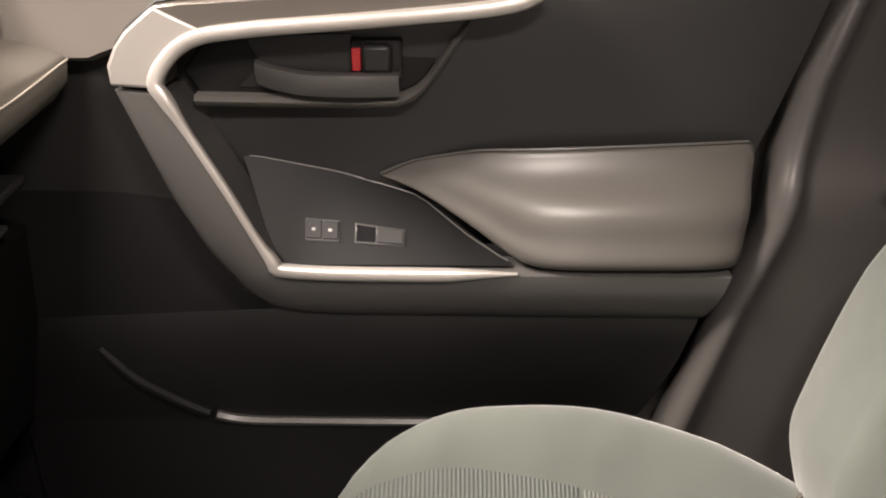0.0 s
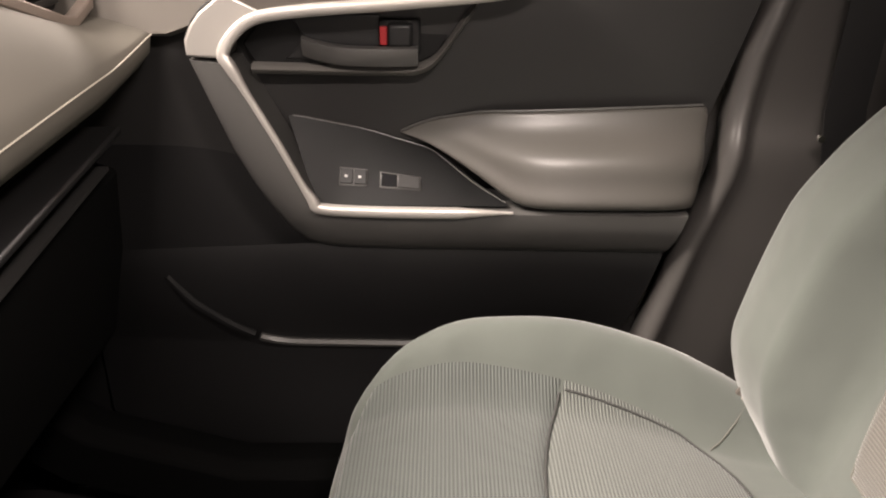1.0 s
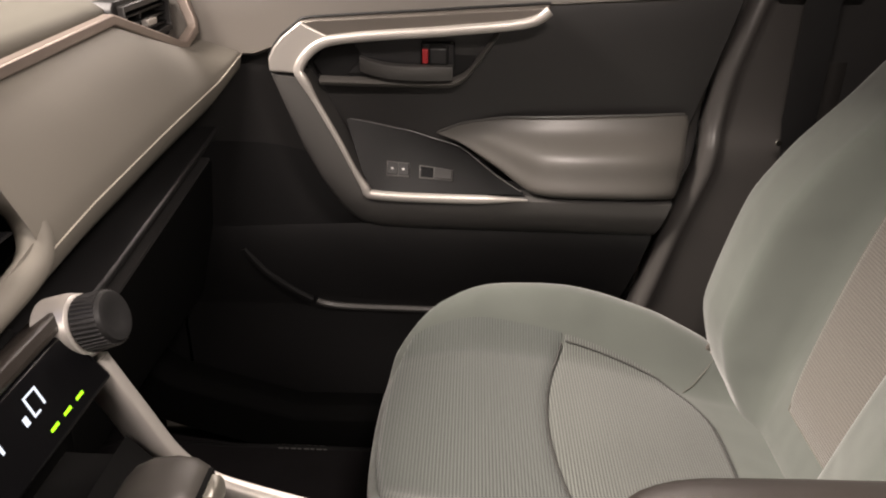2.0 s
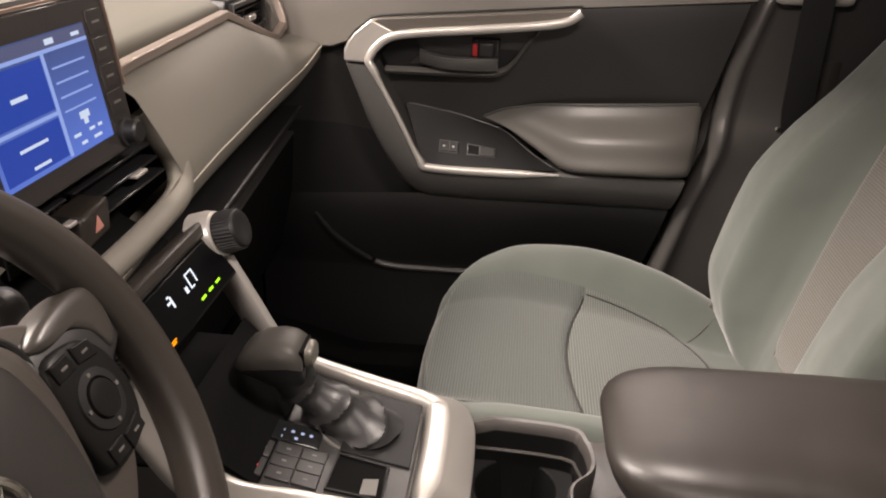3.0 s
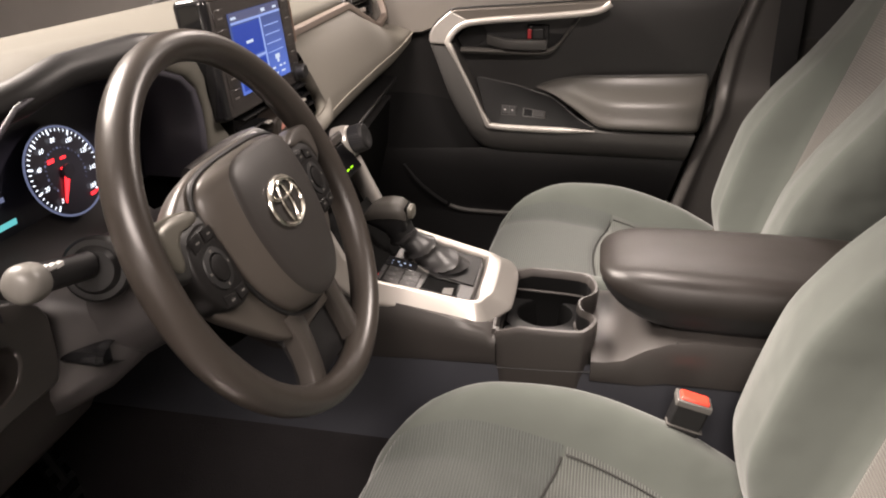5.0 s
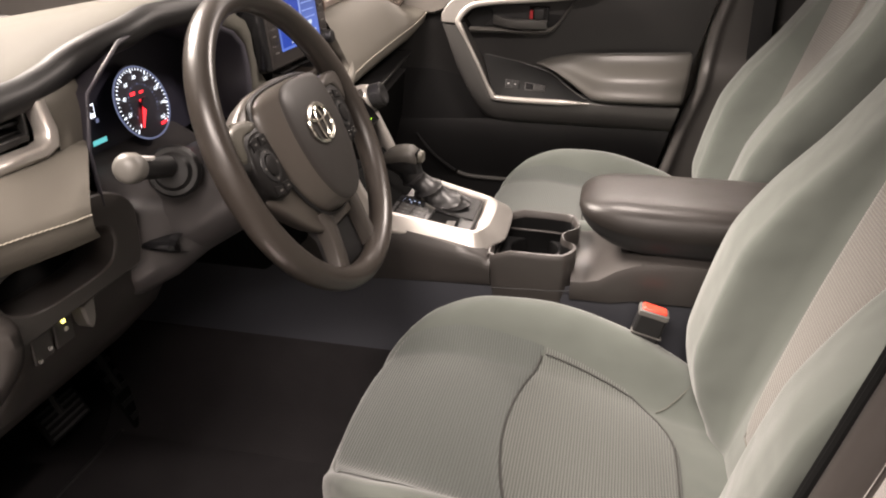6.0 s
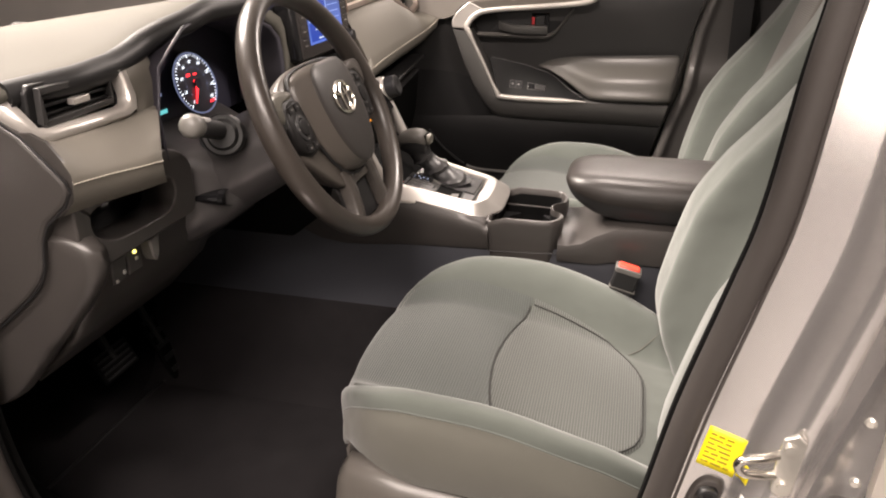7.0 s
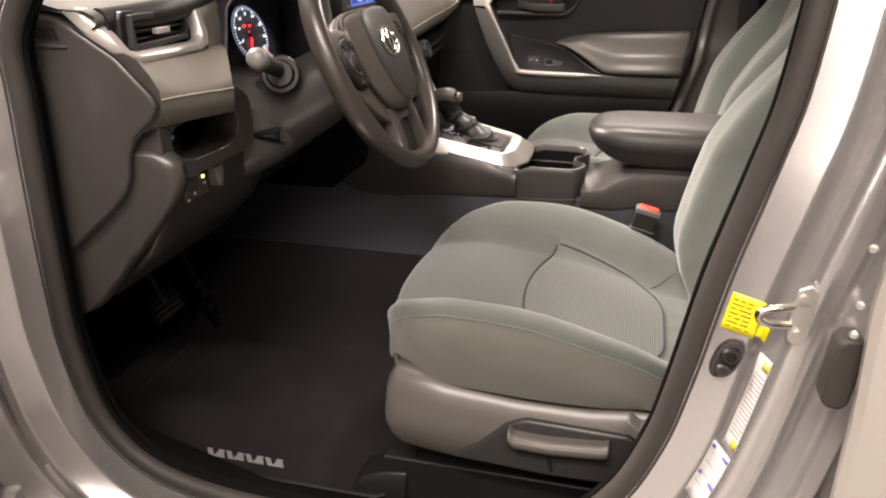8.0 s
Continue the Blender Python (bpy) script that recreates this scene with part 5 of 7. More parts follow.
    for s in (-1, 1):
        a = (math.cos(radians(20)), 0.0, math.sin(radians(20)))
        base = Vector((-0.306, s * 0.108, 1.043))
        knob = part("dial_knob", disc(base, a, 0.026, 0.04, 40, [(0.012, 0.018), (0.014, 0.0208), (0.034, 0.02), (0.037, 0.0182), (0.038, 0.0145), (0.036, 0.01)]), BLACK, st, "knurled black dial")
        part("dial_collar", disc(base, a, 0.03, 0.016, 40, [(-0.012, 0.027), (0.004, 0.026), (0.012, 0.0235), (0.014, 0.02)]), SILVER, knob, "satin silver collar")
        for i in range(36):
            t = 2 * math.pi * i / 36
            qm = Vector(a).to_track_quat("Z", "Y").to_matrix()
            p0, p1 = base + qm @ Vector((0.0209 * math.cos(t), 0.0209 * math.sin(t), 0.015)), base + qm @ Vector((0.0201 * math.cos(t + 0.12), 0.0201 * math.sin(t + 0.12), 0.034))
            part("ridge", tube([p0, p1], 0.0011, 5), DARK, knob)
    return st


REDPRINT = material("dull_red_print", (0.45, 0.2, 0.16), 0.5, bump=0)
READOUT = glow("white_readout", (0.85, 0.9, 1.0), 1.1)
GREENLIT = glow("green_lamp_light", (0.45, 1.0, 0.02), 1.6)
ORANGE = glow("orange_lamp_light", (1.0, 0.32, 0.0), 1.6)
BLUELED = glow("blue_lamp_light", (0.06, 0.1, 1.0), 40.0)
STRIPLIT = glow("gear_letter_light", (0.6, 0.7, 1.0), 0.7)
centre_stack()


# ---- centre console ----
BUTTONMARK = material("grey_print", (0.16, 0.16, 0.16), 0.5, bump=0)
BUTTON = material("button_plastic", (0.028, 0.027, 0.027), 0.45, bump=0.05)
# lighter and bluer than the carpet, to carry bluish light on the tunnel
TUNNEL = material("glow_tinted_tunnel", (0.03, 0.0315, 0.0385), 0.5, vary=0.2, grain=500, bump=0.3)
def deck(x):
    """Height of the console's upper face, rising forwards."""
    return 0.868 + 0.22 * max(0.0, -0.05 - x) + 0.9 * max(0.0, -0.22 - x)


def console():
    con = thing("centre_console", (0, 0, 0.45), "charcoal centre console between the front seats", "centre console")
    xs = [-0.56, -0.48, -0.42, -0.37, -0.32, -0.28, -0.22, -0.15, -0.1, -0.055, -0.048, -0.042]
    foot = lambda x: interp(x, [-0.56, -0.47, -0.42, -0.376, -0.33, -0.28, -0.2, -0.05], [0.885, 0.848, 0.815, 0.795, 0.787, 0.79, 0.798, 0.803])
    crown = lambda x: min(deck(x) - 0.008, 0.93) if x < -0.05 else 0.852
    side = ((0.094, 0.0), (0.0965, 0.06), (0.1, 0.25), (0.103, 0.45), (0.1055, 0.62), (0.1055, 0.74), (0.1035, 0.87), (0.099, 1.0))
    body = [[(x, s * y, foot(x) + (crown(x) - foot(x)) * k) for s, y, k in [(-1, y, k) for y, k in side] + [(1, y, k) for y, k in side[::-1]]] for x in xs]
    part("front_body", loft(body), GREY_BROWN, con, "grey-brown console flank", sharp=50)
    # thin near-black cover laid over the crown in place of shade
    part("console_shade_cover", loft([[(x, y, crown(x) + 0.004) for y in (-0.099, -0.05, 0.0, 0.05, 0.099)] for x in (-0.56, -0.48, -0.42, -0.37, -0.32, -0.285, -0.262)], closed=False), SHADE_BLACK, con, "near-black cover in place of shade under the climate panel", solid=0.003)
    # satin frame: one bow from knob to knob round the shifter plate
    half = [(-0.288, 0.106, 1.022), (-0.264, 0.104, 0.975), (-0.243, 0.102, 0.936), (-0.218, 0.1, 0.914), (-0.17, 0.095, 0.901), (-0.115, 0.0915, 0.888), (-0.084, 0.089, 0.881), (-0.068, 0.083, 0.8775), (-0.061, 0.068, 0.8768), (-0.0585, 0.035, 0.8765), (-0.058, 0.0, 0.876)]
    line = spline([(x, -y * interp(x, [-0.24, -0.12, -0.07], [1.0, 0.93, 0.9]), z) for x, y, z in half] + half[-2::-1], 5)
    ring = []
    for i, p in enumerate(line):
        t = (line[min(i + 1, len(line) - 1)] - line[max(i - 1, 0)]).normalized()
        side = t.cross(Vector((0.35, 0, 1))).normalized()
        up = side.cross(t)
        w = interp(p[0], [-0.28, -0.22, -0.1, -0.06], [0.010, 0.0105, 0.0135, 0.0185])
        near = ease((-p[1] - 0.03) / 0.04) * ease((p[0] + 0.26) / 0.06)
        rear = ease((p[0] + 0.085) / 0.022) * (1 - 0.6 * near)
        # the outer face falls away from a narrow bright top edge
        ring.append([p + side * a * w * (1 - 0.3 * near) + up * b for a, b in ((-1, -0.02), (1.0 + 0.6 * rear, -0.026 + 0.012 * rear), (1.12 + 0.75 * rear, -0.022 + 0.014 * rear), (1.1 + 0.75 * rear, -0.0185 + 0.013 * rear), (0.98 + 0.75 * rear, -0.0125 - 0.003 * near + 0.01 * rear), (0.28 - 0.5 * near, 0.0035), (0.18 - 0.5 * near, 0.0052), (0.05 - 0.5 * near, 0.006), (-0.85, 0.006), (-0.98, 0.0045), (-1.03, -0.002))])
    part("shifter_frame", loft(ring), SILVER, con, "broad satin silver frame round the shifter", sharp=75)
    # front of the plate, split off and blackened as shade
    part("plate_front", loft([[(x, -w, deck(x) + 0.0), (x, -w, deck(x) + 0.004), (x, w, deck(x) + 0.004), (x, w, deck(x) + 0.0)] for x, w in ((-0.27, 0.085), (-0.245, 0.084), (-0.2065, 0.083))]), SHADE_BLACK, con, "slope before the plate, blackened as shade")
    part("shift_plate", loft([[(x, -w, deck(x) + 0.0), (x, -w, deck(x) + 0.004), (x, w, deck(x) + 0.004), (x, w, deck(x) + 0.0)] for x, w in ((-0.206, 0.083), (-0.19, 0.082), (-0.1, 0.075), (-0.082, 0.06))]), DARK, con, "charcoal shifter plate", bevel=0.002)
    plate = lambda x0, x1, y0, y1, up, tall=0.003: loft([[(x, y0, deck(x) + up), (x, y0, deck(x) + up + tall), (x, y1, deck(x) + up + tall), (x, y1, deck(x) + up)] for x in (x0, x1)])
    # indicator strip, buttons, flat pocket
    part("plate_back", plate(-0.15, -0.085, -0.02, 0.072, 0.0035, 0.003), PLATE, con, "satin grey plate behind the gaiter", bevel=0.001)
    part("gear_strip", plate(-0.221, -0.168, -0.026, 0.0, 0.004, 0.002), GLOSS, con, "gloss gear indicator strip", bevel=0.001)
    part("gear_lamp", plate(-0.2175, -0.2125, -0.0145, -0.0095, 0.0062, 0.0008), BLUELED, con, "blue gear lamp")
    for x, y in ((-0.204, -0.012), (-0.195, -0.012), (-0.186, -0.012), (-0.178, -0.012), (-0.19, -0.02), (-0.204, -0.021)):
        part("gear_mark", plate(x - 0.0015, x + 0.0015, y - 0.0015, y + 0.0015, 0.0062, 0.0004), STRIPLIT, con)
    n = 0
    for x0, x1, ys in ((-0.2205, -0.206, ((-0.05, -0.03), (-0.073, -0.052))), (-0.203, -0.181, ((-0.042, -0.028), (-0.057, -0.043), (-0.073, -0.058))), (-0.180, -0.158, ((-0.042, -0.028), (-0.057, -0.043), (-0.073, -0.058)))):
        for y0, y1 in ys:
            n += 1
            part("console_button", plate(x0, x1, y0, y1, 0.004, 0.0026), BUTTON, con, bevel=0.0008)
            m, c = (x0 + x1) / 2, (y0 + y1) / 2
            part("button_mark", plate(m - 0.002, m + 0.002, c - 0.0012, c + 0.0008, 0.0067, 0.0003), BUTTONMARK if n != 2 else REDLIT, con)
    pocket = [(-0.152, -0.07), (-0.101, -0.068), (-0.103, -0.024), (-0.15, -0.024)]
    well = [[(x, y, deck(x) + 0.0068) for x, y in pocket], [(x + 0.002 if x < -0.12 else x - 0.002, y + 0.002 if y < -0.04 else y - 0.002, deck(x) + 0.0068) for x, y in pocket]]
    part("pocket_edge", loft([[(x, y, deck(x) + 0.003) for x, y in pocket]] + well + [[(q[0], q[1], q[2] - 0.0028) for q in well[1]]], cap=False), PLATE, con, "satin pocket rim", sharp=30)
    # flush sheet, blackened for the shade of a deep pocket
    part("pocket_shade_sheet", loft([[(x, -0.069, deck(x) + 0.0042), (x, -0.025, deck(x) + 0.0042)] for x in (-0.15, -0.102)], closed=False), SHADE_BLACK, con, "flat black sheet that stands for the pocket's shaded depth")
    part("pocket_mark", prism([(-0.128, -0.064), (-0.108, -0.064), (-0.109, -0.044), (-0.127, -0.046)], "xy", deck(-0.118) + 0.0045, deck(-0.118) + 0.0052), GREY, con)
    # cup holder
    rim = [(-0.05, -0.08), (-0.044, -0.096), (-0.032, -0.1045), (0.058, -0.106), (0.078, -0.097), (0.089, -0.074), (0.086, -0.055), (0.071, -0.042), (0.066, -0.022), (0.07, -0.006), (0.085, 0.010), (0.09, 0.03), (0.084, 0.058), (0.066, 0.077), (-0.034, 0.084), (-0.048, 0.076)]
    edge = [(p[0], p[1]) for p in spline([(a, b, 0) for a, b in rim], 4, True)]
    cx, cy = 0.018, -0.008
    ring = lambda k, z: [(cx + (a - cx) * k, cy + (b - cy) * k, z - 0.010 * ease((-0.015 - a) / 0.03) * (z > 0.84)) for a, b in edge]
    holder = part("cup_holder", loft([ring(0.86, 0.725), ring(0.915, 0.79), ring(0.945, 0.806), ring(0.975, 0.835), ring(0.995, 0.851), ring(1.0, 0.860), ring(0.995, 0.8655), ring(0.975, 0.8695), ring(0.925, 0.8695), ring(0.893, 0.866), ring(0.878, 0.858)], cap=False), GREY_BROWN, con, "charcoal cup holder tray with wavy rim")
    part("cup_liner", loft([ring(0.8785, 0.8585), ring(0.876, 0.845), ring(0.875, 0.80), ring(0.86, 0.73)], cap=False), PLATE, holder, "black inner wall of the tray")
    part("liner_step", tube([(cx + (a - cx) * 0.872, cy + (b - cy) * 0.874, 0.834) for a, b in edge], 0.0022, 6, True), GREY_BROWN, holder, "pale rounded step inside the tray")
    # ledge with two round wells
    turn = np.linspace(0, 2 * math.pi, 32, endpoint=False)
    for y, lo, hi in ((-0.052, -0.096, -0.009), (0.036, -0.009, 0.076)):
        outer = []
        for t in turn:
            c, d = math.cos(t), math.sin(t)
            reach = min((0.072 - 0.014 if c > 0 else 0.054) / max(1e-6, abs(c)), (hi - y if d > 0 else y - lo) / max(1e-6, abs(d)))
            outer.append((0.014 + c * reach, y + d * reach, 0.818))
        part("cup_ledge", loft([outer, [(0.014 + 0.0425 * math.cos(t), y + 0.0425 * math.sin(t), 0.818) for t in turn], [(0.014 + 0.041 * math.cos(t), y + 0.041 * math.sin(t), 0.816) for t in turn]], cap=False), PLATE, holder, "black ledge round the well", sharp=30)
    for y in (-0.052, 0.036):
        part("cup_well", loft([[(0.014 + r * math.cos(t), y + r * math.sin(t), z) for t in np.linspace(0, 2 * math.pi, 28, endpoint=False)] for r, z in ((0.0412, 0.8165), (0.0395, 0.81), (0.036, 0.735), (0.002, 0.7345))], closed=True, cap=False), SHADE_BLACK, holder, "round black cup well")
    part("cup_finger", prism([(0.036, 0.80), (0.05, 0.80), (0.056, 0.838), (0.048, 0.842)], "xz", -0.078, -0.062), GREY, holder, "pale rubber cup finger", bevel=0.002)
    # rear flank sweeps down from the armrest box
    flank = []
    for x, zt in ((0.084, 0.832), (0.1, 0.832), (0.125, 0.838), (0.15, 0.855), (0.18, 0.869), (0.22, 0.874), (0.4, 0.874), (0.62, 0.874)):
        flank.append([(x, -0.099, 0.796 if x < 0.16 else 0.803), (x, -0.1065, zt - 0.02), (x, -0.102, zt - 0.004), (x, -0.07, zt + 0.006), (x, 0.07, zt + 0.006), (x, 0.102, zt - 0.004), (x, 0.1065, zt - 0.02), (x, 0.099, 0.796 if x < 0.16 else 0.803)])
    part("rear_body", loft(flank), GREY_BROWN, con, "grey-brown rear console shell", sharp=50)
    tall = ((-0.75, 0.9), (-0.6, 0.89), (-0.52, 0.87), (-0.45, 0.84), (-0.40, 0.812), (-0.36, 0.796), (-0.32, 0.788), (-0.25, 0.794), (-0.2, 0.80), (-0.04, 0.802), (0.1, 0.815), (0.62, 0.83))
    low = [[(x, -0.114, 0.64), (x, -0.102, 0.7), (x, -0.09, zt), (x, -0.086, zt - 0.001), (x, -0.085, min(zt - 0.002, 0.68)), (x, 0.085, min(zt - 0.002, 0.68)), (x, 0.086, zt - 0.001), (x, 0.09, zt), (x, 0.102, 0.7), (x, 0.114, 0.64)] for x, zt in tall]
    part("tunnel_side", loft(low), TUNNEL, con, "tunnel side tinted for the bluish light on it", sharp=50)
    for s in (-1, 1):
        part("tunnel_carpet", loft([[(x, s * y, z) for y, z in ((0.108, 0.668), (0.1135, 0.66), (0.118, 0.63), (0.126, 0.58), (0.138, 0.53), (0.155, 0.49), (0.178, 0.464), (0.205, 0.4535))] for x, zt in tall], closed=False), CARPET, con, "black carpet that rises on the tunnel", sharp=80)
    part("seam_line", tube([(x, -0.1008, z) for x, z in ((-0.04, 0.803), (0.06, 0.808), (0.128, 0.815), (0.155, 0.835), (0.19, 0.868))], 0.0009, 6), BLACK, con)
    return con


console()


ARMTOP = material("worn_arm_leatherette", (0.0135, 0.0111, 0.0096), 0.44, vary=0.4, scale=9, grain=900, bump=0.25, spec=0.4, soft=0.003)


def console_armrest():
    lid = thing("console_armrest", (0.3, 0, 0.87), "padded black leatherette armrest lid on the console", "armrest")
    pad = []
    upper = [(0.0, 0.0), (0.4, 0.0004), (0.66, 0.002), (0.8, 0.0055), (0.89, 0.0115), (0.95, 0.020), (0.985, 0.030), (1.0, 0.040), (0.995, 0.0455), (0.9, 0.0465), (0.0, 0.0465)]
    lower = [(0.0, 0.044), (0.9, 0.044), (0.976, 0.0455), (0.966, 0.055), (0.94, 0.064), (0.905, 0.071), (0.85, 0.0755), (0.4, 0.076), (0.0, 0.076)]
    upper, lower = (p + [(-a, d) for a, d in p[-2:0:-1]] for p in (upper, lower))
    base = []
    for x in [0.0865, 0.088, 0.091, 0.096, 0.103, 0.112, 0.124, 0.14, 0.16, 0.19, 0.23, 0.3, 0.38, 0.45, 0.5, 0.52]:
        zt = smooth(x, [0.086, 0.09, 0.1, 0.12, 0.16, 0.3, 0.45, 0.52], [0.934, 0.940, 0.946, 0.951, 0.954, 0.954, 0.951, 0.945])
        zb = smooth(x, [0.086, 0.09, 0.1, 0.125, 0.16, 0.2, 0.52], [0.930, 0.922, 0.911, 0.894, 0.881, 0.876, 0.876])
        w = smooth(x, [0.086, 0.088, 0.092, 0.1, 0.115, 0.14, 0.18, 0.3, 0.52], [0.030, 0.045, 0.058, 0.071, 0.083, 0.093, 0.099, 0.102, 0.1])
        pad.append([(x, w * a, zt - (zt - zb) * d / 0.076) for a, d in upper])
        base.append([(x + 0.001, w * a, zt - (zt - zb) * d / 0.076) for a, d in lower])
    part("padded_top", loft(pad), ARMTOP, lid, "worn brown-black leatherette pad", sharp=60)
    part("lid_base", loft(base), BLACK, lid, "black plastic lid base", sharp=60)
    part("hinge_base", box(0.2, 0.5, -0.08, 0.08, 0.868, 0.885), BLACK, lid, bevel=0.004)
    return lid


console_armrest()


def gear_lever():
    g = thing("gear_lever", (-0.15, 0.02, 0.89), "black automatic gear lever with leather gaiter", "gear lever")
    y0 = 0.022
    cap, low = [], []
    for x, zs, zt, zb, w in ((-0.2545, 0.966, 0.9665, 0.9645, 0.008), (-0.253, 0.9665, 0.971, 0.960, 0.0165), (-0.249, 0.9675, 0.977, 0.960, 0.0225), (-0.24, 0.9695, 0.986, 0.956, 0.0272), (-0.226, 0.972, 0.9925, 0.95, 0.0292), (-0.207, 0.974, 0.9955, 0.94, 0.0292), (-0.192, 0.974, 0.9945, 0.94, 0.0277), (-0.183, 0.972, 0.9895, 0.942, 0.0252), (-0.1785, 0.97, 0.984, 0.945, 0.0222), (-0.177, 0.969, 0.98, 0.948, 0.019)):
        arc = [(math.copysign(abs(math.cos(t)) ** 0.6, math.cos(t)), abs(math.sin(t)) ** 0.75) for t in np.linspace(0, math.pi, 19)]
        x, zs, zt, zb, w = -0.2535 + (x + 0.2545) * 0.86, zs - 0.005, zt - 0.006, zb - 0.004, w * 0.92
        cap.append([(x, y0 + (w + 0.0006) * c, zs + (zt - zs) * d) for c, d in arc])
        low.append([(x, y0 + w * c * (1 - 0.25 * d), zs - 0.0014 - (zs - zb) * d) for c, d in arc])
    knob = part("knob", loft(cap), KNOBTOP, g, "matt grey-black cap of the gear knob", sharp=60)
    part("knob_underside", loft(low), BLACK, knob, "black underside of the gear knob", sharp=60)
    part("button_slot", box(-0.190, -0.1866, y0 - 0.015, y0 + 0.015, 0.962, 0.9815), SHADE_BLACK, knob)
    part("release_button", loft([[(x + 0.35 * (0.985 - z) * 0.4, y0 + w * c, z + h * d) for c, d in ((-1, -0.6), (-0.8, -1), (0.8, -1), (1, -0.6), (1, 0.6), (0.8, 1), (-0.8, 1), (-1, 0.6))] for x, z, w, h in ((-0.188, 0.972, 0.0125, 0.0088), (-0.1828, 0.9715, 0.0125, 0.0085), (-0.181, 0.971, 0.011, 0.007))]), TRIMGREY, knob, "pale grey release button", sharp=50)
    part("neck", loft([[(x + r * math.cos(t), y0 + r * 0.9 * math.sin(t), z + 0.25 * r * math.cos(t)) for t in np.linspace(0, 2 * math.pi, 20, endpoint=False)] for x, z, r in ((-0.21, 0.958, 0.024), (-0.203, 0.945, 0.021), (-0.195, 0.93, 0.019))]), BLACK, g)
    gaiter = []
    for i in range(40):
        k = i / 39
        x, z = -0.197 + 0.063 * k, 0.936 - 0.044 * k
        ring = []
        for t in np.linspace(0, 2 * math.pi, 36, endpoint=False):
            fold = 0.0065 * (1 - abs(math.sin(k * 7.5 + 0.9 * math.sin(t + 0.6)))) ** 2.2 + 0.0035 * abs(math.sin(2 * t + k * 4)) * k
            r = 0.0165 + 0.0155 * k ** 1.7 + fold
            ring.append((x + 1.05 * r * math.cos(t), y0 + 0.95 * r * math.sin(t), z + 0.55 * r * math.cos(t) * (1 - k)))
        gaiter.append(ring)
    part("gaiter", loft(gaiter), GAITER, g, "creased grey leather gaiter")
    part("gaiter_ring", tube([(-0.138 + 0.043 * math.cos(t), y0 + 0.04 * math.sin(t), deck(-0.138 + 0.043 * math.cos(t)) + 0.004) for t in np.linspace(0, 2 * math.pi, 36, endpoint=False)], 0.0022, 8, True), GREY, g, "pale gaiter ring")
    return g


KNOBTOP = material("matt_knob_skin", (0.04, 0.037, 0.033), 0.45, vary=0.15, grain=900, bump=0.2, spec=0.3)
GAITER = material("creased_leather", (0.018, 0.0175, 0.018), 0.4, vary=0.15, grain=400, bump=0.4)
gear_lever()


def belt_buckle(name, at, label):
    x, y, z = at
    b = thing(name, (x, y, z - 0.1), label, "belt buckle", "seat belt buckles")
    lean = Matrix.Translation(at) @ Matrix.Rotation(radians(14), 4, "Y")

    def slab(*d):
        m = box(*d)
        bmesh.ops.transform(m, matrix=lean, verts=m.verts)
        return m
    part("buckle_case", slab(-0.021, 0.021, -0.012, 0.012, -0.052, 0.0), BLACK, b, bevel=0.004)
    part("buckle_rim", slab(-0.022, 0.022, -0.013, 0.013, -0.006, 0.004), GREY, b, "pale grey buckle rim", bevel=0.002)
    part("release_button", slab(-0.018, 0.018, -0.011, 0.009, 0.0, 0.008), RED, b, "red release button", bevel=0.003)
    part("buckle_seam", slab(-0.0225, 0.0225, -0.0135, 0.0, -0.036, -0.034), GREY, b)
    part("stalk", slab(-0.016, 0.022, -0.008, 0.008, -0.16, -0.05), BLACK, b, bevel=0.004)
    return b


belt_buckle("belt_buckle", (0.21, -0.148, 0.815), "black belt buckle with red button beside the driver seat")


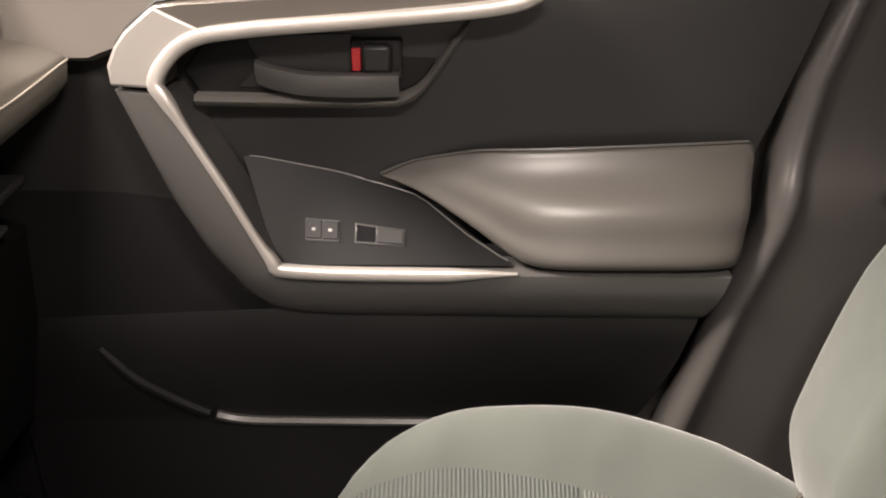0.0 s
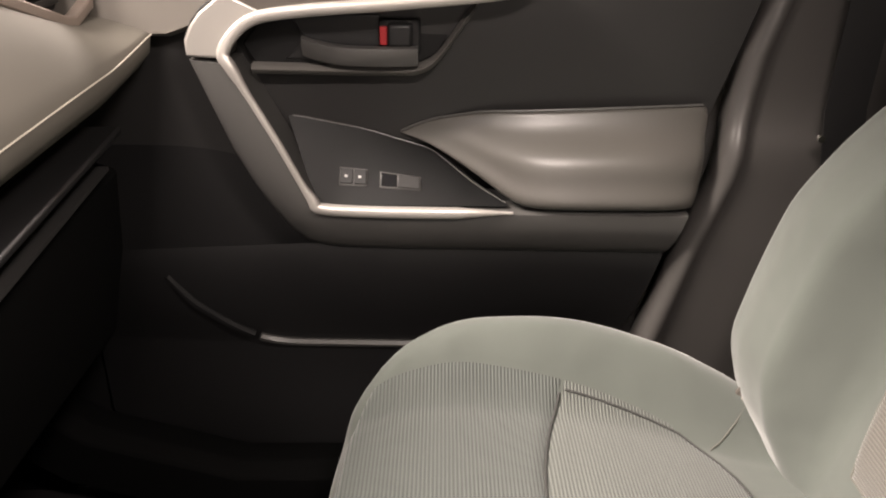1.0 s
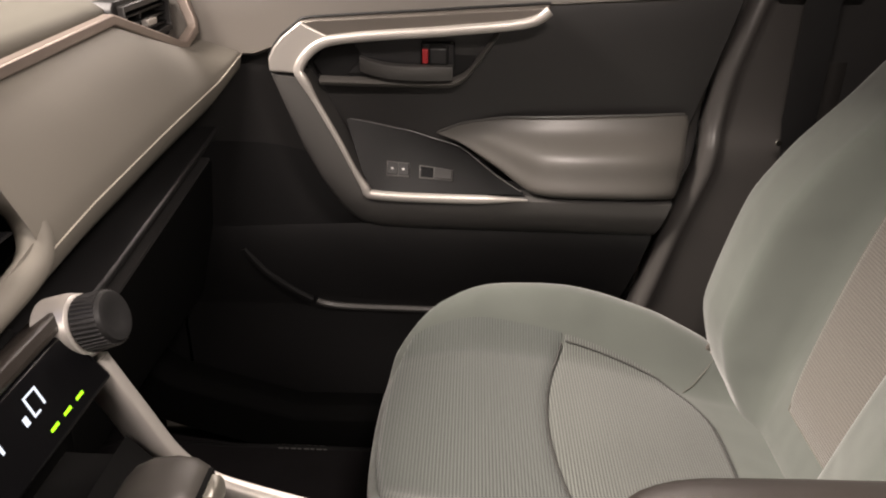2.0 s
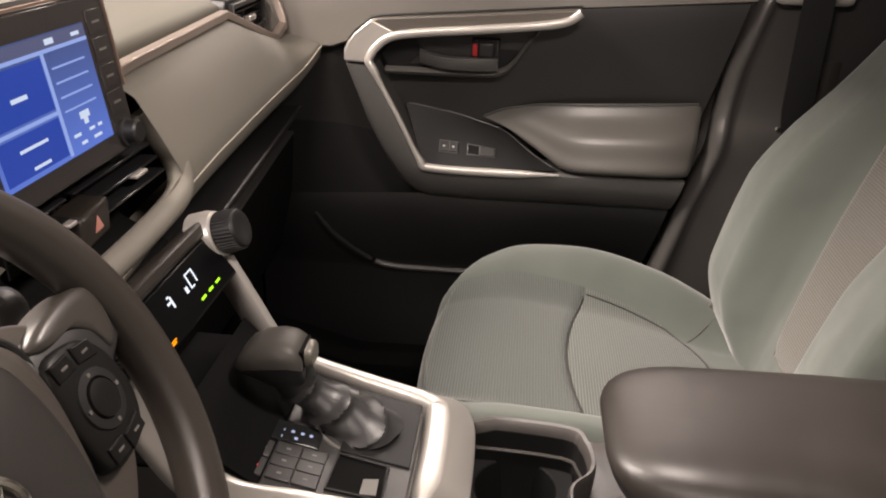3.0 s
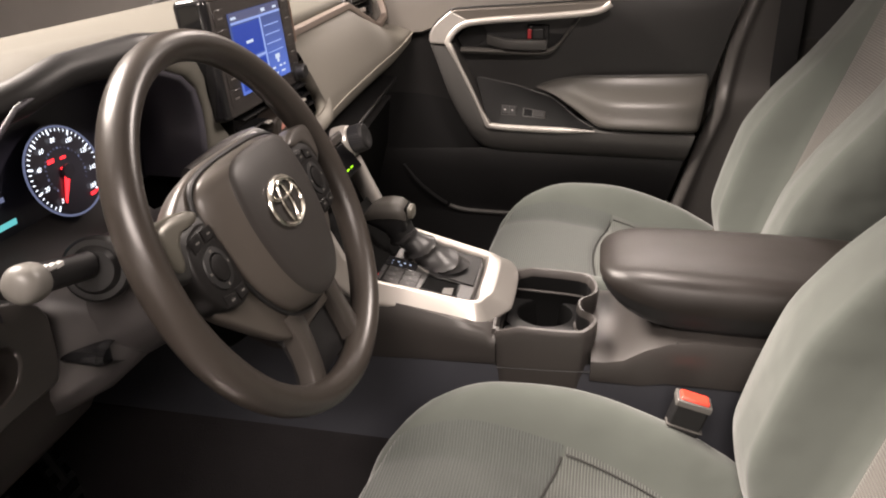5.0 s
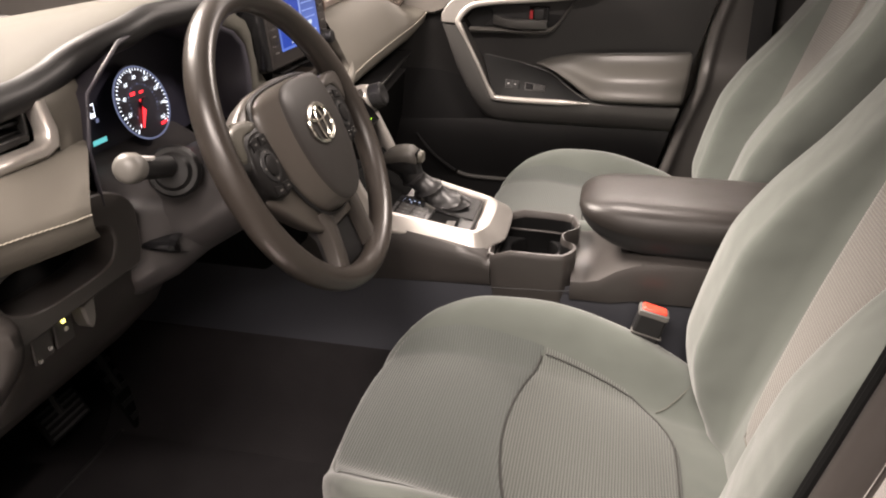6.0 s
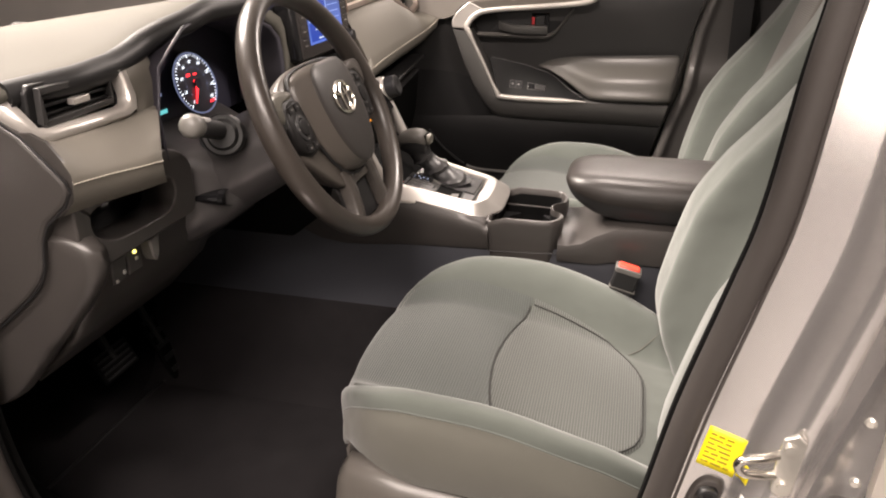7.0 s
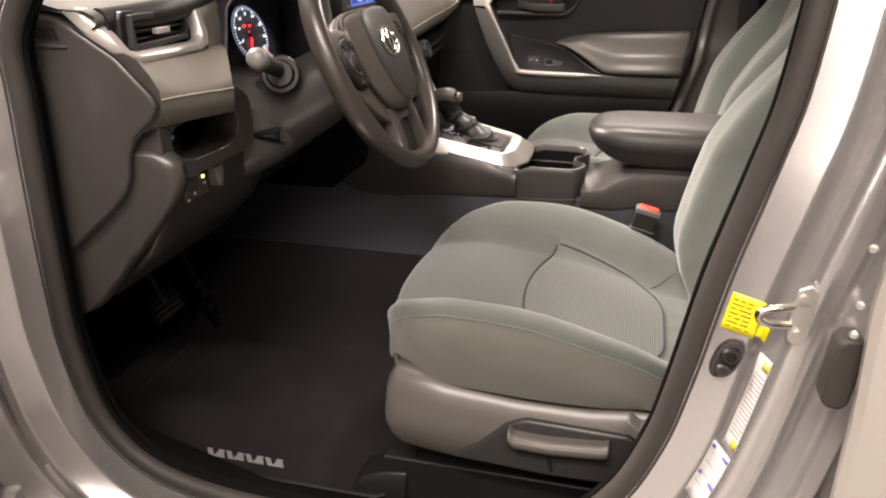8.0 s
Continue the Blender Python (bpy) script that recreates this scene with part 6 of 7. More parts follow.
# ---- seats ----
def front_seat():
    """Local frame: x from the cushion's nose backwards, y from its middle, world heights; stands at the driver's place."""
    X0, Y0 = -0.163, -0.378
    seat = thing("front_seat", (X0, Y0, 0.46), "grey-green cloth front seat with ribbed grey inserts", "car seat", "front seats")

    def half(x):
        return smooth(x, [0, 0.02, 0.05, 0.09, 0.14, 0.27, 0.48], [0.180, 0.200, 0.220, 0.236, 0.247, 0.254, 0.23])

    def top(x, s):
        zc = smooth(x, [-0.01, 0.02, 0.05, 0.09, 0.14, 0.22, 0.34, 0.44, 0.52], [0.742, 0.752, 0.756, 0.757, 0.752, 0.742, 0.714, 0.69, 0.686])
        crest = smooth(x, [0, 0.06, 0.14, 0.25, 0.35, 0.41, 0.46, 0.52], [0.022, 0.045, 0.066, 0.074, 0.069, 0.058, 0.037, 0.015])
        a = abs(s)
        return zc + crest * ease((a - 0.55) / 0.32) - 0.05 * max(0, (a - 0.9) / 0.1) ** 2

    stations = [(0.022, -0.066, 0.88), (0.006, -0.056, 0.91), (-0.001, -0.044, 0.93), (-0.004, -0.031, 0.945), (-0.002, -0.019, 0.96), (0.006, -0.010, 0.975), (0.02, -0.004, 0.985), (0.036, -0.001, 0.995), (0.05, 0, 1)] + [(x, 0, 1) for x in np.linspace(0.065, 0.52, 32)]
    ss = list(-np.concatenate([np.linspace(1, 0.9, 6), np.linspace(0.88, 0.5, 20), np.linspace(0.45, 0.05, 9)]))
    ss = ss + [0.0] + [-a for a in ss[::-1]]
    def reach(x, s):
        """How far the nose bows forwards at its middle."""
        return -0.016 * (1 - s * s) * (1 - ease(x / 0.14)) + 0.014 * s ** 6 * (1 - ease(x / 0.1))
    rings = []
    for x, dz, k in stations:
        w = half(max(x, 0)) * k
        ring = [(X0 + x + reach(x, s), Y0 + s * w, top(x, s) + dz * (1 - 0.35 * s * s)) for s in ss]
        e = top(x, 1) + dz * 0.65
        zb = min(0.70, e - 0.01)
        tuck = 0.012 * (1 - ease((x + 0.002) / 0.1))
        ring = [(X0 + x + reach(x, 1) + tuck, Y0 - 0.97 * w, zb), (X0 + x + reach(x, 1) + 0.3 * tuck, Y0 - 1.015 * w, zb * 0.55 + e * 0.45)] + ring + [(X0 + x + reach(x, 1) + 0.3 * tuck, Y0 + 1.015 * w, zb * 0.55 + e * 0.45), (X0 + x + reach(x, 1) + tuck, Y0 + 0.97 * w, zb)]
        rings.append(ring)
    part("cushion", loft(rings), CLOTH, seat, "plain grey-green cloth cushion with raised bolsters", sharp=60)
    for sgn in (-1, 1):
        wrap = []
        for x, dz, k in stations[3:]:
            dz *= 0.66
            w, e = half(max(x, 0)) * k, top(x, 1) + dz
            zb = min(0.70, e - 0.01)
            tuck = 0.012 * (1 - ease((x + 0.002) / 0.1))
            wrap.append([(X0 + x + reach(x, 0.98) + r * tuck, Y0 + sgn * (w * q + 0.0016), z) for q, z, r in ((0.962, top(x, 0.955) + dz + 0.0004, 0), (0.99, top(x, 0.98) + dz + 0.0006, 0), (1.002, e, 0), (1.017, zb * 0.55 + e * 0.45, 0.3), (0.975, zb - 0.0015, 1))])
        part("cushion_side", loft(wrap, closed=False), CLOTH_SIDE, seat, "darker grey side cloth", sharp=60)
        part("side_piping", tube([Vector(r[0]) + Vector((0, 0, 0.0006)) for r in wrap[1:]], 0.0011, 6), CLOTH, seat)

    def spread(x):
        return interp(x, [0.0, 0.1, 0.22, 0.32, 0.42], [1.16, 1.13, 1.07, 1.0, 0.9])

    def insert(name, x_front, x_back, mat, lift=0.004, nose=False):
        def f(u, v):
            s = (v * 2 - 1) * 0.64
            a, b = x_front(s), x_back(s)
            if nose and u < 0.2:
                k = 1 - u / 0.2
                x, dz = a + 0.012 * k * k - 0.018 * math.sin(k * math.pi / 2), -0.045 * k * k
            else:
                x, dz = a + (b - a) * ((u - 0.2) / 0.8 if nose else u), 0.0
            edge = min(1 - u, v, 1 - v) if nose else min(u, 1 - u, v, 1 - v)
            roll = 0.0007 + (lift - 0.0007) * ease(edge / 0.04)
            puff = 0.006 * math.sin(math.pi * u) * math.cos(s * 1.9)
            w = half(max(x, 0))
            s *= spread(x)
            return (X0 + x + reach(x, s), Y0 + s * w, top(max(x, 0.02), s) + dz + roll + puff)
        if not nose:
            around = [f(u, 0.022) for u in np.linspace(0.02, 0.97, 16)] + [f(0.975, v) for v in np.linspace(0.05, 0.95, 18)] + [f(u, 0.978) for u in np.linspace(0.97, 0.02, 16)]
            part("seam", tube([Vector(p) + Vector((0, 0, 0.0012)) for p in around], 0.0013, 6), SEAM, seat, "dark sewn seam")
        return part(name, grid(36, 40, f), mat, seat, sharp=75)
    bow = lambda s: 0.188 + 0.035 * (abs(s) / 0.64) ** 2
    insert("front_insert", lambda s: 0.016 + 0.012 * (s / 0.64) ** 4, lambda s: bow(s) - 0.002, RIB_FRONT, nose=True)
    insert("rear_insert", lambda s: bow(s) + 0.002, lambda s: 0.415 - 0.075 * (abs(s) / 0.64) ** 5, RIB, lift=0.0028)
    part("seam", tube([(X0 + bow(q), Y0 + q * spread(0.2) * half(0.2), top(bow(q), q * spread(0.2)) + 0.0012) for q in np.linspace(-0.6, 0.6, 24)], 0.0016, 6), SEAM, seat, "dark sewn seam")
    for sgn in (-1, 1):
        part("seam", tube([(X0 + x, Y0 + sgn * q * half(x), top(x, q) + 0.0004) for x, q in zip((0.385, 0.4, 0.42, 0.437, 0.45, 0.458), (0.57, 0.62, 0.7, 0.79, 0.88, 0.95))], 0.0008, 6), CLOTH_SIDE, seat)
    # backrest
    def half_b(z):
        return smooth(z, [0.66, 0.70, 0.75, 0.82, 0.95, 1.15, 1.33], [0.19, 0.212, 0.235, 0.25, 0.255, 0.235, 0.19])

    def face(z, s):
        a = abs(s)
        bump = smooth(z, [0.66, 0.70, 0.74, 0.815, 0.95, 1.017, 1.108, 1.2, 1.33], [0.0, 0.025, 0.057, 0.09, 0.098, 0.082, 0.04, 0.012, 0.0])
        return 0.312 + (z - 0.70) * 0.30 - bump * (0.9 * ease((a - 0.38) / 0.2) + 0.1 * ease((a - 0.5) / 0.3) - 0.04 * ease((a - 0.76) / 0.2)) + 0.05 * max(0, (a - 0.91) / 0.09) ** 2
    rings = []
    for z in [0.665] + list(np.linspace(0.68, 1.3, 48)) + [1.31, 1.32, 1.33, 1.34]:
        w = half_b(z)
        end = 0.03 * ease((z - 1.29) / 0.05) + 0.02 * ease((0.69 - z) / 0.03)
        ring = [(face(z, s) + end, Y0 + s * w, z) for s in ss]
        back = 0.43 + (z - 0.70) * 0.30 - end
        ring = [(back, Y0 - 0.8 * w, z), (back - 0.03, Y0 - w, z)] + ring + [(back - 0.03, Y0 + w, z), (back, Y0 + 0.8 * w, z)]
        rings.append(ring)
    part("backrest", loft(rings), CLOTH, seat, "reclined grey-green cloth backrest", sharp=60)

    def back_insert(u, v):
        z = 0.745 + u * 0.56
        s = (v * 2 - 1) * smooth(z, [0.74, 0.8, 0.95, 1.3], [0.22, 0.29, 0.37, 0.41])
        edge = min(u, 1 - u, v, 1 - v)
        return (face(z, s) - 0.004 * ease(edge / 0.05) + 0.003 * (1 - ease(edge / 0.05)) - 0.004 * math.cos(s * 2), Y0 + s * half_b(z), z)
    edge_pts = [back_insert(1.0 - k, 0.0) for k in np.linspace(0, 1, 18)] + [back_insert(0.0, k) for k in np.linspace(0.06, 0.94, 14)] + [back_insert(k, 1.0) for k in np.linspace(0, 1, 18)]
    part("seam", tube([Vector(p) + Vector((-0.0008, 0, 0)) for p in edge_pts], 0.0012, 6), CLOTH_SIDE, seat)
    part("back_insert", grid(32, 32, back_insert), RIB_BACK, seat, "ribbed grey-beige insert", sharp=75)
    # plinth with side shield
    part("seat_plinth", box(X0 + 0.05, X0 + 0.48, Y0 - 0.2, Y0 + 0.2, 0.52, 0.66), BLACK, seat, bevel=0.01)
    yo = Y0 - 0.238
    top_line = [(-0.138, 0.665), (-0.135, 0.702), (-0.122, 0.72), (-0.05, 0.703), (0.05, 0.694), (0.15, 0.694), (0.24, 0.706), (0.30, 0.722)]
    low_line = [(-0.133, 0.62), (-0.127, 0.60), (-0.112, 0.585), (-0.05, 0.578), (0.05, 0.573), (0.15, 0.57), (0.24, 0.58), (0.30, 0.60)]
    rows = []
    for (x, zt), (xb, zb) in zip(top_line, low_line):
        rows.append([(x + (xb - x) * k, yo - 0.012 + d, zt + (zb - zt) * k) for k, d in ((0.0, 0.03), (0.03, 0.012), (0.12, 0.0), (0.3, -0.008), (0.6, -0.01), (0.88, -0.004), (0.97, 0.006), (1.0, 0.02))])
    shield = part("side_shield", loft(rows, closed=False), SHIELD, seat, "satin grey plastic side shield", solid=0.006, sharp=60)
    part("shield_front", loft([[(x, y, 0.714 - k), (x + 0.004, y, 0.64 - k), (x + 0.016, y, 0.58)] for x, y, k in ((-0.121, yo, 0.0), (-0.136, yo + 0.03, 0.003), (-0.141, yo + 0.07, 0.006), (-0.139, yo + 0.3, 0.01), (-0.124, yo + 0.46, 0.01))], closed=False), SHIELD, seat, solid=0.004)
    inset = [(-0.04, 0.594), (0.0, 0.625), (0.036, 0.66), (0.065, 0.673), (0.2, 0.669), (0.238, 0.66), (0.262, 0.62), (0.25, 0.59), (0.1, 0.586)]
    # raised dark plate in place of a sunk recess
    part("lever_plate", prism(inset, "xz", yo - 0.0245, yo - 0.012), DARK, shield, "dark plate in place of the lever recess", bevel=0.005, seg=3)
    part("height_lever", loft([[(x, yo - 0.022 + y, z + dz) for y, dz in ((0.0, 0.0), (-0.02, 0.002), (-0.024, 0.012), (-0.018, 0.021), (0.0, 0.022))] for x, z in ((0.044, 0.642), (0.052, 0.634), (0.1, 0.632), (0.168, 0.637), (0.178, 0.641))]), SHIELD, shield, "grey height lever", bevel=0.003)
    part("recline_lever", loft([[(x, yo - 0.02 + y, z + dz) for y, dz in ((0.0, 0.0), (-0.02, 0.004), (-0.02, 0.022), (0.0, 0.03))] for x, z in ((0.198, 0.682), (0.215, 0.668), (0.24, 0.678), (0.30, 0.70))]), GREY, shield, "pale grey recline lever", bevel=0.003)
    part("lever_slot", tube([(0.098, yo - 0.027, 0.628), (0.104, yo - 0.027, 0.6)], 0.0022, 6), BLACK, shield)
    for s in (-1, 1):
        part("rail", box(X0 + 0.0, X0 + 0.52, Y0 + s * 0.18 - 0.025, Y0 + s * 0.18 + 0.025, 0.452, 0.53), BLACK, seat, bevel=0.004)
        part("rail_cover", loft([[(x, Y0 + s * 0.18 + w, z) for w, z in ((-0.035, 0.455), (-0.035, 0.455 + h * 0.7), (-0.028, 0.455 + h), (0.028, 0.455 + h), (0.035, 0.455 + h * 0.7), (0.035, 0.455))] for x, h in ((X0 - 0.05, 0.012), (X0 - 0.035, 0.03), (X0 + 0.0, 0.045), (X0 + 0.04, 0.05))]), BLACK, seat, "black rail end cover", bevel=0.002)
    return seat


DRIVER = front_seat()
PASSENGER = copy_thing(DRIVER, Matrix.Translation(DRIVER.location + Vector((0.057, 0.735, 0.015))))
DRIVER["label"] = "grey-green cloth driver seat with ribbed grey inserts"
PASSENGER["label"] = "empty grey-green cloth passenger seat with ribbed inserts"


# ---- doorway details on the centre pillar ----
RIM_LINE = jamb_line(-1)
REAR_RIM = [p for p in RIM_LINE if p.x > 0.05 and p.z < 1.42]


def on_pillar(d, z, lift=0.001):
    """A place on the driver side pillar: d outwards, square to the rim, from the rim's point at the height z."""
    i = min(range(1, len(REAR_RIM) - 1), key=lambda j: abs(REAR_RIM[j].z - z))
    a, b = (i, i + 1) if (REAR_RIM[i].z - z) * (REAR_RIM[i + 1].z - z) <= 0 else (i - 1, i)
    k = (z - REAR_RIM[a].z) / (REAR_RIM[b].z - REAR_RIM[a].z)
    p = REAR_RIM[a].lerp(REAR_RIM[b], k)
    t0 = (REAR_RIM[min(a + 1, len(REAR_RIM) - 1)] - REAR_RIM[max(a - 1, 0)]).normalized()
    t1 = (REAR_RIM[min(b + 1, len(REAR_RIM) - 1)] - REAR_RIM[max(b - 1, 0)]).normalized()
    out = t0.lerp(t1, k).cross(Vector((0, 1, 0))).normalized()
    out = out if out.x > 0 else -out
    y = interp(d, [0.0, 0.012, 0.046, 0.054, 0.066, 0.072, 0.09], [0.0, 0.006, 0.013, 0.017, 0.044, 0.05, 0.053])
    return p + out * d + Vector((0, -y - lift, 0))


def pillar_patch(name, d0, d1, z0, z1, mat, parent=None, lift=0.0008, skew=0.0, n=6):
    """A thin sticker that follows the pillar; heights fall by skew from its inner to its outer edge."""
    return part(name, grid(n, n, lambda u, v: on_pillar(d0 + (d1 - d0) * u, z0 + (z1 - z0) * v - skew * u, lift)), mat, parent, solid=0.0004)


def pillar_things():
    lab = pillar_patch("warning_label", 0.017, 0.049, 0.904, 0.946, YELLOW)
    tagged(lab, "bright yellow warning label on the painted pillar", "label")
    for row in range(7):
        d = 0.02
        for wide in ((0.006, 0.009, 0.005), (0.011, 0.008), (0.004, 0.006, 0.007), (0.009, 0.01), (0.006, 0.012), (0.012, 0.005), (0.005, 0.005, 0.006))[row]:
            pillar_patch("printed_bar", d, d + wide, 0.9085 + row * 0.005, 0.9105 + row * 0.005, OCHRE, lab, 0.0014, 0.0, 2)
            d += wide + 0.002
    tail = pillar_patch("warning_label", 0.05, 0.058, 0.908, 0.924, YELLOW)
    tagged(tail, "folded yellow label end under the striker", "label")
    # courtesy switch
    c = on_pillar(0.033, 0.874)
    sw = thing("door_switch", c, "black rubber door courtesy switch on the pillar", "door switch")
    shape = [(0.0135 * math.copysign(abs(math.cos(t)) ** 0.8, math.cos(t)), 0.0225 * math.copysign(abs(math.sin(t)) ** 0.8, math.sin(t))) for t in np.linspace(0, 2 * math.pi, 28, endpoint=False)]
    lay = lambda k, h, dz=0.0: [c + Vector((a * k + (b * k + dz) * 0.28, -h - 0.3 * a * k * 0.3, b * k + dz)) for a, b in shape]
    part("rubber_base", loft([lay(1.0, -0.002), lay(1.0, 0.003), lay(0.9, 0.006), lay(0.72, 0.0065), lay(0.68, 0.003)]), RUBBER, sw, "oval rubber base")
    part("plunger", disc(c + Vector((0.0025, -0.003, 0.0065)), (0, -1, 0), 0.008, 0.012, 20, [(0, 0.0095), (0.007, 0.009), (0.0085, 0.008), (0.0085, 0.0045), (0.005, 0.004)]), BLACK, sw)
    part("screw", disc(c + Vector((-0.003, -0.003, -0.0115)), (0, -1, 0), 0.005, 0.005, 16, [(0, 0.0078), (0.006, 0.0074), (0.0075, 0.006), (0.0075, 0.0036), (0.0055, 0.003)]), DARK, sw)
    # striker
    k = Vector((0.334, -0.796, 0.944))
    st = thing("door_striker", k, "bright steel U-shaped door striker on the pillar", "door striker")
    loop = spline([(0.334, -0.797, 0.955), (0.32, -0.803, 0.953), (0.306, -0.806, 0.951), (0.301, -0.806, 0.945), (0.306, -0.806, 0.938), (0.32, -0.803, 0.936), (0.334, -0.797, 0.934)], 4)
    part("loop", tube(loop, 0.0042, 10, up=(0, 1, 0)), CHROME, st, "polished steel loop")
    plate = [(0.0, -0.03), (0.008, -0.026), (0.01, 0.0), (0.012, 0.026), (0.005, 0.034), (-0.004, 0.028), (-0.006, 0.0), (-0.006, -0.024)]
    part("base_plate", loft([[k + Vector((0.003 + 1.15 * a, -0.001 - h, 1.0 * b)) for a, b in plate] for h in (0.0, 0.005)]), STEEL, st, "steel base plate", bevel=0.0015)
    for dz in (-0.017, 0.02):
        part("bolt", disc(k + Vector((0.004, -0.005, dz)), (0, -1, 0), 0.0045, 0.004, 12), STEEL, st)
    # paper labels that curve along the step
    strip = pillar_patch("certification_label", 0.0575, 0.0665, 0.786, 0.898, WHITE, lift=0.0012, n=10)
    tagged(strip, "narrow white printed label along the pillar step", "label")
    for z in (0.884, 0.79):
        pillar_patch("printed_square", 0.0618, 0.0658, z, z + 0.010, OLIVE, strip, 0.002, 0.0, 2)
    for i in range(16):
        pillar_patch("printed_line", 0.0588, 0.0656, 0.804 + i * 0.0048, 0.8054 + i * 0.0048, PINK, strip, 0.0018, 0.0, 2)
    low = pillar_patch("tyre_label", 0.051, 0.066, 0.715, 0.781, WHITE, lift=0.0012, n=8)
    tagged(low, "white tyre label with violet bars along the step", "label")
    for z in (0.774, 0.742):
        pillar_patch("printed_bar", 0.052, 0.055, z, z + 0.004, VIOLET, low, 0.002, 0.0, 2)
        pillar_patch("printed_bar", 0.0615, 0.0655, z, z + 0.004, VIOLET, low, 0.002, 0.0, 2)
    for i in range(4):
        pillar_patch("printed_line", 0.053, 0.0645, 0.722 + i * 0.012, 0.7226 + i * 0.012, PINK, low, 0.002, 0.0, 2)


OCHRE = material("ochre_print", (0.36, 0.27, 0.01), 0.5, bump=0)
STEEL = material("zinc_steel", (0.6, 0.58, 0.53), 0.24, metal=0.7, vary=0.08)
pillar_things()


# ---- rear door, shut, seen past the pillar ----
def rear_door():
    d = thing("rear_door", (0.6, -0.89, 0.5), "closed silver rear car door beside the pillar", "car door")
    rows = []
    for z, y in ((0.46, -0.875), (0.6, -0.893), (0.75, -0.902), (0.9, -0.905), (1.0, -0.903), (1.08, -0.897), (1.15, -0.885), (1.165, -0.87)):
        xf = interp(z, [0.46, 0.8, 1.0, 1.165], [0.352, 0.372, 0.366, 0.378])
        rows.append([(xf + 0.012, y + 0.03, z), (xf + 0.002, y + 0.02, z), (xf, y + 0.006, z), (xf + 0.006, y, z)] + [(x, y - 0.004 * math.sin((x - 0.37) / 0.7 * math.pi), z) for x in np.linspace(0.42, 1.1, 8)])
    part("outer_skin", loft(rows, closed=False), LIT_SKIN, d, "flat outer skin in silver warmed for beige light")
    part("inner_flange", loft([[(interp(z, [0.46, 0.8, 1.0, 1.3], [0.352, 0.372, 0.366, 0.39]) + dx, y, z) for dx, y in ((0.012, -0.87), (0.03, -0.855), (0.05, -0.82), (0.06, -0.78))] for z in np.linspace(0.46, 1.3, 12)], closed=False), PAINT, d)
    pad = [(-0.003, -0.026), (-0.002, -0.03), (0.003, -0.034), (0.014, -0.034), (0.018, -0.03), (0.02, -0.026), (0.024, 0.026), (0.023, 0.03), (0.019, 0.034), (0.008, 0.034), (0.003, 0.03), (0.001, 0.026)]
    part("bump_stop", loft([[(0.352 + a, -0.868 - h, 0.93 + b) for a, b in pad] for h in (-0.02, 0.004, 0.008)]), RUBBER, d, "dark rubber stop", bevel=0.003)
    for z in (1.045, 0.995, 0.968):
        part("hinge_bolt", disc((0.364, -0.872, z), (-0.4, -1, 0), 0.004, 0.005, 12, [(0, 0.004), (0.002, 0.004), (0.0035, 0.0025)]), STEEL, d, "small hinge bolt")


# the car's silver paint, warmed in colour for beige light on this door
LIT_SKIN = material("beige_lit_door_paint", (0.48, 0.44, 0.40), 0.34, metal=0.35, vary=0.04, grain=2500, bump=0.02, coat=0.4)
rear_door()


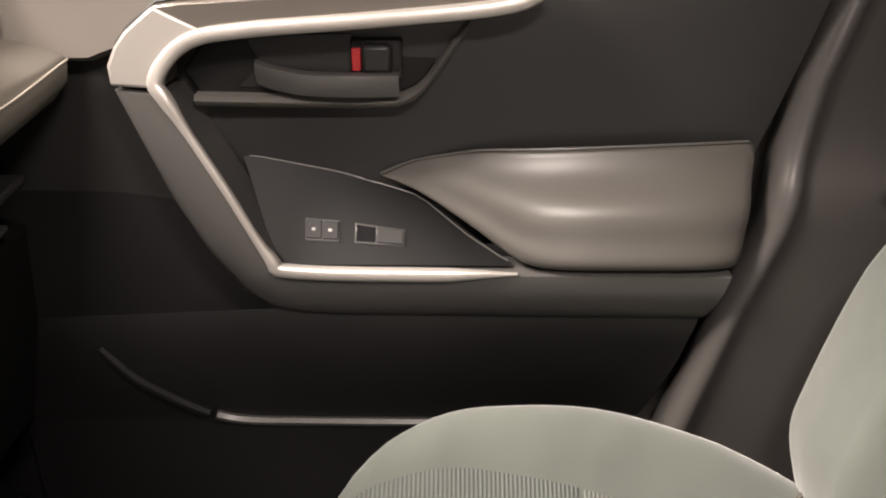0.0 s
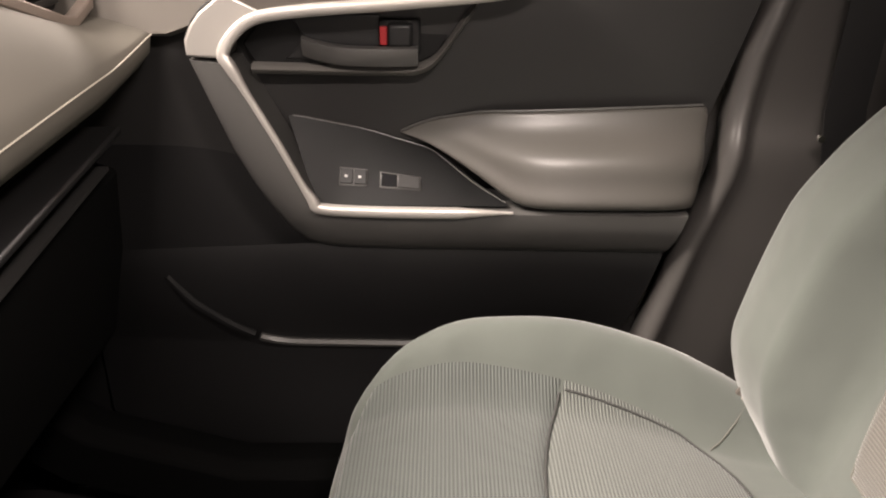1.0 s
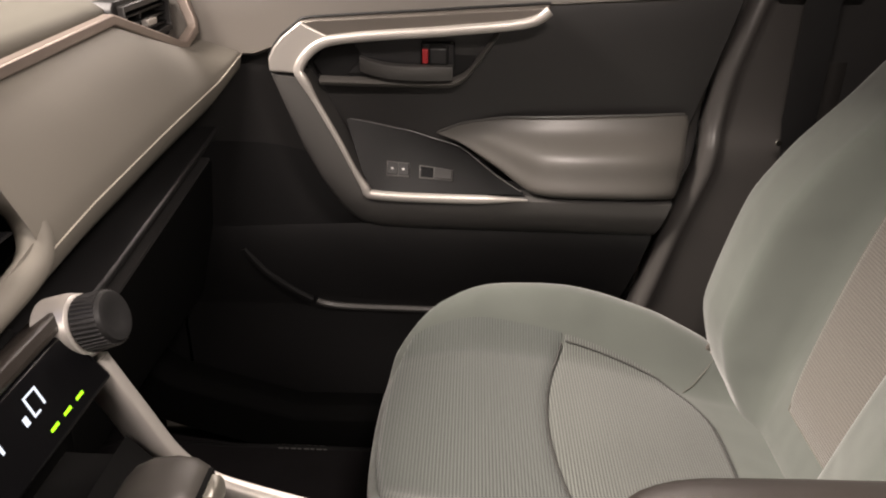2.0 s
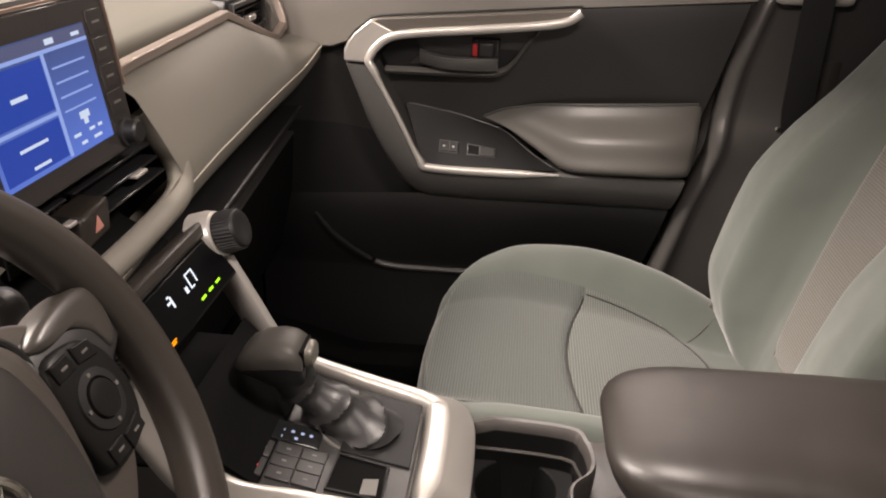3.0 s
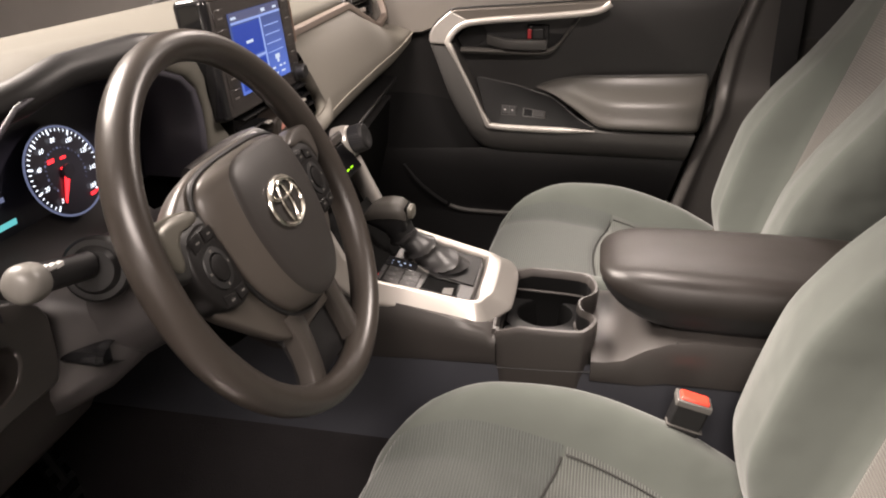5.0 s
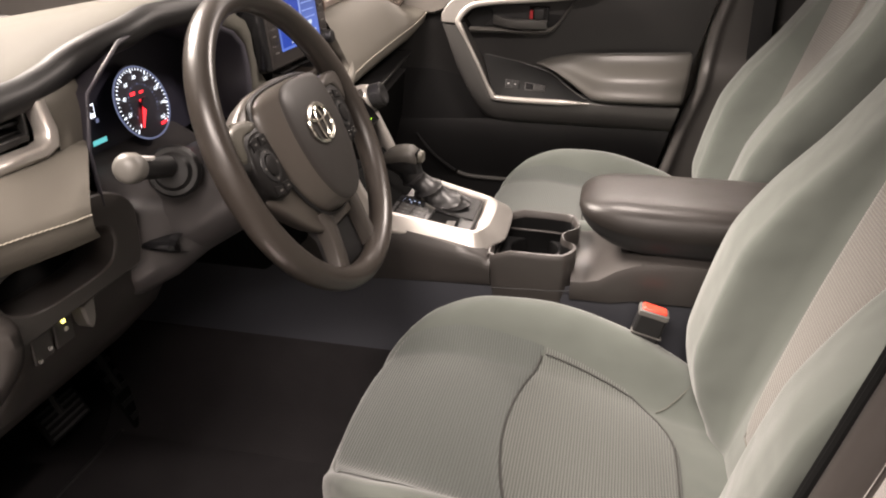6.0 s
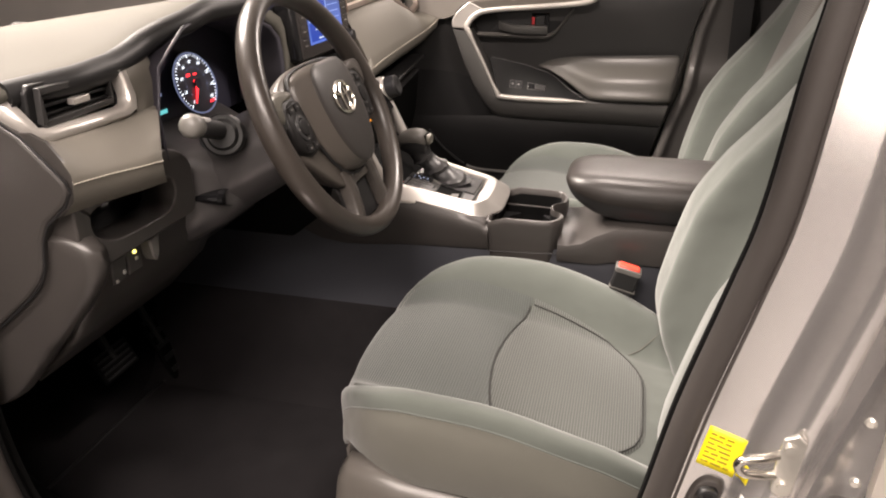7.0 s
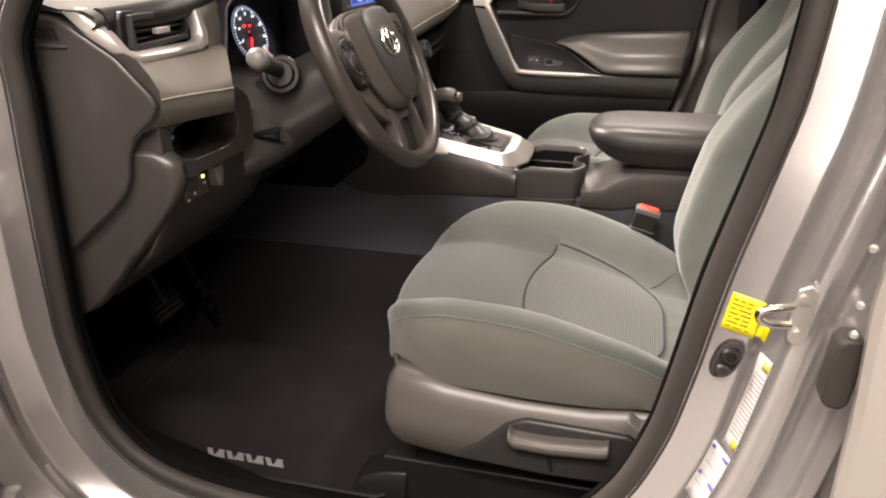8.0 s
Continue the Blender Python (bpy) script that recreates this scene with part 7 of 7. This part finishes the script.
# ---- footwells ----
def floor_mat(y, x0, x1, bar_x, bar_y, size):
    mat = thing("floor_mat", (x0 + 0.3, y, 0.452), "black carpet floor mat with raised rubber edge", "floor mat", "floor mats")
    out = [(x0, y - 0.2), (x0 + 0.1, y - 0.24), (x1 - 0.05, y - 0.24), (x1, y - 0.2), (x1, y + 0.2), (x1 - 0.05, y + 0.23), (x0 + 0.1, y + 0.23), (x0, y + 0.18)]
    part("carpet_face", prism(out, "xy", 0.452, 0.462), CARPET, mat, bevel=0.004)
    part("edge", tube([(a, b, 0.462) for a, b in out], 0.004, 6, True), BLACK, mat, "raised black edge")
    for i in range(4):
        a = bar_x + i * size * 1.1
        for k, lean in ((0.0, 0.010), (0.5, -0.006), (0.62, 0.008)):
            b = a + k * size
            poly = [(b + lean * 0.5 + 0.004, bar_y - 0.010), (b + 0.3 * size + lean * 0.5 + 0.004, bar_y - 0.010), (b + 0.3 * size - lean * 0.5, bar_y + 0.008), (b - lean * 0.5, bar_y + 0.008)]
            part("lettering_bar", prism(poly, "xy", 0.4622, 0.4632 + 0.0003 * k), MATGREY, mat, "pale grey woven lettering bar")


MATGREY = material("pale_woven_thread", (0.2, 0.195, 0.19), 0.85)
floor_mat(-0.36, -0.72, -0.12, -0.488, -0.562, 0.033)
floor_mat(0.42, -0.70, -0.05, -0.34, 0.655, 0.02)


def pedals():
    for name, y, x, z, w, h, lab in (("brake_pedal", -0.30, -0.72, 0.59, 0.05, 0.03, "wide black rubber brake pedal"), ("accelerator_pedal", -0.155, -0.72, 0.54, 0.022, 0.075, "tall black accelerator pedal")):
        p = thing(name, (x, y, z), lab, "pedal")
        pad = box(-0.008, 0.0, -w, w, -h, h)
        m = Matrix.Translation((x, y, z)) @ Matrix.Rotation(radians(-28), 4, "Y")
        bmesh.ops.transform(pad, matrix=m, verts=pad.verts)
        part("pad", pad, SHADE_BLACK, p, bevel=0.006)
        for i in range(5):
            b = box(0.0, 0.002, -w * 0.85, w * 0.85, -h * 0.8 + i * h * 0.38, -h * 0.8 + i * h * 0.38 + h * 0.14)
            bmesh.ops.transform(b, matrix=m, verts=b.verts)
            part("rib", b, BLACK, p)
        part("arm", tube([(x - 0.006, y, z), (x - 0.06, y, z + 0.12), (x - 0.1, y, z + 0.3)], 0.009, 8), BLACK, p)


pedals()


def belt_anchor():
    a = thing("belt_anchor", (0.335, 0.565, 0.70), "dull metal belt anchor beside the passenger seat", "belt anchor")
    part("anchor_plate", loft([[(0.327 + 0.012 * k + dx, 0.548 + h, 0.742 + dz) for dx, dz in ((-0.012, -0.03), (0.012, -0.036), (0.022, 0.0), (0.014, 0.03), (0.0, 0.032), (-0.01, 0.01))] for h, k in ((0.0, 0), (0.006, 0.1))]), BEZEL, a, "dull grey steel plate", bevel=0.002)
    part("anchor_bolt", disc((0.331, 0.548, 0.746), (0, -1, 0), 0.007, 0.004, 16, [(0, 0.007), (0.003, 0.007), (0.004, 0.004)]), STEEL, a)


belt_anchor()
